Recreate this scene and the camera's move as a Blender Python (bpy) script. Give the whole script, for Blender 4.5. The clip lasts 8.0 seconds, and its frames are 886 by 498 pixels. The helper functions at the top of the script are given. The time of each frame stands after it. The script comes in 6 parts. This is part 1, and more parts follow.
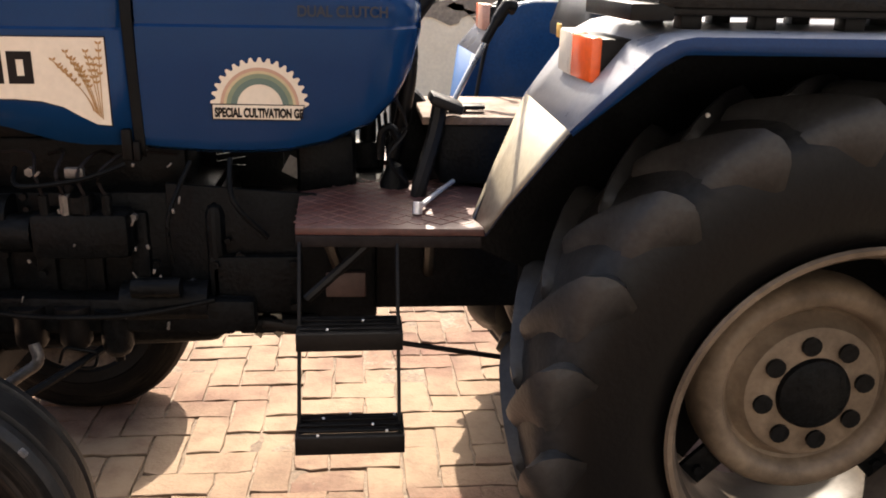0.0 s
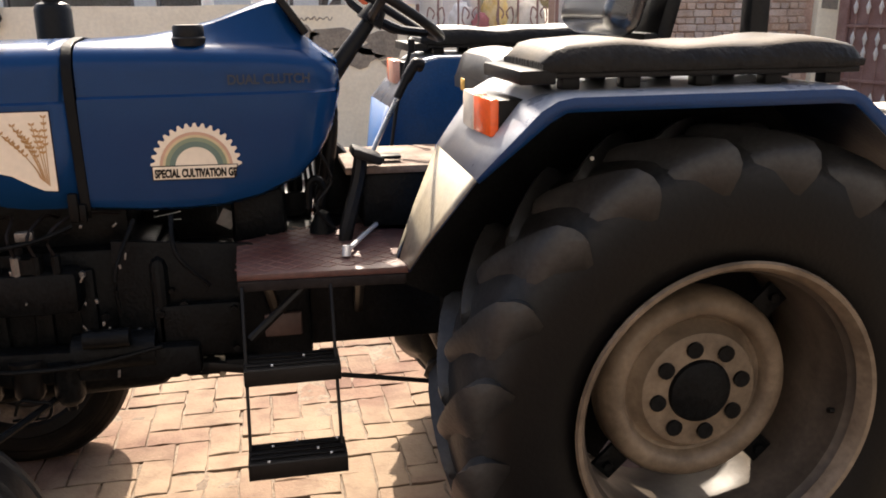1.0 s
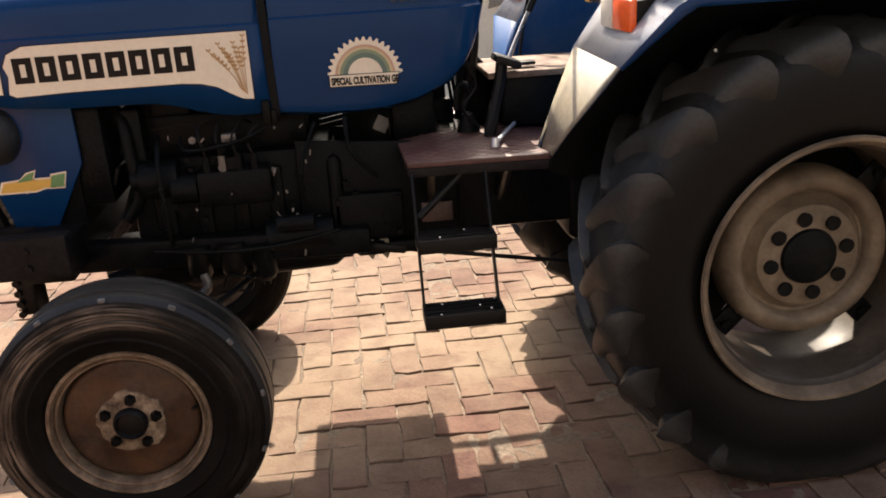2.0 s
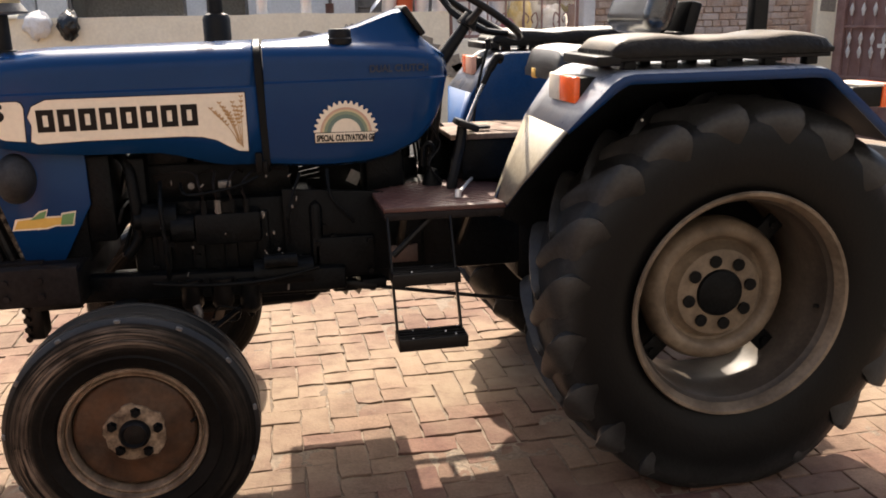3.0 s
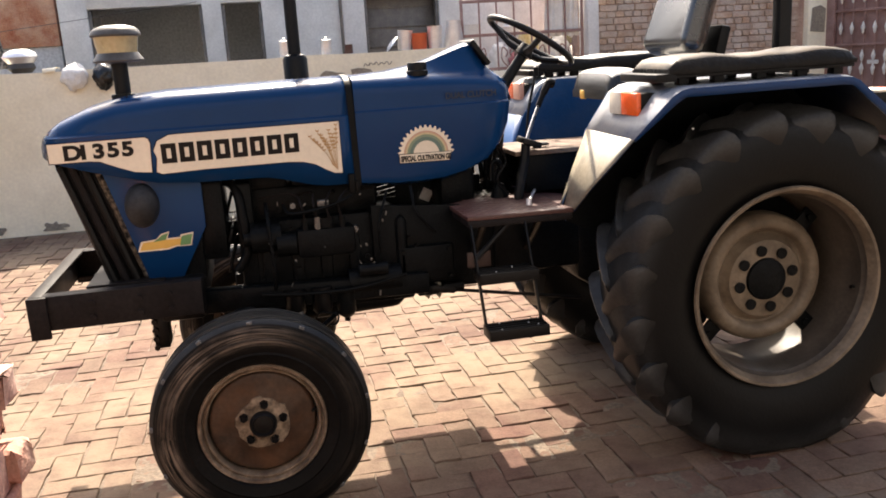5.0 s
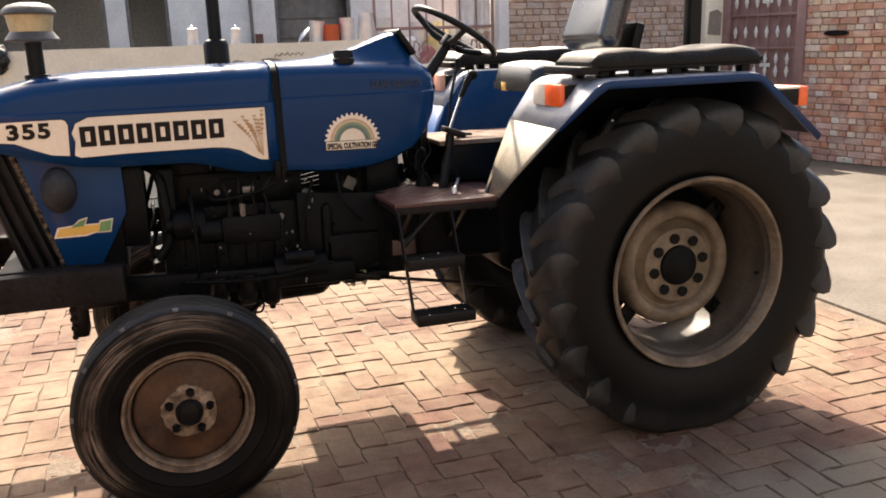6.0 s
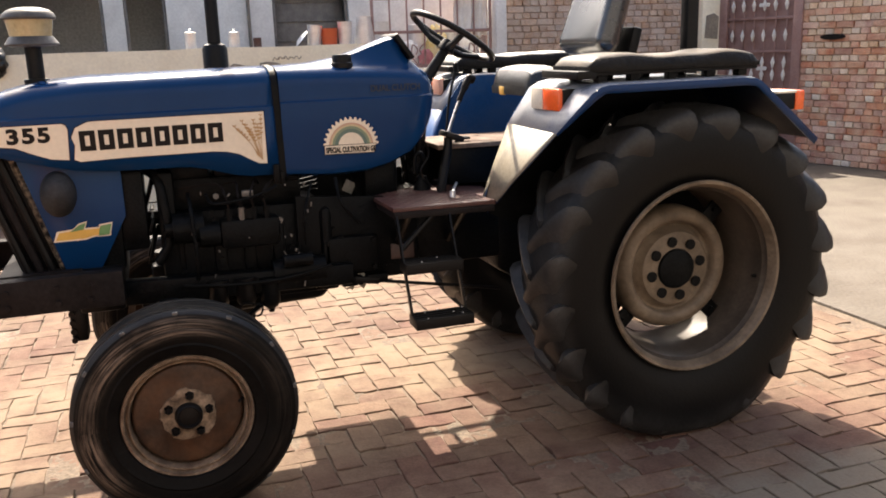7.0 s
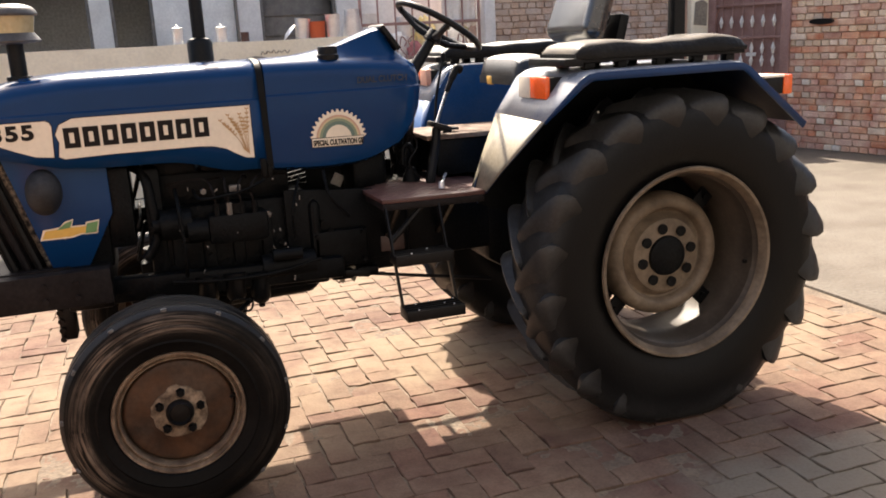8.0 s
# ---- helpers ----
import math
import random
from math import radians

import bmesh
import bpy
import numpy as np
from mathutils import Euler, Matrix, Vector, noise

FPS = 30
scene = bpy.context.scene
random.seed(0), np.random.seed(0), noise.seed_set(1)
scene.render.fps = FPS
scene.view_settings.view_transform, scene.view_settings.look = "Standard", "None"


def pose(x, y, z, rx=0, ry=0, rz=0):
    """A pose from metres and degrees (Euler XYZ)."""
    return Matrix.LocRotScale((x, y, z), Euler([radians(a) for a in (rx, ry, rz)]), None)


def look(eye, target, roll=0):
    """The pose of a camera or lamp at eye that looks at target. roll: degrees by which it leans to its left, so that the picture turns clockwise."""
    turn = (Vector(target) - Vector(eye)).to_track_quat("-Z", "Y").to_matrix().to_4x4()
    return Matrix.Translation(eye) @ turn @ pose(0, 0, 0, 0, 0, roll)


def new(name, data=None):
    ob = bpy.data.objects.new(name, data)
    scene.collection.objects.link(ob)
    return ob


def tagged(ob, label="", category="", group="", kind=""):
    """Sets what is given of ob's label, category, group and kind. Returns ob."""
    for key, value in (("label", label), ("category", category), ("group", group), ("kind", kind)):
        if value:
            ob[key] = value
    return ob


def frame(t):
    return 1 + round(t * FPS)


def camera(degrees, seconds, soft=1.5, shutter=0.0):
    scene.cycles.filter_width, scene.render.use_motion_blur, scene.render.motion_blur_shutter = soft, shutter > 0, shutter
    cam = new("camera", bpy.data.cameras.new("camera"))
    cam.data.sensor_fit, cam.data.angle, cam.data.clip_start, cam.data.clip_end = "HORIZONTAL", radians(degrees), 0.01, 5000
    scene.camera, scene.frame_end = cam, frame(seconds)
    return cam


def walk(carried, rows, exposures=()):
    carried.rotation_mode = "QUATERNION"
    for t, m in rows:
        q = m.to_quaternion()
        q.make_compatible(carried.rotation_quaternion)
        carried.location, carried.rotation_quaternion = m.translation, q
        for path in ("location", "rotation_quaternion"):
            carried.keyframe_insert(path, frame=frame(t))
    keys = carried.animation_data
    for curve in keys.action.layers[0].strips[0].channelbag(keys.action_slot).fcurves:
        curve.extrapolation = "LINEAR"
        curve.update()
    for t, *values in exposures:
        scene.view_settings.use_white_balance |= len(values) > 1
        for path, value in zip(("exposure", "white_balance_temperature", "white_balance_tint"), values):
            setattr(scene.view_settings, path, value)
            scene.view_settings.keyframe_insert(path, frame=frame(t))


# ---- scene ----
cam = camera(55.1, 8.0, 1.8)
PATH = [
    (0, (-1.025, -2.365, 1.59), (-0.831, -0.476, 0.963), 1.4),
    (0.2, (-1.04, -2.408, 1.612), (-0.832, -0.517, 0.997), 1.6),
    (0.5, (-1.055, -2.473, 1.642), (-0.75, -0.58, 1.074), 1.0),
    (0.8, (-1.06, -2.541, 1.665), (-0.68, -0.658, 1.107), 0.5),
    (1, (-1.071, -2.595, 1.671), (-0.687, -0.711, 1.121), -0.4),
    (1.2, (-1.099, -2.66, 1.668), (-0.755, -0.774, 1.099), -1.1),
    (1.5, (-1.169, -2.773, 1.653), (-0.931, -0.893, 1.015), -2.7),
    (1.7, (-1.229, -2.852, 1.642), (-1.051, -0.981, 0.959), -3.6),
    (2.8, (-1.526, -3.303, 1.662), (-1.225, -1.416, 1.071), -0.8),
    (3, (-1.532, -3.373, 1.679), (-1.161, -1.482, 1.142), -1.0),
    (3.2, (-1.541, -3.432, 1.679), (-1.126, -1.54, 1.181), -1.7),
    (3.5, (-1.58, -3.52, 1.677), (-1.171, -1.627, 1.182), -3.4),
    (3.7, (-1.626, -3.588, 1.673), (-1.259, -1.691, 1.158), -3.6),
    (4, (-1.682, -3.647, 1.668), (-1.362, -1.739, 1.161), -3.5),
    (4.2, (-1.693, -3.645, 1.676), (-1.39, -1.733, 1.173), -3.4),
    (5.3, (-2.019, -3.711, 1.666), (-1.565, -1.816, 1.218), -3.3),
    (5.5, (-2.032, -3.698, 1.658), (-1.531, -1.816, 1.202), -2.9),
    (5.7, (-2.037, -3.704, 1.653), (-1.475, -1.843, 1.182), -2.1),
    (6, (-2.045, -3.722, 1.651), (-1.436, -1.877, 1.175), -1.9),
    (6.3, (-2.055, -3.731, 1.652), (-1.437, -1.889, 1.178), -1.3),
    (6.5, (-2.058, -3.732, 1.654), (-1.444, -1.887, 1.184), -1.5),
    (7, (-2.052, -3.732, 1.656), (-1.437, -1.888, 1.187), -1.9),
    (7.2, (-2.049, -3.728, 1.651), (-1.429, -1.888, 1.173), -1.9),
    (7.5, (-2.044, -3.721, 1.643), (-1.421, -1.885, 1.155), -3.1),
    (7.7, (-2.04, -3.722, 1.644), (-1.411, -1.889, 1.147), -2.9),
    (8, (-2.032, -3.725, 1.647), (-1.406, -1.889, 1.16), -2.9),
]
walk(cam, [(t, look(eye, target, roll)) for t, eye, target, roll in PATH], [(0.0, 1.85), (0.5, 1.79), (1.0, 1.71), (1.5, 1.58), (3.0, 1.48), (4.0, 1.61), (5.5, 1.69), (6.5, 1.65), (8.0, 1.63)])

# ---- light: low hazy sun from beyond the tractor, clear sky ----
SUN_EL, SUN_AZ = 47.0, 1.0      # degrees; azimuth from +y towards +x
world = bpy.data.worlds.new("world")
scene.world = world
world.use_nodes = True
wn = world.node_tree.nodes
sky = wn.new("ShaderNodeTexSky")
sky.sky_type, sky.sun_disc = "NISHITA", False
sky.sun_elevation, sky.sun_rotation = radians(SUN_EL), radians(SUN_AZ)
sky.dust_density, sky.air_density = 7.0, 1.0
world.node_tree.links.new(sky.outputs[0], wn["Background"].inputs[0])
wn["Background"].inputs[1].default_value = 0.12
sun = new("sun", bpy.data.lights.new("sun", "SUN"))
sun.data.energy, sun.data.angle, sun.data.color = 5.0, radians(0.6), (1.0, 0.87, 0.72)
sun_way = Vector((math.sin(radians(SUN_AZ)) * math.cos(radians(SUN_EL)), math.cos(radians(SUN_AZ)) * math.cos(radians(SUN_EL)), math.sin(radians(SUN_EL))))
sun.matrix_world = look(sun_way * 30, (0, 0, 0))


# ---- materials ----
def mat(name, a, b, rough=0.6, metal=0.0, big=3.0, fine=45.0, bump=0.15, worn=0.35, coat=0.0, vary="", spread=0.25, rough_var=0.2, bias=0.5, spec=0.5, world_grain=False, dust=None, coat_rough=0.12, relief=0.01):
    """Two-scale noise between the colours a and b, with fine relief; vary: object or island, for a tint of its own on each piece; dust: (colour, scale, amount) of a drifting layer."""
    m = bpy.data.materials.new(name)
    m.use_nodes = True
    n, l = m.node_tree.nodes, m.node_tree.links
    p = n["Principled BSDF"]
    tc = n.new("ShaderNodeTexCoord")
    n1, n2 = n.new("ShaderNodeTexNoise"), n.new("ShaderNodeTexNoise")
    n1.inputs["Scale"].default_value, n1.inputs["Detail"].default_value = big, 6
    n2.inputs["Scale"].default_value, n2.inputs["Detail"].default_value = fine, 4
    place = n.new("ShaderNodeNewGeometry").outputs["Position"] if world_grain else tc.outputs["Object"]
    for q in (n1, n2):
        l.new(place, q.inputs["Vector"])
    ramp = n.new("ShaderNodeMapRange")
    ramp.inputs["From Min"].default_value, ramp.inputs["From Max"].default_value = bias - 0.17, bias + 0.17
    l.new(n1.outputs["Fac"], ramp.inputs["Value"])
    mx = n.new("ShaderNodeMix")
    mx.data_type = "RGBA"
    mx.inputs["A"].default_value, mx.inputs["B"].default_value = (*a, 1), (*b, 1)
    l.new(ramp.outputs[0], mx.inputs["Factor"])
    speck = n.new("ShaderNodeMapRange")
    speck.inputs["From Min"].default_value, speck.inputs["From Max"].default_value = 0.3, 0.7
    speck.inputs["To Min"].default_value, speck.inputs["To Max"].default_value = 1 - worn, 1 + worn
    l.new(n2.outputs["Fac"], speck.inputs["Value"])
    hsv = n.new("ShaderNodeHueSaturation")
    l.new(mx.outputs["Result"], hsv.inputs["Color"])
    if vary:
        src = n.new("ShaderNodeObjectInfo") if vary == "object" else n.new("ShaderNodeNewGeometry")
        rnd = src.outputs["Random"] if vary == "object" else src.outputs["Random Per Island"]
        rv = n.new("ShaderNodeMapRange")
        rv.inputs["To Min"].default_value, rv.inputs["To Max"].default_value = 1 - spread, 1 + spread
        l.new(rnd, rv.inputs["Value"])
        mul = n.new("ShaderNodeMath")
        mul.operation = "MULTIPLY"
        l.new(rv.outputs[0], mul.inputs[0])
        l.new(speck.outputs[0], mul.inputs[1])
        l.new(mul.outputs[0], hsv.inputs["Value"])
        wob = n.new("ShaderNodeMath")
        wob.operation = "MULTIPLY_ADD"
        wob.inputs[1].default_value, wob.inputs[2].default_value = 7.31, 0.0
        l.new(rnd, wob.inputs[0])
        fr = n.new("ShaderNodeMath")
        fr.operation = "FRACT"
        l.new(wob.outputs[0], fr.inputs[0])
        sv = n.new("ShaderNodeMapRange")
        sv.inputs["To Min"].default_value, sv.inputs["To Max"].default_value = 1 - spread * 1.3, 1 + spread * 1.3
        l.new(fr.outputs[0], sv.inputs["Value"])
        l.new(sv.outputs[0], hsv.inputs["Saturation"])
    else:
        l.new(speck.outputs[0], hsv.inputs["Value"])
    colour = hsv.outputs["Color"]
    if dust:
        n3 = n.new("ShaderNodeTexNoise")
        n3.inputs["Scale"].default_value, n3.inputs["Detail"].default_value, n3.inputs["Roughness"].default_value = dust[1], 8, 0.65
        l.new(place, n3.inputs["Vector"])
        dm = n.new("ShaderNodeMapRange")
        dm.inputs["From Min"].default_value, dm.inputs["From Max"].default_value = 0.42, 0.68
        dm.inputs["To Max"].default_value = dust[2]
        l.new(n3.outputs["Fac"], dm.inputs["Value"])
        dx = n.new("ShaderNodeMix")
        dx.data_type = "RGBA"
        dx.inputs["B"].default_value = (*dust[0], 1)
        l.new(dm.outputs[0], dx.inputs["Factor"])
        l.new(colour, dx.inputs["A"])
        colour = dx.outputs["Result"]
    l.new(colour, p.inputs["Base Color"])
    p.inputs["Specular IOR Level"].default_value = spec
    rr = n.new("ShaderNodeMapRange")
    rr.inputs["To Min"].default_value, rr.inputs["To Max"].default_value = max(0.03, rough - rough_var), min(1, rough + rough_var)
    l.new(n1.outputs["Fac"], rr.inputs["Value"])
    l.new(rr.outputs[0], p.inputs["Roughness"])
    p.inputs["Metallic"].default_value = metal
    p.inputs["Coat Weight"].default_value = coat
    p.inputs["Coat Roughness"].default_value = coat_rough
    bp = n.new("ShaderNodeBump")
    bp.inputs["Strength"].default_value, bp.inputs["Distance"].default_value = bump, relief
    l.new(n2.outputs["Fac"], bp.inputs["Height"])
    l.new(bp.outputs[0], p.inputs["Normal"])
    return m


BLUE = mat("blue_paint", (0.002688, 0.02604, 0.08736), (0.00378, 0.03024, 0.09912), 0.2, 0.0, 2.0, 300, 0.01, 0.05, 0.0, rough_var=0.05, spec=0.17, dust=((0.03, 0.06, 0.14), 3.0, 0.1))
BLUE_IN = mat("blue_paint_dusty", (0.004, 0.05, 0.17), (0.010, 0.065, 0.18), 0.45, 0.0, 4.0, 120, 0.05, 0.15, 0.0, spec=0.2, dust=((0.14, 0.14, 0.15), 4.0, 0.2))
FENDER = mat("blue_fender_paint", (0.00168, 0.02184, 0.084), (0.00336, 0.02856, 0.1008), 0.3, 0.0, 3.0, 200, 0.02, 0.1, 0.1, rough_var=0.08, spec=0.2, coat_rough=0.3)
FENDERTOP = mat("dusty_glare_blue_paint", (0.164, 0.189, 0.246), (0.328, 0.328, 0.334), 0.3, 0.0, 7.0, 120, 0.04, 0.12, 0.3, rough_var=0.1, bias=0.45, spec=0.5, coat_rough=0.35)
FDUST = mat("dust_caked_fender_paint", (0.304, 0.257, 0.185), (0.178, 0.165, 0.132), 0.5, 0.0, 6.0, 60, 0.06, 0.15, 0.0)
COVERDUST = mat("tan_dust_on_iron", (0.178, 0.131, 0.0956), (0.0892, 0.0542, 0.0414), 0.75, 0.0, 9.0, 60, 0.1, 0.25, 0.0, spec=0.2)
IRONBROWN = mat("rubbed_brown_iron", (0.035, 0.018, 0.014), (0.06, 0.035, 0.028), 0.5, 0.0, 8.0, 60, 0.1, 0.2, 0.0)
BLACK = mat("black_paint", (0.0045, 0.0042, 0.004), (0.008, 0.0072, 0.0066), 0.42, 0.0, 6.0, 80, 0.08, 0.3, 0.0, spec=0.16)
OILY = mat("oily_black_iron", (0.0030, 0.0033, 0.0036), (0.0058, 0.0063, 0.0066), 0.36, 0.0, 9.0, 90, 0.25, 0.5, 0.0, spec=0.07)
BROWNF = mat("brown_black_frame_paint", (0.0105, 0.0088, 0.0088), (0.017, 0.0145, 0.014), 0.5, 0.0, 5.0, 70, 0.1, 0.3, 0.0, spec=0.06)
RUBBER = mat("tyre_rubber", (0.0026, 0.0026, 0.0026), (0.0046, 0.0046, 0.0046), 0.42, 0.0, 5.0, 70, 0.12, 0.25, 0.0, rough_var=0.1, spec=0.09, dust=((0.010, 0.0098, 0.0097), 6.0, 0.25))
TREADGREY = mat("dusty_skylit_tread_rubber", (0.0039, 0.0039, 0.0039), (0.0091, 0.0091, 0.0089), 0.45, 0.0, 7.0, 70, 0.12, 0.25, 0.0, rough_var=0.1, spec=0.3, dust=((0.03, 0.029, 0.027), 7.0, 0.35))
NAVYIN = mat("dark_navy_paint", (0.0014, 0.0045, 0.0145), (0.0024, 0.0062, 0.019), 0.5, 0.0, 5.0, 70, 0.1, 0.3, 0.0, spec=0.08)
FRONTRIM = mat("rust_streaked_rim_paint", (0.27, 0.205, 0.142), (0.11, 0.075, 0.050), 0.4, 0.0, 11.0, 70, 0.1, 0.25, 0.0, spec=0.3, dust=((0.035, 0.023, 0.016), 9.0, 0.65))
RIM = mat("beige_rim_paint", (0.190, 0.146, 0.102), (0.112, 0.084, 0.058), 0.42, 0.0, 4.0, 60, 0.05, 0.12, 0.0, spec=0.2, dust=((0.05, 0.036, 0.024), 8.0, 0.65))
SHADERIM = mat("shaded_rim_paint", (0.080, 0.064, 0.049), (0.038, 0.031, 0.024), 0.42, 0.0, 5.0, 60, 0.05, 0.15, 0.0, spec=0.15, dust=((0.03, 0.024, 0.018), 9.0, 0.4))
SCRAPED = mat("scraped_rusty_plate", (0.24, 0.185, 0.13), (0.045, 0.03, 0.02), 0.5, 0.0, 26.0, 90, 0.15, 0.25, 0.0, bias=0.52, spec=0.15)
RUST = mat("rusty_brown_disc", (0.016, 0.012, 0.0095), (0.055, 0.039, 0.028), 0.4, 0.0, 7.0, 60, 0.12, 0.3, 0.0, bias=0.55, spec=0.25, dust=((0.13, 0.055, 0.02), 5.5, 0.42))
WORNMAROON = mat("rubbed_maroon_rib", (0.16, 0.085, 0.07), (0.09, 0.032, 0.026), 0.5, 0.0, 9.0, 70, 0.1, 0.2, 0.0)
PALEORANGE = mat("sun_faded_orange_lens", (0.8, 0.36, 0.22), (0.75, 0.42, 0.3), 0.3, 0.0, 5, 90, 0.05, 0.08, 0.2)
MAROON = mat("worn_maroon_plate", (0.0542, 0.0159, 0.013), (0.0939, 0.0491, 0.0397), 0.5, 0.0, 7.0, 70, 0.1, 0.25, 0.0, bias=0.55)
STEEL = mat("bright_steel", (0.55, 0.53, 0.5), (0.38, 0.36, 0.33), 0.3, 1.0, 10, 90, 0.05, 0.15)
DEBRIS = mat("chaff_choked_mesh", (0.007, 0.006, 0.0055), (0.20, 0.16, 0.115), 0.8, 0.0, 55, 160, 0.6, 0.4, 0.0, bias=0.56, spec=0.1)
DUSTGREY = mat("dust_greyed_rubber", (0.11, 0.11, 0.108), (0.055, 0.055, 0.053), 0.7, 0.0, 20, 90, 0.1, 0.25)
GREYMETAL = mat("dull_grey_steel", (0.12, 0.11, 0.10), (0.20, 0.18, 0.16), 0.5, 0.6, 8, 90, 0.1, 0.25)
CREAM = mat("cream_decal_film", (0.68, 0.59, 0.46), (0.74, 0.645, 0.50), 0.45, 0.0, 3, 60, 0.01, 0.04)
INK = mat("dark_brown_ink", (0.007, 0.005, 0.0045), (0.011, 0.008, 0.007), 0.5, 0.0, 3, 60, 0.0, 0.05, spec=0.15)
DARKINK = mat("near_black_navy_ink", (0.004, 0.010, 0.022), (0.006, 0.012, 0.026), 0.5, 0.0, 3, 60, 0.0, 0.05)
WHEAT = mat("golden_ink", (0.42, 0.24, 0.08), (0.34, 0.17, 0.06), 0.5, 0.0, 3, 60, 0.0, 0.05)
REDINK = mat("faded_red_ink", (0.46, 0.27, 0.18), (0.50, 0.31, 0.21), 0.5, 0.0, 3, 60, 0.0, 0.05)
GREENINK = mat("green_ink", (0.10, 0.22, 0.08), (0.13, 0.27, 0.09), 0.5, 0.0, 3, 60, 0.0, 0.05)
FADEDGREEN = mat("faded_green_ink", (0.17, 0.21, 0.13), (0.20, 0.24, 0.15), 0.5, 0.0, 3, 60, 0.0, 0.05)
FADEDYELLOW = mat("faded_yellow_ink", (0.50, 0.40, 0.22), (0.54, 0.43, 0.25), 0.5, 0.0, 3, 60, 0.0, 0.05)
TEALINK = mat("teal_ink", (0.09, 0.14, 0.115), (0.11, 0.16, 0.13), 0.5, 0.0, 3, 60, 0.0, 0.05)
YELLOWINK = mat("yellow_ink", (0.62, 0.36, 0.06), (0.66, 0.40, 0.08), 0.5, 0.0, 3, 60, 0.0, 0.05)
ORANGE = mat("orange_plastic_lens", (0.85, 0.10, 0.015), (0.8, 0.13, 0.02), 0.25, 0.0, 5, 90, 0.05, 0.08, 0.3)
WHITELENS = mat("milky_plastic_lens", (0.75, 0.68, 0.56), (0.7, 0.62, 0.5), 0.3, 0.0, 5, 90, 0.05, 0.08, 0.2)
VINYL = mat("dusty_black_vinyl", (0.006, 0.0056, 0.0052), (0.013, 0.012, 0.0105), 0.3, 0.0, 6, 120, 0.1, 0.2, 0.05, spec=0.45)
VINYLPALE = mat("sheen_whitened_vinyl", (0.306, 0.293, 0.255), (0.442, 0.425, 0.374), 0.36, 0.0, 5, 120, 0.1, 0.15, 0.0, spec=0.6)
BENCHSIDE = mat("wrinkled_black_vinyl", (0.006, 0.0055, 0.005), (0.014, 0.0125, 0.0105), 0.5, 0.0, 9, 60, 0.5, 0.2, 0.0, spec=0.12)
SEATVINYL = mat("glossy_black_vinyl", (0.014, 0.014, 0.0145), (0.026, 0.026, 0.026), 0.26, 0.0, 6, 120, 0.06, 0.15, 0.15, rough_var=0.08, spec=0.9)
VINYLTOP = mat("dusty_sunlit_vinyl", (0.035, 0.030, 0.023), (0.12, 0.10, 0.075), 0.45, 0.0, 6, 120, 0.1, 0.15, 0.0, spec=0.16)
DOME = mat("dusty_rough_dome", (0.014, 0.014, 0.015), (0.035, 0.034, 0.034), 0.62, 0.0, 9, 90, 0.15, 0.25, 0.0, spec=0.25)
AMBER = mat("amber_plastic_bowl", (0.33, 0.25, 0.115), (0.50, 0.41, 0.23), 0.25, 0.0, 6, 60, 0.03, 0.1, 0.3)
GREYPLASTIC = mat("dusty_dark_grey_plastic", (0.03, 0.028, 0.026), (0.07, 0.064, 0.056), 0.5, 0.0, 8, 90, 0.1, 0.2)
PLASTER = mat("aged_cream_plaster", (0.89, 0.82, 0.64), (0.82, 0.74, 0.55), 0.85, 0.0, 1.2, 30, 0.2, 0.06, dust=((0.62, 0.54, 0.40), 4.0, 0.3))
PEELED = mat("bare_grey_render", (0.22, 0.19, 0.15), (0.30, 0.26, 0.20), 0.9, 0.0, 5, 40, 0.4, 0.2)
CONCRETE = mat("grey_cement_render", (0.76, 0.75, 0.72), (0.66, 0.65, 0.62), 0.88, 0.0, 1.5, 35, 0.2, 0.08, dust=((0.40, 0.39, 0.37), 2.5, 0.4))
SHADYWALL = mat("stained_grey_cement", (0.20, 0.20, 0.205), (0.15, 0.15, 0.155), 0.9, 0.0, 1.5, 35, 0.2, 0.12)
DIM = mat("dark_room_wall", (0.58, 0.58, 0.57), (0.48, 0.48, 0.47), 0.9, 0.0, 2, 30, 0.1, 0.2)
def brick_mat(name, a, b, dust, amount, vary):
    return mat(name, a, b, 0.9, 0.0, 7, 70, 0.7, 0.28, vary=vary, spread=0.18, world_grain=True, dust=(dust, 4.0, amount))


WALLBRICK, WALLBRICK_J = [brick_mat("weathered_red_brick_" + v, (0.42, 0.18, 0.125), (0.57, 0.35, 0.245), (0.70, 0.57, 0.43), 0.5, v) for v in ("object", "island")]
TANBRICK, TANBRICK_J = [brick_mat("weathered_tan_brick_" + v, (0.68, 0.53, 0.38), (0.53, 0.37, 0.26), (0.76, 0.65, 0.51), 0.5, v) for v in ("object", "island")]
PIERBRICK = brick_mat("raw_red_brick", (0.31, 0.125, 0.09), (0.45, 0.265, 0.195), (0.55, 0.45, 0.36), 0.4, "object")
GREYBRICK, GREYBRICK_J = [brick_mat("grimy_brown_brick_" + v, (0.40, 0.275, 0.20), (0.50, 0.37, 0.28), (0.56, 0.49, 0.42), 0.6, v) for v in ("object", "island")]
LIMEBRICK = mat("whitewashed_brick", (0.80, 0.74, 0.65), (0.66, 0.57, 0.47), 0.88, 0.0, 9, 45, 0.3, 0.15, vary="object", spread=0.2)
MORTAR = mat("sandy_mortar", (0.44, 0.30, 0.23), (0.32, 0.20, 0.155), 0.92, 0.0, 4, 40, 0.4, 0.2)
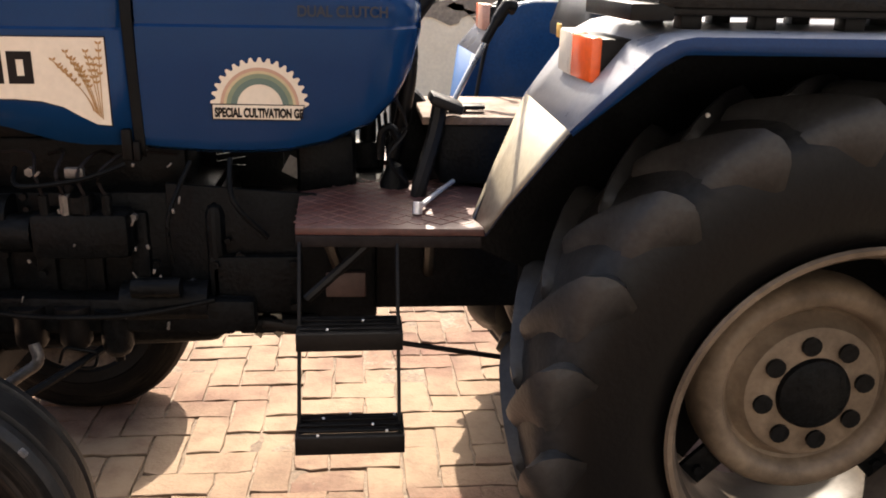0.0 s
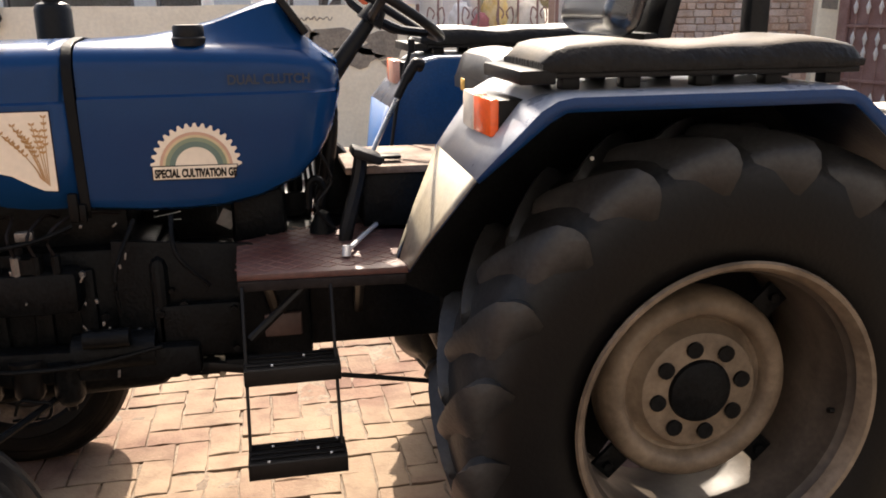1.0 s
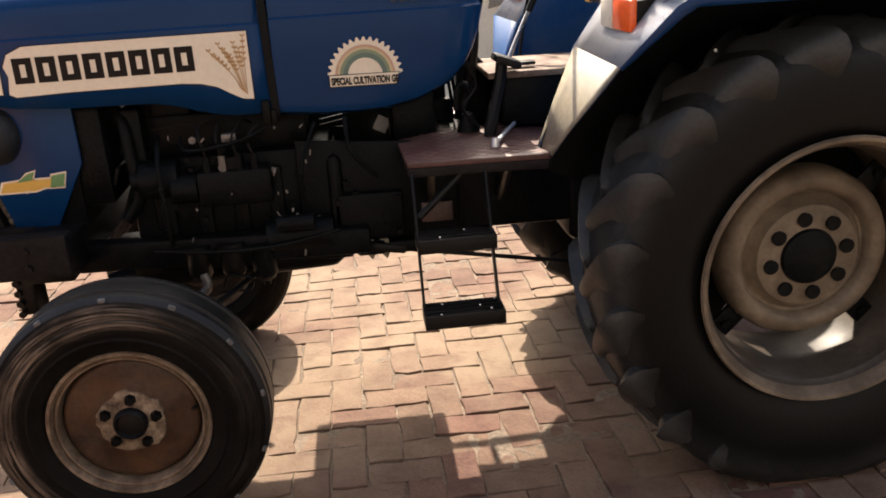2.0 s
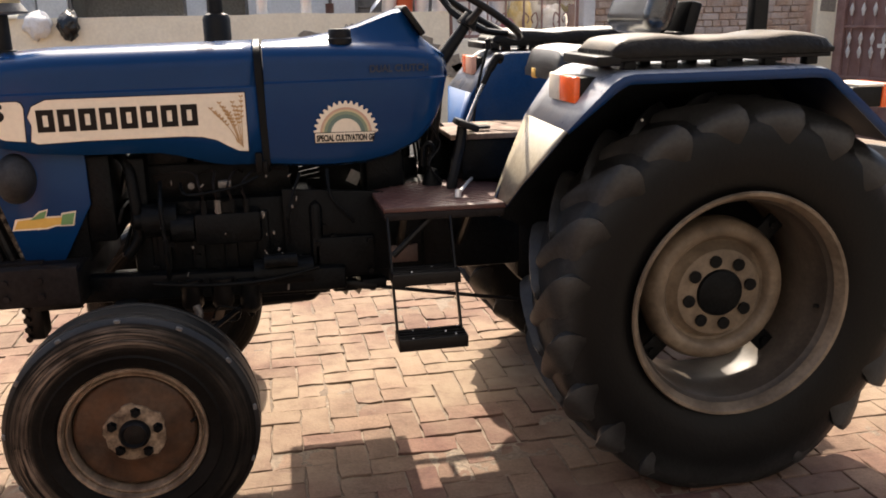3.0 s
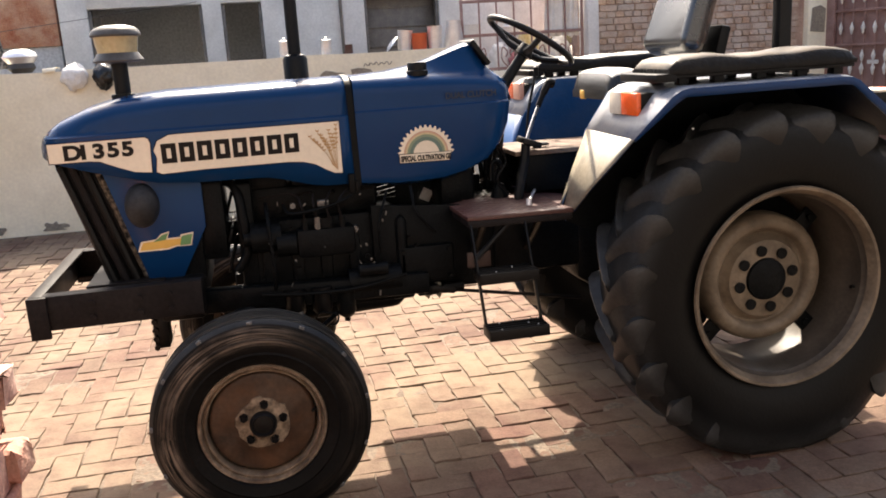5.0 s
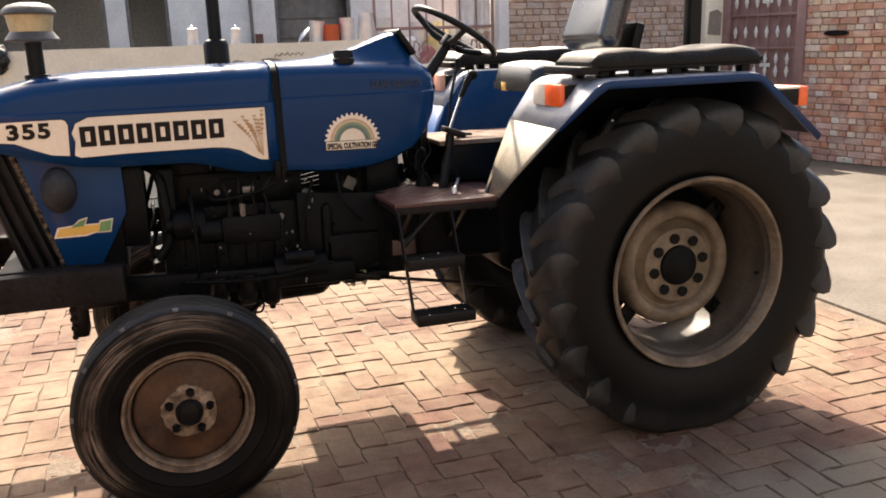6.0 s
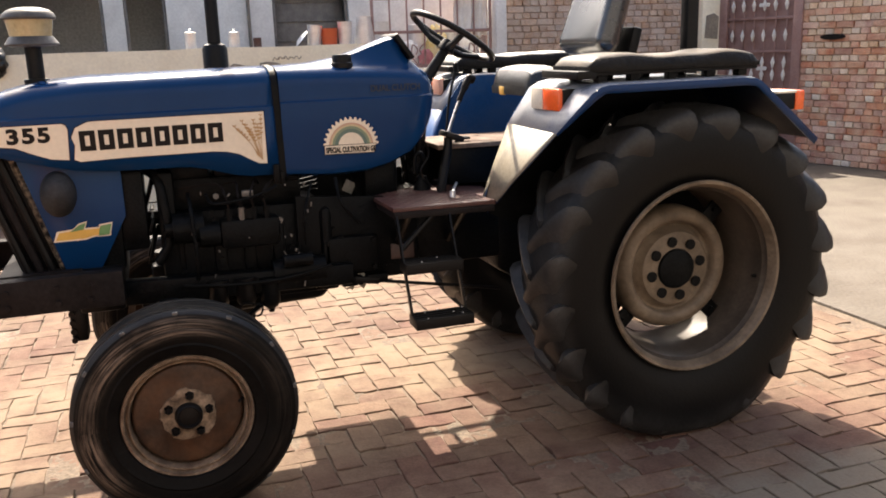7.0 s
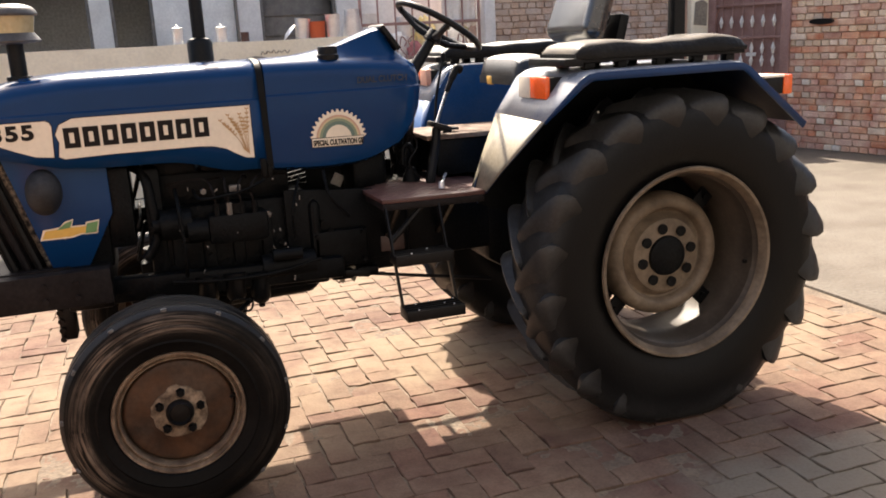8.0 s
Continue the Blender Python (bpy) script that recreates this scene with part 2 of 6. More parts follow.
def paver_mat(name, vary):
    """Fired clay pavers: each piece its own red or tan, worn and dusty, the dust thick along one side of the yard."""
    m = bpy.data.materials.new(name)
    m.use_nodes = True
    n, l = m.node_tree.nodes, m.node_tree.links
    p = n["Principled BSDF"]
    geo = n.new("ShaderNodeNewGeometry")
    rnd = geo.outputs["Random Per Island"] if vary == "island" else n.new("ShaderNodeObjectInfo").outputs["Random"]

    def calc(op, a, b, c=None):
        q = n.new("ShaderNodeMath")
        q.operation = op
        for k, v in enumerate((a, b, c)):
            if v is None:
                continue
            if isinstance(v, (int, float)):
                q.inputs[k].default_value = v
            else:
                l.new(v, q.inputs[k])
        return q.outputs[0]

    def grain(scale, detail, rough=0.55):
        q = n.new("ShaderNodeTexNoise")
        q.inputs["Scale"].default_value, q.inputs["Detail"].default_value, q.inputs["Roughness"].default_value = scale, detail, rough
        l.new(geo.outputs["Position"], q.inputs["Vector"])
        return q.outputs["Fac"]

    def span(v, a, b, lo=0.0, hi=1.0):
        q = n.new("ShaderNodeMapRange")
        q.interpolation_type = "SMOOTHSTEP"
        for k, x in (("From Min", a), ("From Max", b), ("To Min", lo), ("To Max", hi)):
            q.inputs[k].default_value = x
        l.new(v, q.inputs["Value"])
        return q.outputs[0]

    def blend(f, a, b):
        q = n.new("ShaderNodeMix")
        q.data_type = "RGBA"
        l.new(f, q.inputs["Factor"])
        for key, v in (("A", a), ("B", b)):
            if isinstance(v, tuple):
                q.inputs[key].default_value = (*v, 1)
            else:
                l.new(v, q.inputs[key])
        return q.outputs["Result"]

    broad, mid, fine = grain(1.3, 5), grain(9.0, 6, 0.6), grain(80.0, 4)
    tone = calc("ADD", calc("MULTIPLY", rnd, 0.4), calc("ADD", calc("MULTIPLY", mid, 0.35), calc("MULTIPLY", grain(1.7, 4), 0.9)))
    clay = blend(span(tone, 0.52, 1.0), PAVE_RED, PAVE_TAN)
    shade = calc("FRACT", calc("MULTIPLY", rnd, 17.3), 0.0)
    hsv = n.new("ShaderNodeHueSaturation")
    l.new(clay, hsv.inputs["Color"])
    l.new(calc("MULTIPLY", span(shade, 0.0, 1.0, 0.86, 1.13), calc("MULTIPLY", span(fine, 0.3, 0.7, 0.84, 1.16), span(mid, 0.3, 0.66, 0.84, 1.14))), hsv.inputs["Value"])
    xyz = n.new("ShaderNodeSeparateXYZ")
    l.new(geo.outputs["Position"], xyz.inputs[0])
    # dust thins towards -y: redder clay, and the tractor's shade deepened in colour
    dust_and_shade = span(calc("ADD", xyz.outputs["Y"], calc("MULTIPLY", broad, 0.8)), -0.35, 0.35, 0.5, 1.0)
    dusty = calc("MULTIPLY", span(broad, 0.38, 0.62, 0.2, 1.0), calc("MULTIPLY", span(mid, 0.25, 0.62, 0.55, 1.0), dust_and_shade))
    worn = blend(dusty, hsv.outputs["Color"], PAVE_DUST)
    # the swept-up dust south-east of the rear wheel
    edge = calc("ADD", calc("MULTIPLY", xyz.outputs["Y"], -1.0), calc("MULTIPLY", calc("SUBTRACT", grain(4.0, 3), 0.5), 0.5))
    side_ = calc("ADD", xyz.outputs["X"], calc("MULTIPLY", calc("SUBTRACT", grain(1.6, 5), 0.5), 1.4))
    heap = calc("MULTIPLY", calc("MULTIPLY", span(edge, 1.10, 1.42), span(edge, 3.0, 2.0)), span(side_, -0.8, -0.3))
    swept = blend(calc("MULTIPLY", heap, span(fine, 0.2, 0.6, 0.5, 0.85)), worn, PAVE_SWEPT)
    l.new(swept, p.inputs["Base Color"])
    p.inputs["Roughness"].default_value = 0.9
    p.inputs["Specular IOR Level"].default_value = 0.25
    bp = n.new("ShaderNodeBump")
    bp.inputs["Strength"].default_value, bp.inputs["Distance"].default_value = 0.55, 0.012
    l.new(calc("ADD", calc("MULTIPLY", mid, 0.9), calc("MULTIPLY", fine, 0.35)), bp.inputs["Height"])
    l.new(bp.outputs[0], p.inputs["Normal"])
    return m


PAVE_RED, PAVE_TAN, PAVE_DUST, PAVE_SWEPT = (0.081, 0.035, 0.027), (0.124, 0.077, 0.053), (0.185, 0.137, 0.094), (0.154, 0.134, 0.104)
PAVER = paver_mat("dusty_clay_paver", "object")
PAVER_J = paver_mat("dusty_clay_paver_far", "island")
SAND = mat("sandy_joint_earth", (0.15, 0.11, 0.0748), (0.0934, 0.0668, 0.0454), 0.95, 0.0, 5, 60, 0.6, 0.3)
SLABM = mat("dusty_cement_floor", (0.0901, 0.074, 0.0566), (0.0653, 0.0522, 0.0392), 0.9, 0.0, 1.6, 40, 0.6, 0.2, dust=((0.115, 0.097, 0.076), 2.2, 0.6), relief=0.02)
IRON = mat("brown_painted_iron", (0.23, 0.125, 0.105), (0.30, 0.185, 0.16), 0.55, 0.0, 6, 80, 0.1, 0.2)
WHITEP = mat("white_enamel", (0.7, 0.68, 0.64), (0.6, 0.58, 0.54), 0.4, 0.0, 6, 80, 0.05, 0.1)
ALU = mat("scratched_aluminium", (0.86, 0.86, 0.87), (0.68, 0.68, 0.69), 0.38, 0.6, 8, 90, 0.08, 0.1)
REDPLASTIC = mat("orange_red_plastic", (0.62, 0.12, 0.04), (0.55, 0.10, 0.035), 0.4, 0.0, 6, 60, 0.03, 0.08)
YELLOWCLOTH = mat("faded_yellow_cloth", (0.72, 0.52, 0.16), (0.8, 0.68, 0.4), 0.9, 0.0, 12, 90, 0.3, 0.15)
CLOTH = mat("white_cloth", (0.80, 0.78, 0.73), (0.66, 0.63, 0.58), 0.9, 0.0, 9, 90, 0.3, 0.12)
DARKCLOTH = mat("dark_patterned_cloth", (0.03, 0.03, 0.03), (0.5, 0.47, 0.42), 0.9, 0.0, 30, 90, 0.2, 0.1)
PINKCLOTH = mat("faded_pink_cloth", (0.45, 0.17, 0.17), (0.36, 0.13, 0.14), 0.9, 0.0, 9, 90, 0.2, 0.1)



def scuffed_tyre(name, cx, cz):
    """Black rubber about the axle at (cx, cz), with tan scuffs that run round the sidewall in broken streaks."""
    m = mat(name, (0.0035, 0.0034, 0.0033), (0.007, 0.0066, 0.0062), 0.45, 0.0, 5.0, 60, 0.12, 0.25, 0.0, spec=0.07)
    n, l = m.node_tree.nodes, m.node_tree.links
    p = n["Principled BSDF"]
    base = p.inputs["Base Color"].links[0].from_socket
    tc, mp, sep = n.new("ShaderNodeTexCoord"), n.new("ShaderNodeMapping"), n.new("ShaderNodeSeparateXYZ")
    mp.inputs["Location"].default_value = (-cx, 0, -cz)
    l.new(tc.outputs["Object"], mp.inputs["Vector"])
    l.new(mp.outputs[0], sep.inputs[0])

    def calc(op, a, b=0.0):
        q = n.new("ShaderNodeMath")
        q.operation = op
        for k, v in enumerate((a, b)):
            if isinstance(v, (int, float)):
                q.inputs[k].default_value = v
            else:
                l.new(v, q.inputs[k])
        return q.outputs[0]
    x, z = sep.outputs["X"], sep.outputs["Z"]
    rad = calc("SQRT", calc("ADD", calc("MULTIPLY", x, x), calc("MULTIPLY", z, z)))
    ang = calc("ARCTAN2", z, x)
    com = n.new("ShaderNodeCombineXYZ")
    l.new(calc("MULTIPLY", rad, 110.0), com.inputs[0])
    l.new(calc("MULTIPLY", ang, 1.3), com.inputs[1])
    streak, patch = n.new("ShaderNodeTexNoise"), n.new("ShaderNodeTexNoise")
    streak.inputs["Scale"].default_value, streak.inputs["Detail"].default_value, streak.inputs["Roughness"].default_value = 1.0, 6, 0.7
    patch.inputs["Scale"].default_value, patch.inputs["Detail"].default_value = 4.5, 4
    l.new(com.outputs[0], streak.inputs["Vector"])
    l.new(tc.outputs["Object"], patch.inputs["Vector"])

    def span(v, a, b, lo=0.0, hi=1.0):
        q = n.new("ShaderNodeMapRange")
        q.interpolation_type = "SMOOTHSTEP"
        for k, w in (("From Min", a), ("From Max", b), ("To Min", lo), ("To Max", hi)):
            q.inputs[k].default_value = w
        l.new(v, q.inputs["Value"])
        return q.outputs[0]
    zone = calc("MULTIPLY", span(rad, 0.295, 0.325), span(rad, 0.385, 0.36))
    side_ = span(calc("ADD", calc("MULTIPLY", x, -1.0), calc("MULTIPLY", z, 0.55)), -0.12, 0.33, 0.12, 1.0)
    amount = calc("MULTIPLY", calc("MULTIPLY", zone, side_), calc("MULTIPLY", span(streak.outputs["Fac"], 0.40, 0.64), span(patch.outputs["Fac"], 0.38, 0.6, 0.25, 1.0)))
    mx = n.new("ShaderNodeMix")
    mx.data_type = "RGBA"
    mx.inputs["B"].default_value = (0.19, 0.15, 0.115, 1)
    l.new(amount, mx.inputs["Factor"])
    l.new(base, mx.inputs["A"])
    l.new(mx.outputs["Result"], p.inputs["Base Color"])
    return m


def lug_rubber(name, cz, a, b, spec):
    """Rubber about an axle at the height cz: black on the sidewall, greyer towards the tread with wear and with
    skylight put into the colour.
    """
    m = mat(name, a, b, 0.42, 0.0, 9.0, 70, 0.12, 0.3, 0.0, rough_var=0.1, spec=spec, dust=(b, 12.0, 0.5))
    n, l = m.node_tree.nodes, m.node_tree.links
    p = n["Principled BSDF"]
    grey = p.inputs["Base Color"].links[0].from_socket
    tc, flat, ln, mr, mx = n.new("ShaderNodeTexCoord"), n.new("ShaderNodeVectorMath"), n.new("ShaderNodeVectorMath"), n.new("ShaderNodeMapRange"), n.new("ShaderNodeMix")
    flat.operation, ln.operation, mx.data_type = "MULTIPLY", "LENGTH", "RGBA"
    flat.inputs[1].default_value = (1, 0, 1)
    off = n.new("ShaderNodeVectorMath")
    off.inputs[1].default_value = (0, 0, -cz)
    l.new(tc.outputs["Object"], off.inputs[0])
    l.new(off.outputs[0], flat.inputs[0])
    l.new(flat.outputs[0], ln.inputs[0])
    l.new(ln.outputs["Value"], mr.inputs["Value"])
    mr.interpolation_type = "SMOOTHSTEP"
    mr.inputs["From Min"].default_value, mr.inputs["From Max"].default_value = 0.565, 0.655
    mx.inputs["A"].default_value = (0.003, 0.0029, 0.0029, 1)
    l.new(mr.outputs[0], mx.inputs["Factor"])
    l.new(grey, mx.inputs["B"])
    l.new(mx.outputs["Result"], p.inputs["Base Color"])
    return m


LUGRUBBER = lug_rubber("worn_skylit_lug_rubber", 0.0, (0.015, 0.015, 0.0149), (0.034, 0.0336, 0.0328), 0.3)
REARTYRE = lug_rubber("worn_skylit_tyre_rubber", 0.69, (0.010, 0.010, 0.0099), (0.024, 0.0237, 0.0232), 0.14)
SCUFFED = scuffed_tyre("scuffed_tyre_rubber", -2.04, 0.385)

# ---- mesh helpers ----
def put(name, bm, material, parent=None, label="", smooth=True, angle=40):
    """Links a bmesh as one mesh object, under a thing or a part where one is given."""
    me = bpy.data.meshes.new(name)
    bmesh.ops.recalc_face_normals(bm, faces=bm.faces)
    bm.to_mesh(me)
    bm.free()
    me.materials.append(material)
    if smooth:
        me.shade_smooth()
        me.set_sharp_from_angle(angle=radians(angle))
    ob = new(name, me)
    if parent:
        ob.parent = parent
    if label:
        ob["label"] = label
    return ob


def part(name, bm, material, parent, label="", smooth=True, angle=40):
    return put(name, bm, material, parent, label, smooth, angle)


def empty(name, at=(0, 0, 0)):
    ob = new(name)
    ob.location = at
    return ob


def box(bm, c, s, bev=0.0, rot=None, seg=2):
    """A box of size s about c, its edges rounded by bev, turned by rot (degrees)."""
    r = bmesh.ops.create_cube(bm, size=1.0)
    vs = r["verts"]
    bmesh.ops.scale(bm, vec=s, verts=vs)
    if bev:
        es = list({e for v in vs for e in v.link_edges})
        g = bmesh.ops.bevel(bm, geom=es, offset=bev, segments=seg, affect="EDGES", profile=0.5)
        vs = list({v for f in g["faces"] for v in f.verts} | {v for v in vs if v.is_valid})
    if rot:
        bmesh.ops.rotate(bm, cent=(0, 0, 0), matrix=Euler([radians(a) for a in rot]).to_matrix(), verts=vs)
    bmesh.ops.translate(bm, vec=c, verts=vs)
    return vs


def cyl(bm, p0, p1, r, r2=None, seg=16):
    """A rod or cone from p0 to p1."""
    p0, p1 = Vector(p0), Vector(p1)
    d = p1 - p0
    m = Matrix.Translation((p0 + p1) / 2) @ d.to_track_quat("Z", "Y").to_matrix().to_4x4()
    return bmesh.ops.create_cone(bm, cap_ends=True, segments=seg, radius1=r, radius2=r if r2 is None else r2, depth=d.length, matrix=m)["verts"]


def lathe(bm, prof, c, axis="y", seg=48, close=False):
    """Turns the profile [(radius, height)] about an axis through c."""
    rings = []
    for r, h in prof:
        ring = []
        for k in range(seg):
            a = 2 * math.pi * k / seg
            u, v = r * math.cos(a), r * math.sin(a)
            q = {"y": (u, h, v), "z": (u, v, h), "x": (h, u, v)}[axis]
            ring.append(bm.verts.new((c[0] + q[0], c[1] + q[1], c[2] + q[2])))
        rings.append(ring)
    pairs = list(zip(rings, rings[1:])) + ([(rings[-1], rings[0])] if close else [])
    for a, b in pairs:
        for k in range(seg):
            bm.faces.new((a[k], a[(k + 1) % seg], b[(k + 1) % seg], b[k]))
    if not close:
        for ring, (r, h) in ((rings[0], prof[0]), (rings[-1], prof[-1])):
            if r < 0.004:
                bm.faces.new(ring)
    return rings


def tube(bm, pts, r, seg=8):
    """A round bar along points."""
    pts = [Vector(p) for p in pts]
    rings = []
    for i, p in enumerate(pts):
        d = (pts[min(i + 1, len(pts) - 1)] - pts[max(i - 1, 0)]).normalized()
        q = d.to_track_quat("Z", "Y")
        rr = r[i] if isinstance(r, (list, tuple)) else r
        rings.append([bm.verts.new(p + q @ Vector((rr * math.cos(2 * math.pi * k / seg), rr * math.sin(2 * math.pi * k / seg), 0))) for k in range(seg)])
    for a, b in zip(rings, rings[1:]):
        for k in range(seg):
            bm.faces.new((a[k], a[(k + 1) % seg], b[(k + 1) % seg], b[k]))
    bm.faces.new(rings[0])
    bm.faces.new(rings[-1])


def bend(pts, n=6):
    """A smooth line through points."""
    pts = [Vector(p) for p in pts]
    out = []
    for i in range(len(pts) - 1):
        p0, p1, p2, p3 = pts[max(i - 1, 0)], pts[i], pts[i + 1], pts[min(i + 2, len(pts) - 1)]
        for k in range(n):
            t = k / n
            out.append(0.5 * (2 * p1 + (p2 - p0) * t + (2 * p0 - 5 * p1 + 4 * p2 - p3) * t * t + (3 * p1 - p0 - 3 * p2 + p3) * t ** 3))
    return out + [pts[-1]]


def prism(bm, poly, y0, y1, plane="xz", bev=0.0):
    """A polygon in a plane, drawn out from y0 to y1."""
    def at(p, y):
        return {"xz": (p[0], y, p[1]), "xy": (p[0], p[1], y), "yz": (y, p[0], p[1])}[plane]
    a = [bm.verts.new(at(p, y0)) for p in poly]
    b = [bm.verts.new(at(p, y1)) for p in poly]
    fs = [bm.faces.new(a), bm.faces.new(list(reversed(b)))]
    for k in range(len(poly)):
        fs.append(bm.faces.new((a[k], b[k], b[(k + 1) % len(poly)], a[(k + 1) % len(poly)])))
    if bev:
        bmesh.ops.recalc_face_normals(bm, faces=fs)
        es = list({e for f in fs for e in f.edges})
        bmesh.ops.bevel(bm, geom=es, offset=bev, segments=2, affect="EDGES", profile=0.5)


def loft(bm, rows, cap=False):
    """A skin over rows of points."""
    vs = [[bm.verts.new(p) for p in row] for row in rows]
    for a, b in zip(vs, vs[1:]):
        for k in range(len(a) - 1):
            bm.faces.new((a[k], a[k + 1], b[k + 1], b[k]))
    if cap:
        bm.faces.new(vs[0])
        bm.faces.new(list(reversed(vs[-1])))
    return vs


def skin(ob, t, offset=-1.0):
    """Sheet metal of thickness t."""
    md = ob.modifiers.new("thickness", "SOLIDIFY")
    md.thickness, md.offset = t, offset
    return ob


def paler_tops(ob, material):
    """Gives the faces that look upwards a second material, with dust and sun glare in its colour."""
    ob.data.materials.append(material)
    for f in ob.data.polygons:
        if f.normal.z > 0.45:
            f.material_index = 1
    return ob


def lettering(name, text, size, m, material, parent=None, squeeze=1.0, bold=0.0):
    """Flat letters as a mesh, in the plane of m."""
    cu = bpy.data.curves.new(name, "FONT")
    cu.body, cu.size, cu.align_x, cu.extrude, cu.offset = text, size, "LEFT", 0.0004, bold
    tmp = new(name + "_curve", cu)
    me = bpy.data.meshes.new_from_object(tmp.evaluated_get(bpy.context.evaluated_depsgraph_get()))
    bpy.data.objects.remove(tmp)
    bpy.data.curves.remove(cu)
    me.transform(m @ Matrix.Diagonal((squeeze, 1, 1, 1)))
    me.materials.clear()
    me.materials.append(material)
    ob = new(name, me)
    if parent:
        ob.parent = parent
    return ob


def lerp(table, x):
    """Reads a table of (x, value) with straight lines between."""
    if x <= table[0][0]:
        return table[0][1]
    for (x0, v0), (x1, v1) in zip(table, table[1:]):
        if x <= x1:
            return v0 + (v1 - v0) * (x - x0) / (x1 - x0)
    return table[-1][1]

# ---- the yard ----
ground = bmesh.new()
box(ground, (0, 0, -0.516), (900, 900, 1.0))
ground = tagged(put("ground", ground, SAND, smooth=False), "sandy brown earth under and between the pavers", "ground", kind="structure")

WALL_Y, WALL_X = 6.0, 5.88


def low_wall():
    """The plastered boundary wall with patches where the coat has come off."""
    w = tagged(empty("wall_north", (0, WALL_Y, 0)), "low cream plastered boundary wall with peeling coat", "wall", kind="structure")
    bm = bmesh.new()
    n = 40
    rows = []
    for y, zs in ((0.0, (-0.05, 1.69)), (0.23, (1.69, -0.05))):
        for z in zs:
            rows.append([(-12 + 12.42 * k / n, y + (noise.noise((k * 0.7, z, 3)) * 0.008), z + (noise.noise((k * 0.45, 5, 1)) * 0.018 if z > 1 else 0)) for k in range(n + 1)])
    loft(bm, rows)
    part("wall_body", bm, PLASTER, w, smooth=False)
    bm = bmesh.new()
    box(bm, (1.18, 0.115, 0.68), (1.52, 0.22, 1.42), 0.01)
    part("wall_under_railing", bm, PLASTER, w)
    rng = random.Random(4)
    for cx, cz, s in ((-1.05, 1.44, 0.13), (-0.75, 1.42, 0.16), (-0.45, 1.36, 0.2), (-0.2, 1.2, 0.2), (0.1, 1.3, 0.2), (0.35, 1.1, 0.22), (0.75, 1.05, 0.24), (1.1, 1.15, 0.2), (1.5, 1.05, 0.22), (-4.2, 0.05, 0.10), (-3.5, 0.05, 0.12), (-3.0, 0.05, 0.1), (-4.8, 0.05, 0.1)):
        bm = bmesh.new()
        k = 18
        pts = []
        for i in range(k):
            a = 2 * math.pi * i / k
            r = s * (0.55 + 0.5 * rng.random())
            pts.append((cx + 1.5 * r * math.cos(a), max(0.02, min(cz + 0.7 * r * math.sin(a), 1.62 if cx < 0.4 else 1.36))))
        prism(bm, pts, -0.012, 0.004)
        part("peeled_patch", bm, PEELED, w, "bare grey render where the plaster peeled", smooth=False)
    # dark cracks in the coat
    for k in range(5):
        x = -0.72 + 0.062 * k
        bm = bmesh.new()
        tube(bm, bend([(x, -0.004, 1.535 + 0.008 * k), (x + 0.02, -0.006, 1.57 + 0.006 * (k % 3)), (x + 0.045, -0.004, 1.545 + 0.01 * (k % 2)), (x + 0.07, -0.005, 1.575)]), 0.005, 5)
        part("crack", bm, PEELED, w)
    return w


low_wall()


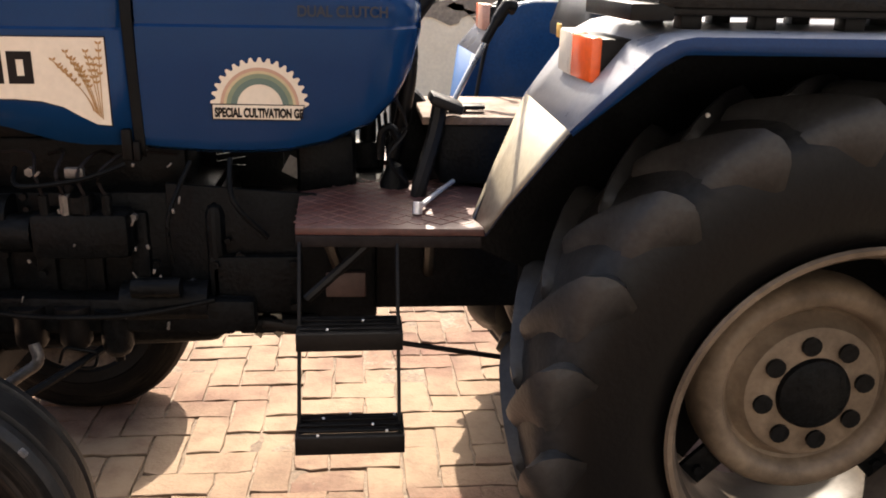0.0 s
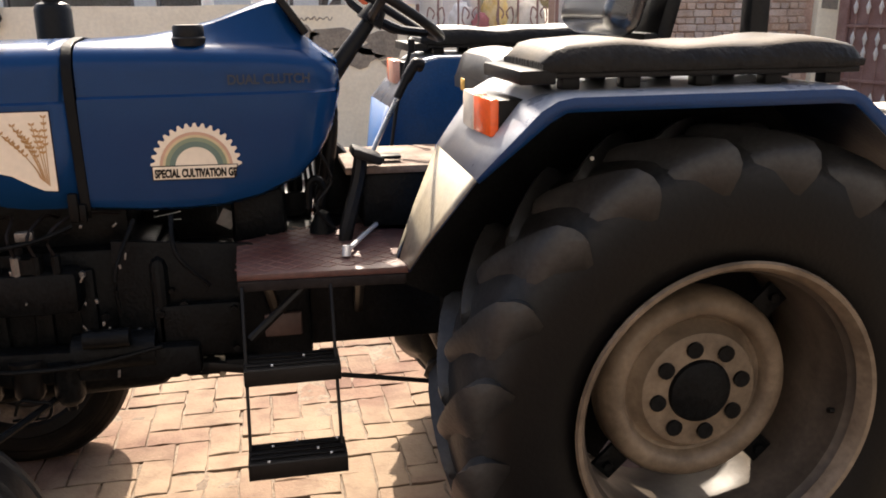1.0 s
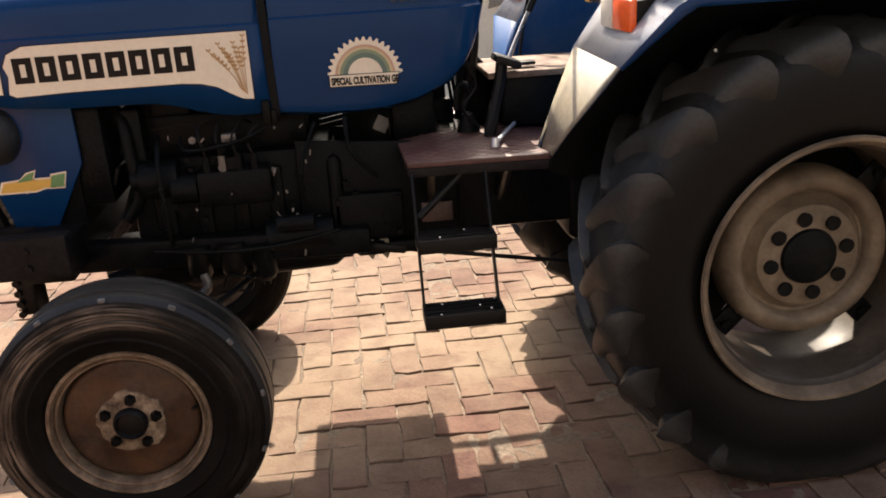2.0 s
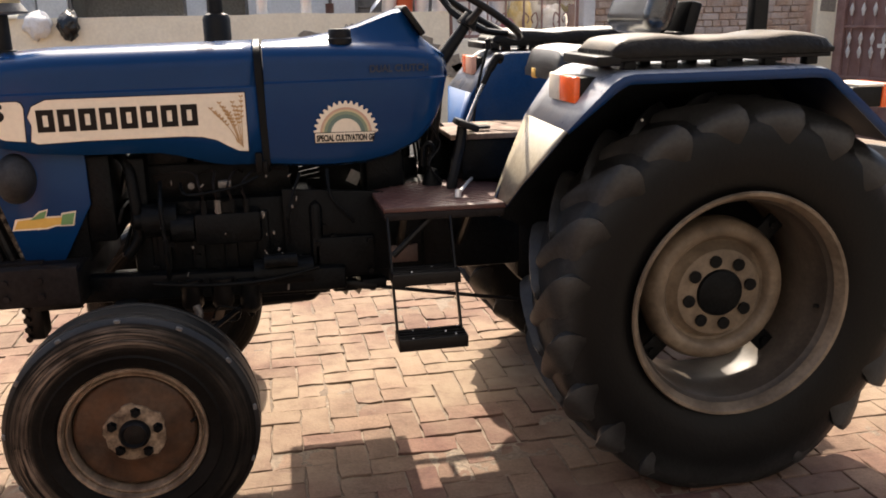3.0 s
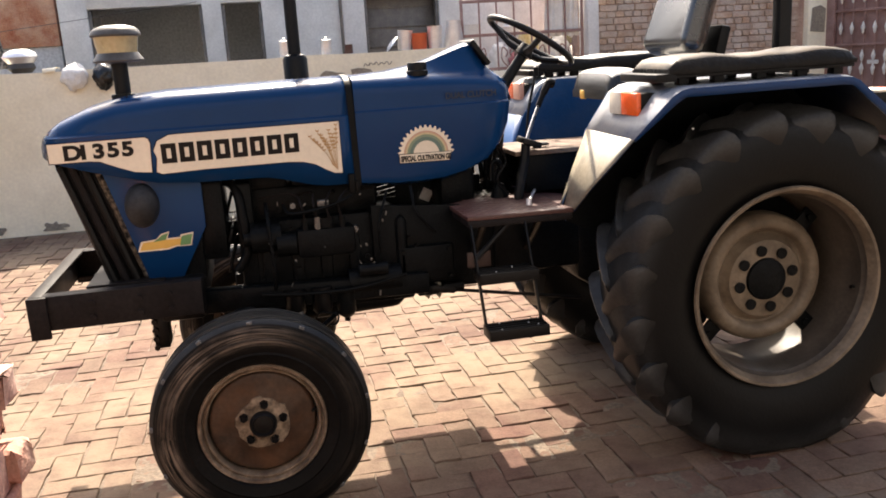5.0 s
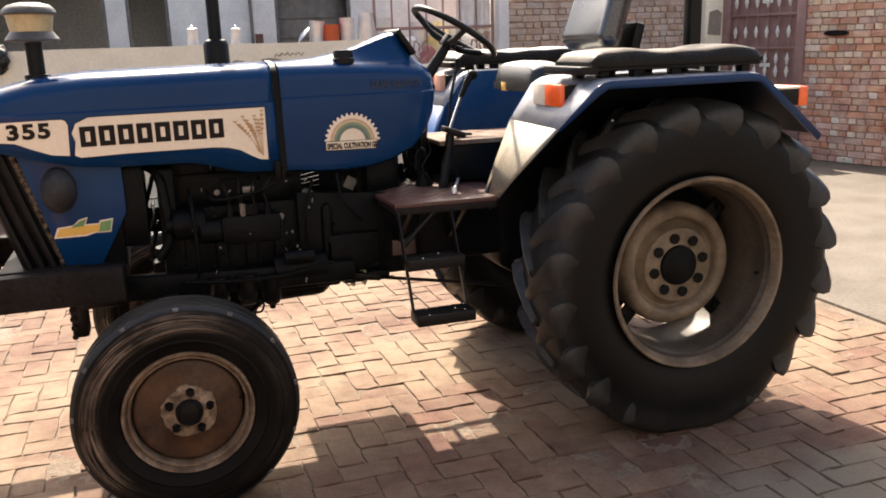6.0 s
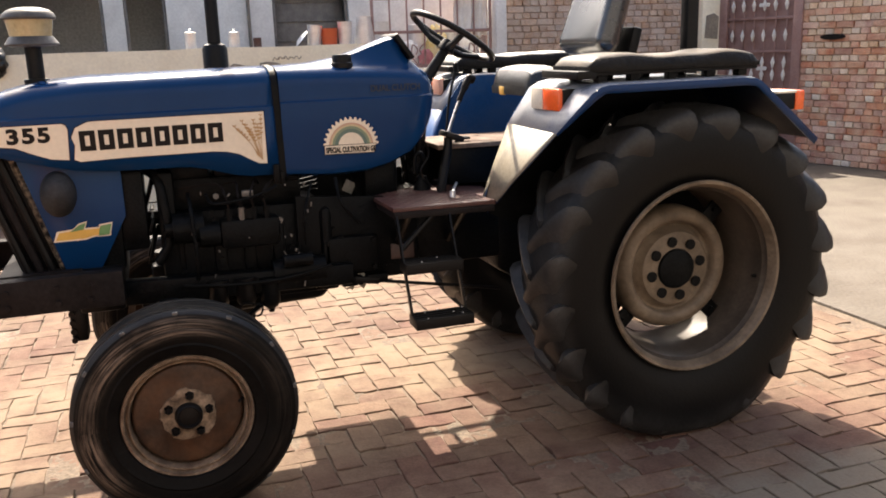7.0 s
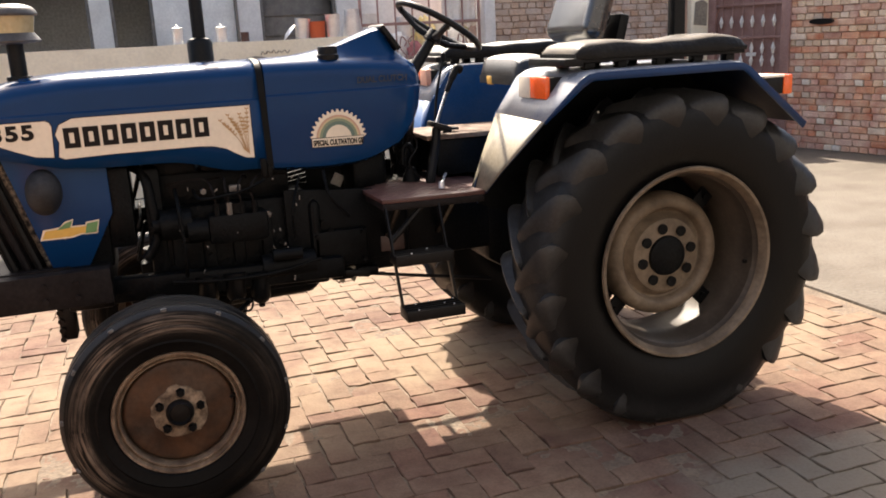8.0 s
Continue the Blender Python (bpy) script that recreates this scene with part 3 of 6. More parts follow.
def brick_wall(name, label, m, length, height, seen, red, tan, thick=0.23):
    """A wall of header and stretcher courses along its own x; seen: the stretch (from, to, low, high) laid brick by brick; red, tan: the materials of a piece and of the joined rest."""
    w = tagged(empty(name), label, "wall", kind="structure")
    w.matrix_world = m
    bm = bmesh.new()
    box(bm, (length / 2, thick / 2 + 0.012, height / 2), (length, thick - 0.02, height))
    part("mortar_bed", bm, MORTAR, w, smooth=False)
    course = 0.0805
    gaps = {"header": 0.011, "stretcher": 0.007}
    shapes = {}
    for kind, wd in (("header", 0.118), ("stretcher", 0.236)):
        for v in range(4):
            bm = bmesh.new()
            rng = random.Random(v * 7 + len(kind))
            box(bm, (0, 0, 0), (wd - gaps[kind], 0.05, course - gaps[kind]), 0.008, seg=1)
            for q in bm.verts:
                q.co += Vector((rng.uniform(-1, 1) * 0.006, rng.uniform(-1, 1) * 0.004, rng.uniform(-1, 1) * 0.005))
            me = bpy.data.meshes.new("brick")
            bm.to_mesh(me)
            bm.free()
            for material in (red[0], tan[0], LIMEBRICK):
                q = me.copy()
                q.materials.append(material)
                shapes[kind, v, material.name] = q
    rng = random.Random(11)
    count = 0
    rest = {0: ([], []), 1: ([], [])}
    for j in range(int(height / course)):
        kind, wd = (("header", 0.118), ("stretcher", 0.236))[j % 2]
        x = (0.057 if j % 4 == 1 else 0.0) + (0.03 if j % 2 == 0 else 0)
        while x + wd < length:
            cx, cz = x + wd / 2, course * (j + 0.5)
            y = rng.uniform(-0.006, 0.006)
            high = min(1.0, max(0.0, (cz - 0.75) / 0.6))
            tanned = rng.random() < (0.15 + 0.7 * high if kind == "header" else 0.05 + 0.12 * high)
            white = kind == "header" and cz < 1.05 and rng.random() < 0.09
            v = rng.randrange(4)
            if seen[0] < cx < seen[1] and seen[2] < cz < seen[3] and count < 300:
                ob = new("brick", shapes[kind, v, (LIMEBRICK if white else tan[0] if tanned else red[0]).name])
                ob.parent = w
                ob.location = (cx, y + 0.022 - (0.006 if white else 0.0), cz)
                count += 1
            else:
                verts, faces = rest[1 if tanned else 0]
                gap = gaps[kind]
                h, d, g = wd / 2 - gap / 2, 0.03, course / 2 - gap / 2
                b = len(verts)
                verts += [(cx + sx * h + rng.uniform(-1, 1) * 0.003, y + sy * d + 0.022, cz + sz * g + rng.uniform(-1, 1) * 0.003) for sy in (-1, 1) for sx, sz in ((-1, -1), (1, -1), (1, 1), (-1, 1))]
                faces += [(b, b + 1, b + 2, b + 3), (b, b + 4, b + 5, b + 1), (b + 1, b + 5, b + 6, b + 2), (b + 2, b + 6, b + 7, b + 3), (b + 3, b + 7, b + 4, b)]
            x += wd
    for k, material in ((0, red[1]), (1, tan[1])):
        me = bpy.data.meshes.new("bricks")
        me.from_pydata(*[rest[k][0], [], rest[k][1]])
        me.materials.append(material)
        ob = new("bricks", me)
        ob.parent = w
        ob["kind"] = "stuff"
    return w


# ---- house behind the wall ----
def house():
    h = tagged(empty("house", (0, 8.0, 0)), "grey cement-rendered house with dark open doorways", "house")
    openings = [(-3.88, -2.49), (-2.25, -1.74), (-0.4, 0.62)]
    xs = [-4.22] + [v for o in openings for v in o] + [2.2]
    for a, b in zip(xs[::2], xs[1::2]):
        bm = bmesh.new()
        box(bm, ((a + b) / 2, 0.12, 1.75), (b - a, 0.25, 3.5), 0.01)
        part("wall", bm, CONCRETE, h)
    for a, b in openings:
        bm = bmesh.new()
        box(bm, ((a + b) / 2, 0.12, 2.96), (b - a, 0.246, 1.08), 0.004)
        part("lintel", bm, CONCRETE, h)
        for x in (a + 0.02, b - 0.02):
            bm = bmesh.new()
            box(bm, (x, 0.1, 1.2), (0.04, 0.1, 2.42), 0.006)
            part("door_post", bm, GREYMETAL, h)
    bm = bmesh.new()
    box(bm, (-1.0, 2.0, 1.75), (6.2, 0.2, 3.48))
    part("back_wall", bm, DIM, h)
    bm = bmesh.new()
    box(bm, (-1.0, 1.6, 3.6), (6.8, 3.6, 0.2))
    part("roof", bm, CONCRETE, h)
    bm = bmesh.new()
    box(bm, (0.11, 0.3, 1.2), (1.0, 0.05, 2.4), 0.01)
    sh = part("shutter", bm, GREYMETAL, h, "dark grey slatted metal shutter")
    for k in range(9):
        bm = bmesh.new()
        box(bm, (0.11, 0.262, 0.2 + 0.26 * k), (1.0, 0.02, 0.025), 0.004)
        part("slat", bm, GREYMETAL, sh)
    bm = bmesh.new()
    tube(bm, [(-0.72, -0.05, 0.2), (-0.72, -0.05, 3.4)], 0.022, 10)
    part("drain_pipe", bm, GREYMETAL, h)
    for x in (-4.12, 2.1):
        bm = bmesh.new()
        box(bm, (x, 1.6, 1.75), (0.2, 3.1, 3.5))
        part("side_wall", bm, CONCRETE, h)
    return h


house()


def red_house():
    h = tagged(empty("brick_outhouse", (-4.25, 8.05, 0)), "red brick outhouse wall with a dark low base", "house")
    bm = bmesh.new()
    box(bm, (-2.4, 0.1, 2.75), (4.8, 0.3, 1.5), 0.01)
    part("upper_wall", bm, WALLBRICK, h)
    bm = bmesh.new()
    box(bm, (-2.4, 0.14, 1.0), (4.8, 0.3, 2.0), 0.01)
    part("base_wall", bm, DIM, h)
    return h


red_house()


# ---- things on the low wall ----
def can(name, label, x, r, hgt, material, z=1.69, lean=0.0, lid=True, flare=1.0, y=WALL_Y + 0.1):
    t = tagged(empty(name, (x, y, z)), label, name.replace("_", " "), {"milk_can": "milk cans on the wall", "steel_bucket": "buckets on the wall", "water_drum": "drums behind the railing"}.get(name, ""))
    t.rotation_euler = (0, radians(lean), 0)
    bm = bmesh.new()
    lathe(bm, [(0.0, 0.0), (r * 0.96, 0.0), (r, 0.012), (r * flare, hgt * 0.95), (r * flare * 1.06, hgt), (r * flare * 0.94, hgt), (r * 0.9, 0.03), (0.0, 0.03)], (0, 0, 0), "z", 24)
    part("body", bm, material, t)
    if lid:
        bm = bmesh.new()
        lathe(bm, [(r * 1.06, hgt + 0.001), (r * 1.08, hgt + 0.014), (r * 0.4, hgt + 0.022), (r * 0.2, hgt + 0.03), (r * 0.28, hgt + 0.045), (0.0, hgt + 0.05)], (0, 0, 0), "z", 24)
        part("lid", bm, material, t)
    return t


can("milk_can", "small lidded aluminium milk can on the wall", -1.57, 0.058, 0.16, ALU)
can("milk_can", "dull aluminium pot with a knob on the wall", -1.11, 0.058, 0.15, ALU)
can("clay_pot", "small brown clay pot on the wall", -0.86, 0.045, 0.1, MAROON, lid=False)
can("steel_bucket", "bright aluminium bucket standing on the wall", -0.23, 0.075, 0.22, ALU, lean=6, lid=False, flare=1.12)
can("plastic_tub", "orange-red plastic tub on the wall", -0.05, 0.085, 0.18, REDPLASTIC, lid=False, flare=1.1)
can("steel_bucket", "tall aluminium bucket with a rolled rim", 0.13, 0.075, 0.25, ALU, lid=False, flare=1.12, y=WALL_Y + 0.07)
can("steel_jug", "tapering tall aluminium vessel on the wall", 0.36, 0.115, 0.3, ALU, lid=False, flare=0.72)
bm = bmesh.new()
lathe(bm, [(0.0, 0.03), (0.1, 0.025), (0.17, 0.0), (0.16, 0.008), (0.1, 0.035), (0.0, 0.042)], (0, 0, 0), "z", 24)
lid = tagged(put("pot_lid", bm, ALU), "round aluminium lid leaning against a bucket", "pot lid")
lid.matrix_world = pose(-0.37, WALL_Y + 0.08, 1.765, 0, -52, 0) @ Matrix.Diagonal((0.6, 0.6, 0.6, 1))

bm = bmesh.new()
lathe(bm, [(0.0, 0.08), (0.08, 0.075), (0.15, 0.045), (0.178, 0.0), (0.17, -0.015), (0.12, -0.07), (0.0, -0.075)], (0, 0, 0), "z", 28)
basin = tagged(empty("upturned_basin", (-4.29, WALL_Y + 0.12, 1.69)), "upturned round metal basin on a dark pot", "basin")
part("basin", bm, ALU, basin).location = (0, 0, 0.165)
bm = bmesh.new()
lathe(bm, [(0.0, 0.0), (0.09, 0.0), (0.14, 0.05), (0.12, 0.11), (0.0, 0.11)], (0, 0, 0), "z", 24)
part("pot", bm, GREYPLASTIC, basin)


def rag(name, label, x, material, w, drop, y=WALL_Y):
    """Cloth laid over the wall's top, falling down its face in folds."""
    bm = bmesh.new()
    rows = []
    for j in range(14):
        s = j / 13
        row = []
        for k in range(17):
            u = (k / 16 - 0.5) * w * (1 - 0.15 * s)
            fold = noise.noise((x * 3 + u * 9, s * 2, 7)) * 0.04
            if s < 0.45:
                row.append((x + u, y + 0.2 - 0.22 * s / 0.45, 1.70 + fold * 0.5 + 0.025))
            else:
                q = (s - 0.45) / 0.55
                row.append((x + u, y - 0.03 + fold * 0.7 - 0.02, 1.71 - drop * q * (1 + 0.6 * noise.noise((u * 6, 3, x)))))
        rows.append(row)
    loft(bm, rows)
    ob = tagged(put(name, bm, material, angle=80), label, "cloth", "cloths laid over the wall")
    return skin(ob, 0.006)


def wad(label, x, material, rx, rz, seed):
    """A knotted lump of cloth that hangs over the wall's edge."""
    bm = bmesh.new()
    bmesh.ops.create_icosphere(bm, subdivisions=4, radius=1.0)
    for q in bm.verts:
        n = q.co.normalized()
        k = 1 + 0.20 * noise.noise(n * 2.0 + Vector((seed, 0, 0))) + 0.13 * noise.noise(n * 5 + Vector((0, seed, 0)))
        k *= 1.0 - 0.25 * max(0.0, -n.z) * abs(n.x)
        q.co = Vector((n.x * rx, n.y * 0.085, n.z * rz)) * k
        if q.co.z > 0.05:
            q.co.y += 0.10 * (q.co.z - 0.05) / rz
    bm.transform(Matrix.Translation((x, WALL_Y - 0.045, 1.705 - 0.62 * rz)))
    return tagged(put("draped_cloth", bm, material, angle=70), label, "cloth", "cloths laid over the wall")


wad("crumpled white cloth knotted over the wall's edge", -3.765, CLOTH, 0.135, 0.14, 3.0)
wad("dark cloth pouch hanging over the wall's edge", -3.47, VINYL, 0.105, 0.15, 6.0)
rag("draped_cloth", "faded pink cloth laid over the wall", -4.72, PINKCLOTH, 0.2, 0.03)
rag("draped_cloth", "small beige cloth on the wall beside the basin", -4.0, PLASTER, 0.14, 0.03)


def hung_cloth():
    c = tagged(empty("hung_cloth", (-4.75, 7.0, 1.75)), "black and white patterned cloth hung on a wire", "cloth")
    bm = bmesh.new()
    rows = []
    for j in range(10):
        rows.append([((k / 12 - 0.5) * (0.13 + 0.14 * j / 9) + 0.03 * noise.noise((j, k, 1)), 0.03 * math.sin(k * 1.4), 0.4 - 0.4 * j / 9) for k in range(13)])
    loft(bm, rows)
    skin(part("cloth", bm, DARKCLOTH, c), 0.008)
    bm = bmesh.new()
    tube(bm, [(-3.0, 0.98, 0.62), (0, 0, 0.4), (2.2, 1.0, 0.7)], 0.004, 6)
    part("wire", bm, GREYMETAL, c)
    return c


hung_cloth()


# ---- railing between wall and pillar ----
def railing():
    r = tagged(empty("railing", (1.19, WALL_Y + 0.1, 1.385)), "rusty brown iron railing on a low wall", "railing", kind="structure")
    for z in (0.03, 0.42, 0.8):
        bm = bmesh.new()
        box(bm, (0, 0, z), (1.5, 0.022, 0.035), 0.004)
        part("rail", bm, IRON, r)
    for k in range(8):
        bm = bmesh.new()
        box(bm, (-0.73 + 0.2085 * k, 0.0, 0.41), (0.032 if k in (0, 7) else 0.016, 0.03, 0.84), 0.004)
        part("bar", bm, IRON, r)
    for k in range(4):
        bm = bmesh.new()
        x = -0.55 + 0.36 * k
        for sx in (-1, 1):
            tube(bm, bend([(x + sx * 0.015, -0.02, 0.05), (x + sx * 0.085, -0.02, 0.14), (x + sx * 0.07, -0.02, 0.27), (x + sx * 0.015, -0.02, 0.22), (x + sx * 0.035, -0.02, 0.16)]), 0.008, 6)
        part("scroll", bm, IRON, r)
    return r


railing()
for k, (x, hgt, rr) in enumerate(((0.68, 0.56, 0.13), (1.14, 0.5, 0.12), (1.52, 0.46, 0.12))):
    can("water_drum", "pale metal drum standing behind the railing", x, rr, hgt, WHITEP if k != 1 else ALU, z=1.381, y=WALL_Y + 0.58, lid=(k == 1))
bm = bmesh.new()
box(bm, (1.15, WALL_Y + 0.47, 0.67), (1.6, 0.48, 1.42), 0.01)
tagged(put("ledge", bm, CONCRETE), "cement ledge behind the railing", "ledge", kind="structure")



def bundle(label, x, z, rx, rz, material, seed, y=WALL_Y + 0.42):
    """A crumpled heap of cloth on the ledge."""
    bm = bmesh.new()
    bmesh.ops.create_icosphere(bm, subdivisions=4, radius=1.0)
    for q in bm.verts:
        n = q.co.normalized()
        q.co = n * (1 + 0.22 * noise.noise(n * 2.2 + Vector((seed, 0, 0))) + 0.10 * noise.noise(n * 6 + Vector((0, seed, 0))))
        q.co.z = max(q.co.z, -0.72)
        q.co = Vector((q.co.x * rx, q.co.y * rx * 0.8, q.co.z * rz))
    bm.transform(Matrix.Translation((x, y, z + 0.72 * rz)))
    return tagged(put("crumpled_cloth", bm, material, angle=60), label, "cloth", "cloth bundles behind the railing")


bundle("crumpled white cloth bundle on the cement ledge", 0.98, 1.381, 0.13, 0.19, CLOTH, 1.0)
bundle("faded pink cloth bundle on the cement ledge", 1.16, 1.381, 0.09, 0.13, PINKCLOTH, 4.0, WALL_Y + 0.3)
bundle("faded yellow cloth bundle behind the railing", 1.34, 1.381, 0.13, 0.3, YELLOWCLOTH, 7.0)
bundle("pale cloth bundle behind the railing", 1.74, 1.381, 0.15, 0.22, CLOTH, 9.0)


def hung_sheet():
    """A white sheet hung over the railing's top rail."""
    bm = bmesh.new()
    rows = []
    for j in range(15):
        v = j / 14
        rows.append([(1.47 + 0.42 * k / 24, WALL_Y + 0.135 + 0.02 * math.sin(k * 0.9 + v) + 0.015 * noise.noise((k * 0.4, v * 3, 2)), 2.205 - 0.46 * v * (1 + 0.1 * noise.noise((k * 0.3, 1, 5)))) for k in range(25)])
    loft(bm, rows)
    return skin(tagged(put("hung_sheet", bm, CLOTH, angle=80), "white sheet hung over the iron railing", "cloth"), 0.004)


hung_sheet()

bm = bmesh.new()
box(bm, (2.03, WALL_Y + 0.15, 1.5), (0.14, 0.3, 3.0), 0.015)
tagged(put("pillar", bm, CONCRETE), "grey cement pillar at the railing's end", "pillar", kind="structure")
bm = bmesh.new()
box(bm, (5.44, WALL_Y + 0.78, 1.4), (0.3, 0.34, 2.8), 0.02)
pil = tagged(put("gate_pillar", bm, PLASTER), "cream plastered gate pillar with a stained patch", "pillar", kind="structure")
bm = bmesh.new()
prism(bm, [(5.33, 1.62), (5.54, 1.6), (5.55, 1.9), (5.47, 1.95), (5.35, 1.92)], WALL_Y + 0.602, WALL_Y + 0.62)
part("stained_patch", bm, PEELED, pil, "grey-green stained patch")


# ---- iron gate in the east wall ----
def gate():
    w = 1.12
    g = tagged(empty("gate"), "brown iron gate with white spear points", "gate", kind="structure")
    g.matrix_world = pose(WALL_X, 5.44, 0, 0, 0, 13.5)
    bm = bmesh.new()
    box(bm, (0.03, w / 2, 1.2), (0.01, w, 2.2))
    part("sheet", bm, IRON, g)
    for y in (-0.03, w + 0.03):
        bm = bmesh.new()
        box(bm, (0, y, 1.15), (0.06, 0.13, 2.3), 0.005)
        part("post", bm, IRON, g)
    for z in (0.08, 0.3, 0.8, 1.42, 1.85, 2.2):
        bm = bmesh.new()
        box(bm, (-0.005, w / 2, z), (0.03, w - 0.05, 0.035), 0.004)
        part("rail", bm, IRON, g)
    for k in range(6):
        y = 0.14 + (w - 0.28) * k / 5
        bm = bmesh.new()
        box(bm, (-0.01, y, 1.15), (0.014, 0.014, 2.0), 0.002)
        part("bar", bm, IRON, g)
        for z in (0.17, 0.6, 1.12, 1.28, 1.63, 2.02):
            bm = bmesh.new()
            hh = 0.085 if z > 0.5 else 0.05
            lathe(bm, [(0.0, -hh), (0.014, -hh * 0.75), (0.02, -hh * 0.3), (0.029, 0.0), (0.016, hh * 0.5), (0.0, hh)], (-0.028, y, z), "z", 8)
            part("spear_point", bm, WHITEP, g, "white painted spear point")
    for z in (1.2, 2.02):
        bm = bmesh.new()
        box(bm, (-0.028, w / 2 - 0.08, z), (0.014, 0.16, 0.05), 0.012)
        part("cross_bar", bm, WHITEP, g, "white painted cross ornament")
    return g


gate()
brick_wall("wall_east", "weathered red brick wall in header and stretcher courses", pose(WALL_X + 0.01, 5.42, 0, 0, 0, -76.5), 15.0, 2.6, (0.0, 2.1, 0.0, 2.3), (WALLBRICK, WALLBRICK_J), (TANBRICK, TANBRICK_J))
brick_wall("wall_back", "shaded brown brick wall behind the tractor", pose(2.1, WALL_Y + 0.68, 0), 3.2, 2.8, (0.0, 3.2, 1.25, 2.6), (GREYBRICK, GREYBRICK_J), (GREYBRICK, GREYBRICK_J))
hollow = pose(WALL_X + 0.01, 5.42, 0, 0, 0, -76.5)
# black oval proud of the bricks, coloured as the shade inside a hollow
bm = bmesh.new()
prism(bm, [(0.50 + 0.165 * math.cos(math.pi * k / 7), 1.588 + 0.036 * math.sin(math.pi * k / 7)) for k in range(14)], -0.03, 0.01)
bm.transform(hollow)
tagged(put("wall_hollow", bm, BLACK), "raised black oval standing for a shaded hollow in the brick", "hollow", kind="structure")
# walls out of view, added to hold down skylight on the near side
bm = bmesh.new()
box(bm, (-2, -6.4, 3.2), (19.8, 0.25, 6.4))
tagged(put("wall_south", bm, SHADYWALL), "unseen tall grey wall added to cut skylight on the near side", "wall", kind="structure")
bm = bmesh.new()
box(bm, (-12, -0.6, 1.6), (0.25, 13.0, 3.2))
tagged(put("wall_west", bm, SHADYWALL), "unseen plain grey side wall added to close the yard", "wall", kind="structure")
bm = bmesh.new()
box(bm, (6.5, -2.4, -0.038), (9.4, 16.8, 0.08), 0.004)
tagged(put("pavement", bm, SLABM), "dusty pale cement floor beside the brick paving", "pavement", kind="structure")


# ---- rough brick pier near the camera's way ----
def pier():
    p = tagged(empty("brick_pier", (-2.765, -1.95, 0)), "rough unplastered red brick pier with broken edges", "pier")
    bm = bmesh.new()
    box(bm, (0, 0, 0.8), (0.34, 0.34, 1.6))
    part("core", bm, MORTAR, p, smooth=False)
    rng = random.Random(21)
    for j in range(18):
        for side in range(4):
            for k in range(2):
                bm = bmesh.new()
                wd = 0.125 + (0.09 if (j + side) % 2 and k == 0 else 0.0)
                box(bm, (0, 0, 0), (wd + 0.05, 0.09, 0.076), 0.01, seg=2)
                for q in bm.verts:
                    q.co += Vector((rng.uniform(-1, 1), rng.uniform(-1, 1), rng.uniform(-1, 1))) * 0.009
                ob = part("brick", bm, PIERBRICK, p)
                m = pose(0, 0, 0, 0, 0, 90 * side) @ pose((-0.1 + 0.2 * k) + rng.uniform(-0.01, 0.01), -0.15 - rng.uniform(0.0, 0.022), 0.045 + 0.088 * j, rng.uniform(-2, 2), rng.uniform(-2, 2), rng.uniform(-4, 4))
                ob.matrix_basis = m
    return p


pier()

# ---- the tractor: front towards -x, its near (left) side towards -y ----
tractor = tagged(empty("tractor", (0, 0, 0)), "blue farm tractor with beige wheels and dusty black engine", "tractor")


def side(x):
    """The bonnet's half width at x."""
    return 0.228 - 0.05 * (x + 1.6)


# -- bonnet --
def hood():
    top = [(-2.79, 1.462), (-2.765, 1.497), (-2.70, 1.535), (-2.6, 1.574), (-2.48, 1.603), (-2.3, 1.618), (-1.58, 1.628)]
    low = [(-2.79, 1.40), (-2.70, 1.37), (-2.56, 1.325), (-2.36, 1.275), (-2.2, 1.262), (-1.95, 1.258), (-1.86, 1.24), (-1.78, 1.212), (-1.7, 1.2), (-1.58, 1.198)]
    rows = []
    xs = [-2.79, -2.785, -2.775, -2.755, -2.73, -2.70, -2.65] + [-2.6 + 0.06 * k for k in range(18)]
    for x in xs:
        q = max(0.0, (x + 2.79) / 0.09)
        w = side(max(x, -2.7)) * (1 - 0.42 * max(0.0, 1 - q) ** 2.2)
        zt, zb = lerp(top, x), lerp(low, x)
        cz = min(1.478, zt - 0.02)
        half = [(w, zb), (w, (zb + cz) / 2), (w, cz - 0.005), (w - 0.009, cz + 0.001), (w - 0.012, max(cz + 0.004, zt - 0.085)), (w - 0.016, zt - 0.055), (w - 0.035, zt - 0.028), (w - 0.07, zt - 0.010), (w - 0.12, zt - 0.003), (0.0, zt + 0.004)]
        rows.append([(x, -y, z) for y, z in half] + [(x, y, z) for y, z in reversed(half[:-1])])
    bm = bmesh.new()
    loft(bm, rows)
    bm.faces.new(bm.verts[:len(rows[0])])
    return skin(part("bonnet", bm, BLUE, tractor, "glossy blue bonnet with a cream side strip", angle=35), 0.004)


bonnet = hood()


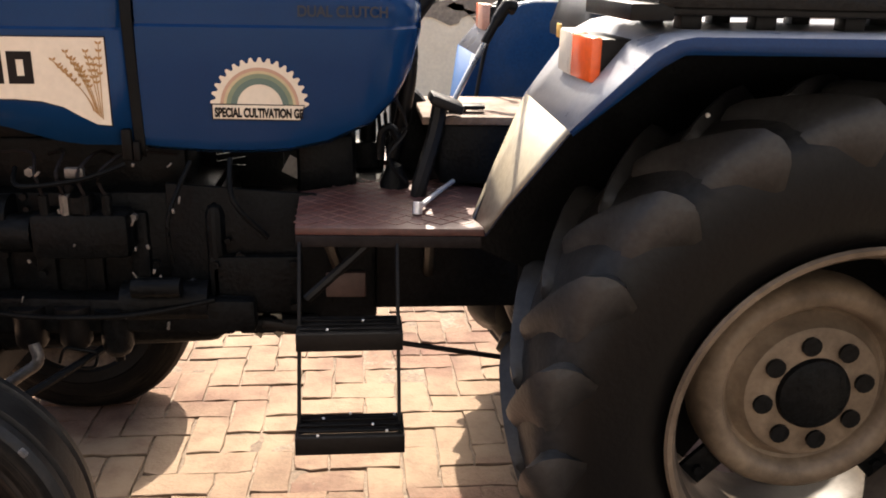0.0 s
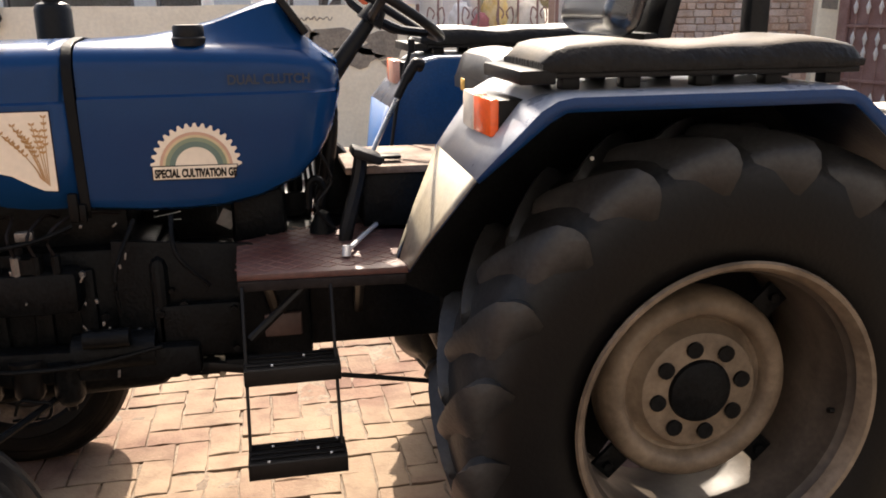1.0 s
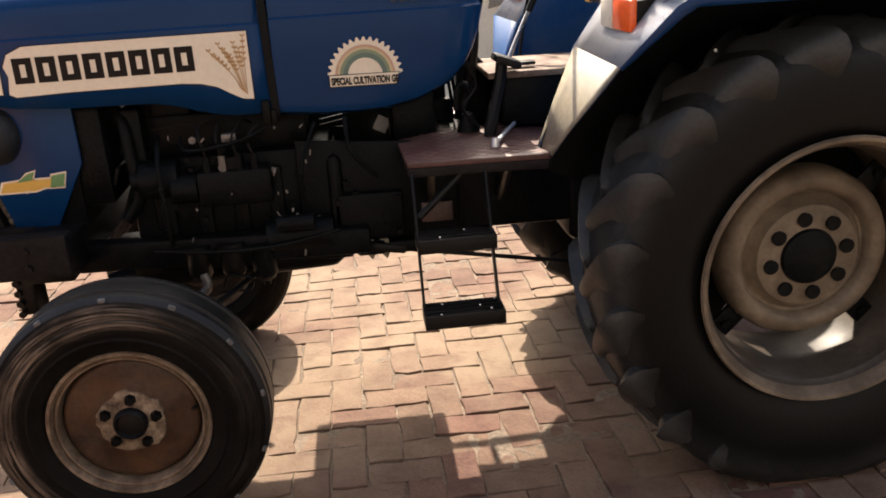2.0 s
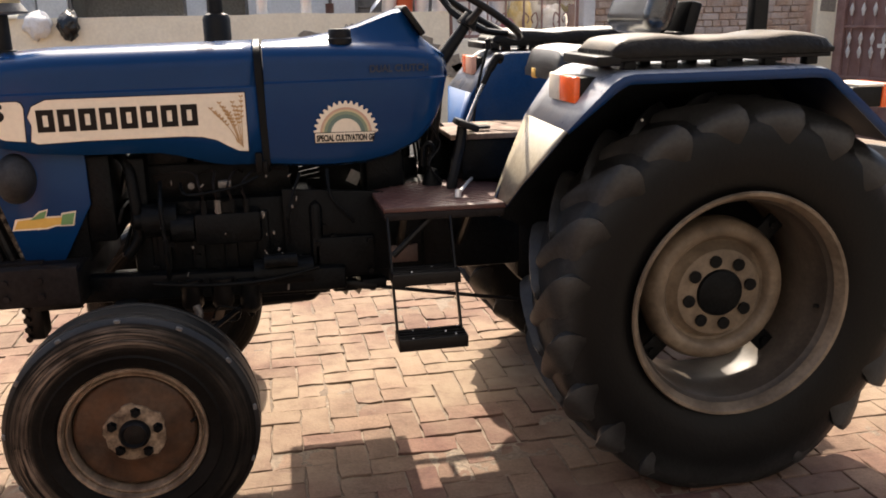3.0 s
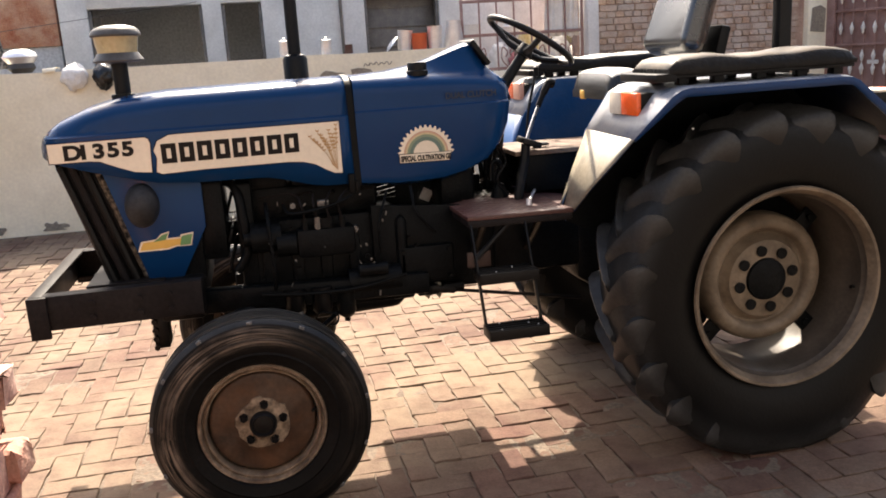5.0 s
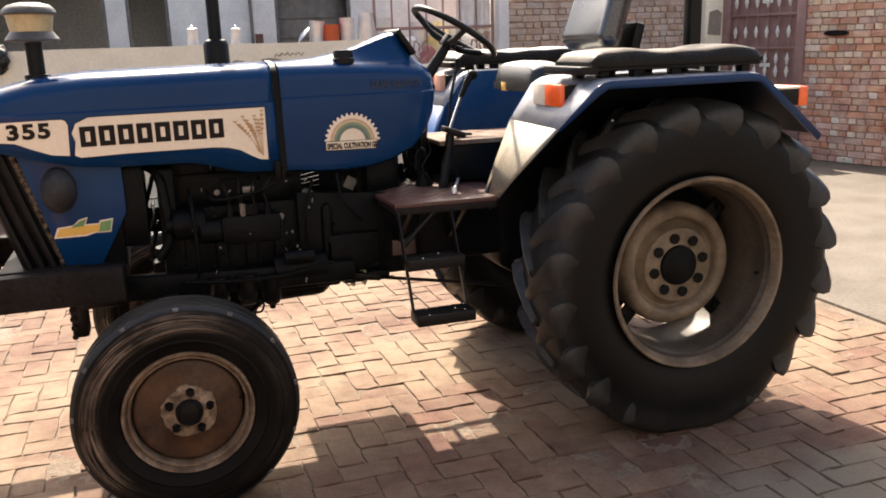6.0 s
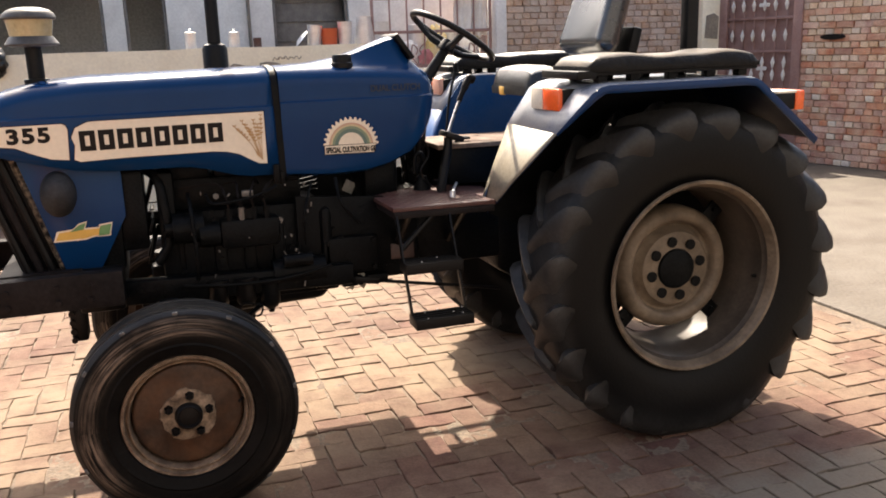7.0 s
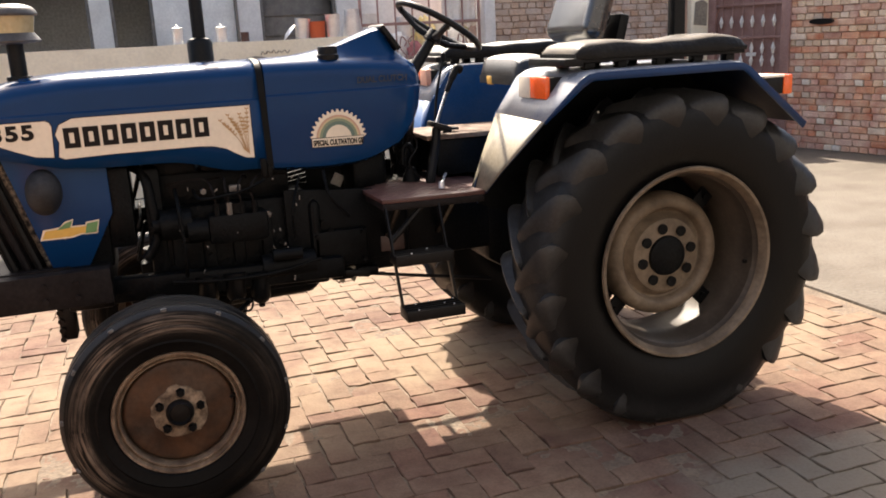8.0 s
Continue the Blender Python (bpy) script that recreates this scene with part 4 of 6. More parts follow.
def tank():
    """Fuel tank cover and dashboard hump behind the strap."""
    low = [(-1.56, 1.192), (-1.35, 1.175), (-1.2, 1.182), (-1.1, 1.203), (-0.99, 1.25), (-0.92, 1.32), (-0.885, 1.39), (-0.863, 1.46), (-0.858, 1.5)]
    ridge = [(-1.56, 1.626), (-1.4, 1.634), (-1.3, 1.650), (-1.2, 1.676), (-1.12, 1.706), (-1.05, 1.731), (-1.025, 1.734), (-0.955, 1.638), (-0.92, 1.605), (-0.87, 1.575), (-0.858, 1.56)]
    shoulder = [(-1.56, 1.622), (-1.3, 1.618), (-1.1, 1.612), (-1.0, 1.605), (-0.92, 1.592), (-0.858, 1.555)]
    wide = [(-1.56, side(-1.56)), (-1.1, side(-1.1)), (-1.0, 0.196), (-0.93, 0.182), (-0.885, 0.155), (-0.858, 0.11)]
    xs = [-1.56, -1.5, -1.4, -1.3, -1.25, -1.2, -1.15, -1.1, -1.06, -1.025, -0.99, -0.955, -0.93, -0.905, -0.885, -0.87, -0.858]
    rows = []
    for x in xs:
        w, zb, zs, zr = lerp(wide, x), lerp(low, x), lerp(shoulder, x), lerp(ridge, x)
        cz = 1.488
        zb = min(zb, cz - 0.015)
        half = [(w - 0.035, zb - 0.008), (w - 0.012, zb + 0.004), (w, zb + 0.03), (w, cz - 0.005), (w - 0.009, cz + 0.001), (w - 0.011, zs - 0.075), (w - 0.014, zs - 0.045), (w - 0.032, zs - 0.018), (w - 0.062, zs - 0.004), (w * 0.62, zs + 0.12 * (zr - zs)), (w * 0.5, zs + 0.55 * (zr - zs)), (w * 0.4, zs + 0.93 * (zr - zs)), (w * 0.25, zr), (0.0, zr + 0.004)]
        half = [(max(0.0, y), z) for y, z in half]
        rows.append([(x, -y, z) for y, z in half] + [(x, y, z) for y, z in reversed(half[:-1])])
    bm = bmesh.new()
    vs = loft(bm, rows, cap=True)
    for a, b in zip(vs, vs[1:]):
        bm.faces.new((a[0], b[0], b[-1], a[-1]))
    return part("tank_cover", bm, BLUE, tractor, "blue tank cover with a raised dashboard hump", angle=35)


tankc = tank()
bm = bmesh.new()
box(bm, (0, 0, 0), (0.128, 0.235, 0.022), 0.006, (0, 54, 0))
bmesh.ops.translate(bm, vec=(-0.985, 0, 1.691), verts=bm.verts)
part("instrument_panel", bm, BLACK, tankc, "black instrument panel")
bm = bmesh.new()
lathe(bm, [(0.046, 0.0), (0.046, 0.02), (0.042, 0.024), (0.042, 0.05), (0.038, 0.055), (0.0, 0.056)], (-1.27, -0.12, 1.612), "z", 20)
part("filler_cap", bm, BLACK, tankc, "black filler cap")


def strap():
    """Black band over the joint of bonnet and tank."""
    w, zt = side(-1.57) + 0.003, 1.629
    line = [(-w - 0.004, 1.17), (-w, 1.2), (-w, 1.5), (-w + 0.008, zt - 0.075), (-w + 0.02, zt - 0.045), (-w + 0.05, zt - 0.014), (-w + 0.1, zt - 0.002), (0, zt + 0.006)]
    line = line + [(-y, z) for y, z in reversed(line[:-1])]
    bm = bmesh.new()
    loft(bm, [[(x0 - 0.05 * (z - 1.2) * 0.5, y, z) for y, z in line] for x0 in (-1.582, -1.579, -1.559, -1.556)])
    ob = skin(part("strap", bm, RUBBER, tractor, "black rubber strap over the bonnet joint"), 0.003)
    bm = bmesh.new()
    box(bm, (-1.598, -w - 0.006, 1.20), (0.026, 0.02, 0.08), 0.006)
    box(bm, (-1.575, -w - 0.008, 1.185), (0.018, 0.016, 0.05), 0.005)
    part("catch", bm, RUBBER, ob, "black bonnet catch")
    return ob


band = strap()


# -- decals, laid on the bonnet's side --
def on_side(name, poly, lift, material, parent, label="", th=0.0006):
    """A thin film with the outline poly (x, z) on the near side of the bonnet."""
    bm = bmesh.new()
    a = [bm.verts.new((x, -side(x) - lift, z)) for x, z in poly]
    b = [bm.verts.new((x, -side(x) - lift + th, z)) for x, z in poly]
    bm.faces.new(a)
    bm.faces.new(list(reversed(b)))
    for k in range(len(a)):
        bm.faces.new((a[k], b[k], b[(k + 1) % len(a)], a[(k + 1) % len(a)]))
    return part(name, bm, material, parent, label, smooth=False)


def side_pose(x, z, lift):
    """Plane of the near bonnet side: x runs to the rear, y up."""
    return Matrix.Translation((x, -side(x) - lift, z)) @ pose(0, 0, 0, 0, 0, math.degrees(math.atan(0.05))) @ pose(0, 0, 0, 90)


strip_a = [(-2.742, 1.453), (-2.39, 1.453), (-2.378, 1.446), (-2.372, 1.43), (-2.378, 1.318), (-2.44, 1.325), (-2.5, 1.348), (-2.56, 1.375), (-2.60, 1.380), (-2.742, 1.381)]
strip_b = [(-2.345, 1.435), (-2.30, 1.455), (-2.26, 1.456), (-1.632, 1.456), (-1.632, 1.247), (-1.665, 1.25), (-1.70, 1.268), (-1.74, 1.292), (-1.79, 1.306), (-1.85, 1.311), (-2.18, 1.312), (-2.34, 1.308), (-2.36, 1.318), (-2.352, 1.37), (-2.362, 1.40)]


def inset(poly, d):
    cx, cz = sum(p[0] for p in poly) / len(poly), sum(p[1] for p in poly) / len(poly)
    return [(x + (d if x < cx else -d), z + (d if z < cz else -d)) for x, z in poly]


for s, nm in ((strip_a, "number_decal"), (strip_b, "name_decal")):
    on_side(nm, inset(s, -0.003), 0.0022, INK, bonnet, "dark outlined cream decal")
    on_side(nm + "_film", s, 0.0032, CREAM, bonnet, "cream decal film on the bonnet side")
for ch, dx in (("D", 0.0), ("I", 0.062), ("3", 0.106), ("5", 0.159), ("5", 0.212)):
    lettering("number", ch, 0.074, side_pose(-2.69 + dx, 1.391, 0.0044), INK, bonnet, 1.22, 0.0034)
for k in range(8):
    # brand word: plain block shapes of its size
    x0, wl, hl = -2.335 + 0.0682 * k, 0.057, 0.076
    z0 = 1.347
    for px, pz, pw, ph in ((0, 0, wl, 0.019), (0, hl - 0.019, wl, 0.019), (0, 0.019, 0.02, hl - 0.038), (wl - 0.02, 0.019, 0.02, hl - 0.038)):
        on_side("bar", [(x0 + px, z0 + pz), (x0 + px + pw, z0 + pz), (x0 + px + pw, z0 + pz + ph), (x0 + px, z0 + pz + ph)], 0.0042, INK, bonnet)


def wheat():
    bm = bmesh.new()
    for k in range(8):
        root = (-1.650 - 0.003 * k, 1.262 + 0.003 * k)
        tip = (-1.645 - 0.0155 * k, 1.44 - 0.011 * ((k * 3) % 5) - 0.004 * k)
        prev = None
        for i in range(11):
            t = i / 10
            x = root[0] + (tip[0] - root[0]) * (t ** 1.5)
            z = root[1] + (tip[1] - root[1]) * t
            if prev:
                dx, dz = x - prev[0], z - prev[1]
                ln = math.hypot(dx, dz)
                nx, nz = -dz / ln * 0.0011, dx / ln * 0.0011
                q = [(prev[0] - nx, prev[1] - nz), (x - nx, z - nz), (x + nx, z + nz), (prev[0] + nx, prev[1] + nz)]
                bm.faces.new([bm.verts.new((a, -side(a) - 0.0044, b)) for a, b in q])
                if t > 0.5:
                    for sgn in (-1, 1):
                        gx, gz = x + sgn * 0.007, z + 0.009
                        q = [(x, z), (x + sgn * 0.006, z + 0.002), (gx + sgn * 0.001, gz), (x + sgn * 0.001, z + 0.006)]
                        bm.faces.new([bm.verts.new((a, -side(a) - 0.0046, b)) for a, b in q])
            prev = (x, z)
    return part("wheat_print", bm, WHEAT, bonnet, "golden wheat ears printed on the decal", smooth=False)


wheat()


def gear_badge():
    cx, cz, r = -1.27, 1.291, 0.112
    pts = []
    teeth = 17
    for k in range(teeth * 4 + 1):
        a = math.pi * k / (teeth * 4)
        rr = r * (1.09 if k % 4 in (1, 2) else 0.99)
        pts.append((cx + rr * math.cos(a), cz + rr * math.sin(a)))
    b = on_side("gear_badge", pts, 0.0022, CREAM, tankc, "cream half gear badge with a rainbow")

    def arc(name, r0, r1, m, lift):
        n = 28
        bm = bmesh.new()
        for k in range(n):
            q = []
            for rr, kk in ((r0, k), (r1, k), (r1, k + 1), (r0, k + 1)):
                a = math.pi * kk / n
                q.append((cx + rr * math.cos(a), cz + rr * math.sin(a)))
            bm.faces.new([bm.verts.new((x, -side(x) - lift, z)) for x, z in q])
        part(name, bm, m, b, smooth=False)
    arc("red_arc", 0.090, 0.098, REDINK, 0.0032)
    arc("yellow_arc", 0.083, 0.090, FADEDYELLOW, 0.0032)
    arc("green_arc", 0.072, 0.083, FADEDGREEN, 0.0032)
    arc("teal_arc", 0.057, 0.072, TEALINK, 0.0032)
    on_side("banner_outline", [(cx - 0.119, cz - 0.03), (cx + 0.1, cz - 0.034), (cx + 0.112, cz + 0.006), (cx - 0.119, cz + 0.01)], 0.0036, INK, b)
    on_side("banner", [(cx - 0.116, cz - 0.027), (cx + 0.099, cz - 0.031), (cx + 0.109, cz + 0.004), (cx - 0.116, cz + 0.007)], 0.0046, CREAM, b)
    lettering("motto", "SPECIAL CULTIVATION GE", 0.031, side_pose(cx - 0.112, cz - 0.022, 0.0056) @ pose(0, 0, 0, 0, 0, -1.0), INK, b, 0.595, 0.0016)
    lettering("clutch_note", "DUAL CLUTCH", 0.036, side_pose(-1.172, 1.512, 0.0), DARKINK, tankc, 0.92, 0.001)


gear_badge()


# the bonnet group sits a little back and low on the frame
for ob in (bonnet, *bonnet.children, tankc, *tankc.children_recursive, band, *band.children):
    ob.data.transform(Matrix.Translation((-0.0193, 0, -0.04)) @ Matrix.Diagonal((0.985, 1, 1, 1)))


# -- front cheek with head lamp dome, grille, air cleaner, exhaust --
def cheek(s):
    bm = bmesh.new()
    poly = [(-2.56, 1.31), (-2.19, 1.25), (-2.19, 1.04), (-2.30, 0.84), (-2.43, 0.84)]
    prism(bm, poly, s * 0.212, s * 0.226, bev=0.004)
    c = part("cheek_panel", bm, BLUE, tractor, "blue side panel beside the grille")
    if s < 0:
        bm = bmesh.new()
        lathe(bm, [(0.082, 0.0), (0.082, -0.015), (0.077, -0.05), (0.06, -0.082), (0.035, -0.1), (0.0, -0.106)], (0, s * 0.226, 1.148), "y", 32)
        for q in bm.verts:
            q.co.x = q.co.x * 0.78 - 2.42
            q.co.z = 1.148 + (q.co.z - 1.148) * 1.06
        part("lamp_dome", bm, DOME, c, "dusty black domed lamp cover")
        y = s * 0.226
        for nm, poly, m, lift in (("yellow_print", [(-2.465, 1.0), (-2.45, 1.03), (-2.39, 1.035), (-2.29, 1.035), (-2.27, 1.012), (-2.33, 1.008), (-2.36, 1.0)], YELLOWINK, 0.002),
                                  ("green_print", [(-2.41, 1.03), (-2.375, 1.055), (-2.35, 1.062), (-2.362, 1.035)], GREENINK, 0.003),
                                  ("green_tail", [(-2.31, 1.008), (-2.30, 1.045), (-2.258, 1.05), (-2.27, 1.008)], GREENINK, 0.0032),
                                  ("white_print", [(-2.40, 1.0), (-2.385, 0.992), (-2.375, 1.002)], CREAM, 0.0034)):
            poly = [(px + 0.012, pz - 0.034) for px, pz in poly]
            if m is not CREAM:
                bm = bmesh.new()
                mx, mz = sum(p[0] for p in poly) / len(poly), sum(p[1] for p in poly) / len(poly)
                prism(bm, [(mx + (px - mx) * 1.05 + math.copysign(0.003, px - mx), mz + (pz - mz) * 1.08 + math.copysign(0.004, pz - mz)) for px, pz in poly], y - 0.0012, y - 0.0006)
                part("print_outline", bm, CREAM, c, smooth=False)
            bm = bmesh.new()
            prism(bm, poly, y - lift, y - lift + 0.0006)
            part(nm, bm, m, c, smooth=False)
    return c


cheek(-1)
cheek(1)


def grille():
    bm = bmesh.new()
    prism(bm, [(-2.725, 1.33), (-2.51, 1.31), (-2.41, 0.85), (-2.59, 0.85)], -0.2, 0.2, bev=0.006)
    g = part("grille", bm, OILY, tractor, "dusty black slanted grille")
    for s in (-1, 1):
        for k in range(4):
            x = -2.725 + 0.043 * k
            bm = bmesh.new()
            a, b = Vector((x + 0.02, s * 0.208, 1.32)), Vector((x + 0.16, s * 0.208, 0.85))
            tube(bm, [a, a.lerp(b, 0.5), b], 0.015, 8)
            part("grille_bar", bm, DEBRIS if k == 3 else BROWNF if k % 2 else BLACK, g)
    for k in range(11):
        bm = bmesh.new()
        box(bm, (-2.70 + 0.0118 * k, 0, 1.30 - 0.042 * k), (0.02, 0.38, 0.02), 0.004)
        part("grille_slat", bm, BLACK, g)


grille()


def air_cleaner():
    x, y = -2.463, 0.0
    dz = -0.046
    bm = bmesh.new()
    cyl(bm, (x, y, 1.5), (x, y, 1.72), 0.031, seg=20)
    lathe(bm, [(0.031, 1.575), (0.046, 1.574), (0.048, 1.566), (0.046, 1.55), (0.031, 1.55)], (x, y, 0), "z", 20)
    a = part("air_pipe", bm, BLACK, tractor, "black air intake pipe")
    bm = bmesh.new()
    lathe(bm, [(0.03, 1.741), (0.097, 1.747), (0.099, 1.753), (0.084, 1.774), (0.078, 1.782), (0.0, 1.782)], (x, y, dz), "z", 32)
    part("dust_skirt", bm, GREYPLASTIC, a)
    bm = bmesh.new()
    lathe(bm, [(0.0, 1.781), (0.076, 1.781), (0.086, 1.846), (0.083, 1.846), (0.0, 1.846)], (x, y, dz), "z", 32)
    part("dust_bowl", bm, AMBER, a, "cloudy amber plastic dust bowl")
    bm = bmesh.new()
    lathe(bm, [(0.0, 1.845), (0.095, 1.845), (0.098, 1.852), (0.096, 1.858), (0.091, 1.868), (0.075, 1.881), (0.045, 1.889), (0.0, 1.891)], (x, y, dz), "z", 32)
    part("dust_lid", bm, GREYPLASTIC, a)


air_cleaner()

bm = bmesh.new()
lathe(bm, [(0.05, 1.2), (0.058, 1.22), (0.058, 1.668), (0.05, 1.686), (0.03, 1.694), (0.029, 2.5), (0.022, 2.5), (0.022, 1.9)], (-1.74, 0.49, 0), "z", 24)
part("exhaust", bm, BLACK, tractor, "black upright exhaust with a thicker silencer")
bm = bmesh.new()
tube(bm, bend([(-1.745, 0.5, 1.22), (-1.745, 0.47, 1.12), (-1.75, 0.38, 1.08), (-1.75, 0.2, 1.08)]), 0.035, 12)
part("exhaust_elbow", bm, OILY, tractor)


# -- front frame --
def front_frame():
    bm = bmesh.new()
    for s in (-1, 1):
        line = [(0.433, 0.87), (0.433, 0.739), (0.37, 0.739), (0.37, 0.751), (0.417, 0.751), (0.417, 0.858), (0.37, 0.858), (0.37, 0.87)]
        prism(bm, [(s * y, z) for y, z in line], -2.84, -2.22, "yz", bev=0.002)
        if s < 0:
            f = part("front_frame", bm, BROWNF, tractor, "dark brown steel front weight frame")
            bm = bmesh.new()
    part("side_channel", bm, BROWNF, f)
    bm = bmesh.new()
    box(bm, (-2.835, 0, 0.805), (0.014, 0.86, 0.13), 0.003)
    box(bm, (-2.815, 0, 0.866), (0.05, 0.86, 0.012), 0.003)
    part("front_bar", bm, BROWNF, f)
    for s in (-1, 1):
        bm = bmesh.new()
        box(bm, (-2.81, s * 0.437, 0.79), (0.07, 0.02, 0.16), 0.004)
        part("corner_plate", bm, BROWNF, f)
    bm = bmesh.new()
    box(bm, (-2.52, 0, 0.835), (0.30, 0.5, 0.03), 0.004)
    part("grille_base", bm, BROWNF, f)
    bm = bmesh.new()
    box(bm, (-2.3, 0, 0.78), (0.16, 0.83, 0.13), 0.01)
    part("cross_member", bm, BLACK, f)
    for x in (-2.62, -2.45, -2.34):
        for z in (0.775, 0.83):
            bm = bmesh.new()
            cyl(bm, (x, -0.432, z), (x, -0.443, z), 0.012, seg=6)
            part("bolt", bm, BROWNF, f)


front_frame()


# -- engine and transmission --
def engine():
    bm = bmesh.new()
    prism(bm, [(-2.26, 0.72), (-1.3, 0.70), (-1.3, 0.79), (-2.26, 0.82)], -0.27, -0.2, bev=0.012)
    part("chassis_rail", bm, OILY, tractor)
    bm = bmesh.new()
    prism(bm, [(-2.26, 0.90), (-1.3, 0.90), (-1.3, 0.97), (-2.26, 0.98)], 0.2, 0.27, bev=0.012)
    part("chassis_rail", bm, OILY, tractor)
    bm = bmesh.new()
    prism(bm, [(-0.17, 0.66), (-0.03, 0.66), (0.17, 0.87), (0.17, 1.06), (-0.17, 1.06)], -2.03, -1.41, "yz", bev=0.015)
    eng = part("engine_block", bm, OILY, tractor, "grimy black diesel engine block")
    for k in range(5):
        bm = bmesh.new()
        box(bm, (-1.96 + 0.12 * k, -0.175, 0.86), (0.05, 0.03, 0.3), 0.01)
        part("block_rib", bm, OILY, eng)
    bm = bmesh.new()
    box(bm, (-1.76, 0.02, 1.12), (0.56, 0.26, 0.14), 0.015)
    part("cylinder_head", bm, OILY, eng)
    for k in range(3):
        bm = bmesh.new()
        box(bm, (-1.94 + 0.19 * k, 0.02, 1.21), (0.175, 0.24, 0.08), 0.02)
        part("rocker_cover", bm, OILY, eng)
    bm = bmesh.new()
    box(bm, (-2.035, 0.0, 0.98), (0.07, 0.36, 0.5), 0.015)
    part("timing_cover", bm, OILY, eng)
    bm = bmesh.new()
    prism(bm, [(-1.52, 0.75), (-1.1, 0.75), (-1.08, 1.0), (-1.14, 1.06), (-1.3, 1.072), (-1.52, 1.09)], -0.2, -0.18, bev=0.004)
    part("side_shield", bm, OILY, eng)
    # louvred shield on the far side, below the tank
    for x0, x1, z0, z1 in ((-1.60, -1.445, 0.9, 1.2), (-1.36, -1.25, 0.9, 1.2), (-1.195, -1.10, 0.9, 1.2), (-1.445, -1.36, 0.9, 1.06), (-1.25, -1.195, 0.9, 1.035), (-1.25, -1.195, 1.1, 1.2)):
        bm = bmesh.new()
        box(bm, ((x0 + x1) / 2, 0.15, (z0 + z1) / 2), (x1 - x0 + 0.002, 0.012, z1 - z0))
        part("shield", bm, OILY, eng, smooth=False)
    for k in range(4):
        bm = bmesh.new()
        box(bm, (-1.402, 0.15, 1.072 + 0.02 * k), (0.09, 0.012, 0.011), 0.0, (0, -10, 0))
        part("louvre", bm, OILY, eng, smooth=False)
    bm = bmesh.new()
    prism(bm, [(-2.06, 0.69), (-1.36, 0.69), (-1.42, 0.622), (-1.98, 0.602)], -0.16, -0.03, bev=0.025)
    part("oil_pan", bm, OILY, eng)
    bm = bmesh.new()
    prism(bm, [(-0.19, 0.69), (-0.05, 0.69), (0.19, 0.94), (0.19, 1.0), (-0.19, 0.98)], -1.42, -0.98, "yz", bev=0.02)
    part("bell_housing", bm, OILY, eng)
    bm = bmesh.new()
    box(bm, (-1.4, 0, 0.86), (0.05, 0.46, 0.36), 0.03)
    part("housing_flange", bm, OILY, eng)
    bm = bmesh.new()
    box(bm, (-1.309, 0.30, 0.91), (0.472, 0.20, 0.42), 0.008)
    part("battery_box", bm, OILY, eng)
    bm = bmesh.new()
    box(bm, (-1.3, -0.215, 0.82), (0.24, 0.03, 0.16), 0.012)
    part("inspection_cover", bm, OILY, eng)
    for dx in (-0.1, 0.1):
        for dz in (-0.06, 0.06):
            bm = bmesh.new()
            cyl(bm, (-1.3 + dx, -0.228, 0.82 + dz), (-1.3 + dx, -0.242, 0.82 + dz), 0.011, seg=6)
            part("bolt", bm, OILY, eng)
    for dx in (-0.13, -0.02, 0.09):
        bm = bmesh.new()
        box(bm, (-1.28 + dx, -0.2, 0.70), (0.1, 0.06, 0.045), 0.012)
        part("casting_foot", bm, OILY, eng)
    # injection pump with its pipes
    bm = bmesh.new()
    box(bm, (-1.72, -0.23, 0.97), (0.24, 0.1, 0.12), 0.02)
    part("injection_pump", bm, OILY, eng)
    bm = bmesh.new()
    cyl(bm, (-1.72, -0.24, 1.03), (-1.72, -0.24, 1.07), 0.035, seg=14)
    part("pump_cap", bm, OILY, eng)
    bm = bmesh.new()
    cyl(bm, (-1.84, -0.23, 0.97), (-1.92, -0.23, 0.97), 0.05, seg=18)
    part("pump_drive", bm, OILY, eng)
    for k in range(4):
        bm = bmesh.new()
        cyl(bm, (-1.8 + 0.05 * k, -0.26, 1.02), (-1.8 + 0.05 * k, -0.26, 1.075), 0.013, seg=8)
        part("pipe_nut", bm, GREYMETAL if k == 1 else OILY, eng)
    for k in range(4):
        bm = bmesh.new()
        x = -1.8 + 0.05 * k
        tube(bm, bend([(x, -0.26, 1.07), (x - 0.01, -0.27, 1.13), (x - 0.04 + 0.03 * k, -0.2, 1.17), (-1.98 + 0.16 * k, -0.13, 1.15)]), 0.0045, 6)
        part("fuel_pipe", bm, BROWNF, eng)
    for k, x in enumerate((-1.87, -1.76)):
        bm = bmesh.new()
        lathe(bm, [(0.0, 0.665), (0.03, 0.67), (0.04, 0.685), (0.04, 0.76), (0.046, 0.765), (0.046, 0.785), (0.0, 0.785)], (x, -0.26, 0), "z", 20)
        part("oil_filter", bm, BLACK, eng)
    bm = bmesh.new()
    lathe(bm, [(0.0, 0.615), (0.012, 0.62), (0.014, 0.635), (0.03, 0.645), (0.04, 0.665), (0.04, 0.75), (0.05, 0.755), (0.05, 0.775), (0.0, 0.775)], (-1.66, -0.25, 0), "z", 20)
    part("sediment_bowl", bm, OILY, eng)
    # starter motor, alternator, fan, radiator
    bm = bmesh.new()
    cyl(bm, (-1.64, -0.23, 0.78), (-1.42, -0.23, 0.78), 0.055, seg=20)
    cyl(bm, (-1.6, -0.29, 0.84), (-1.48, -0.29, 0.84), 0.026, seg=14)
    part("starter_motor", bm, OILY, eng)
    bm = bmesh.new()
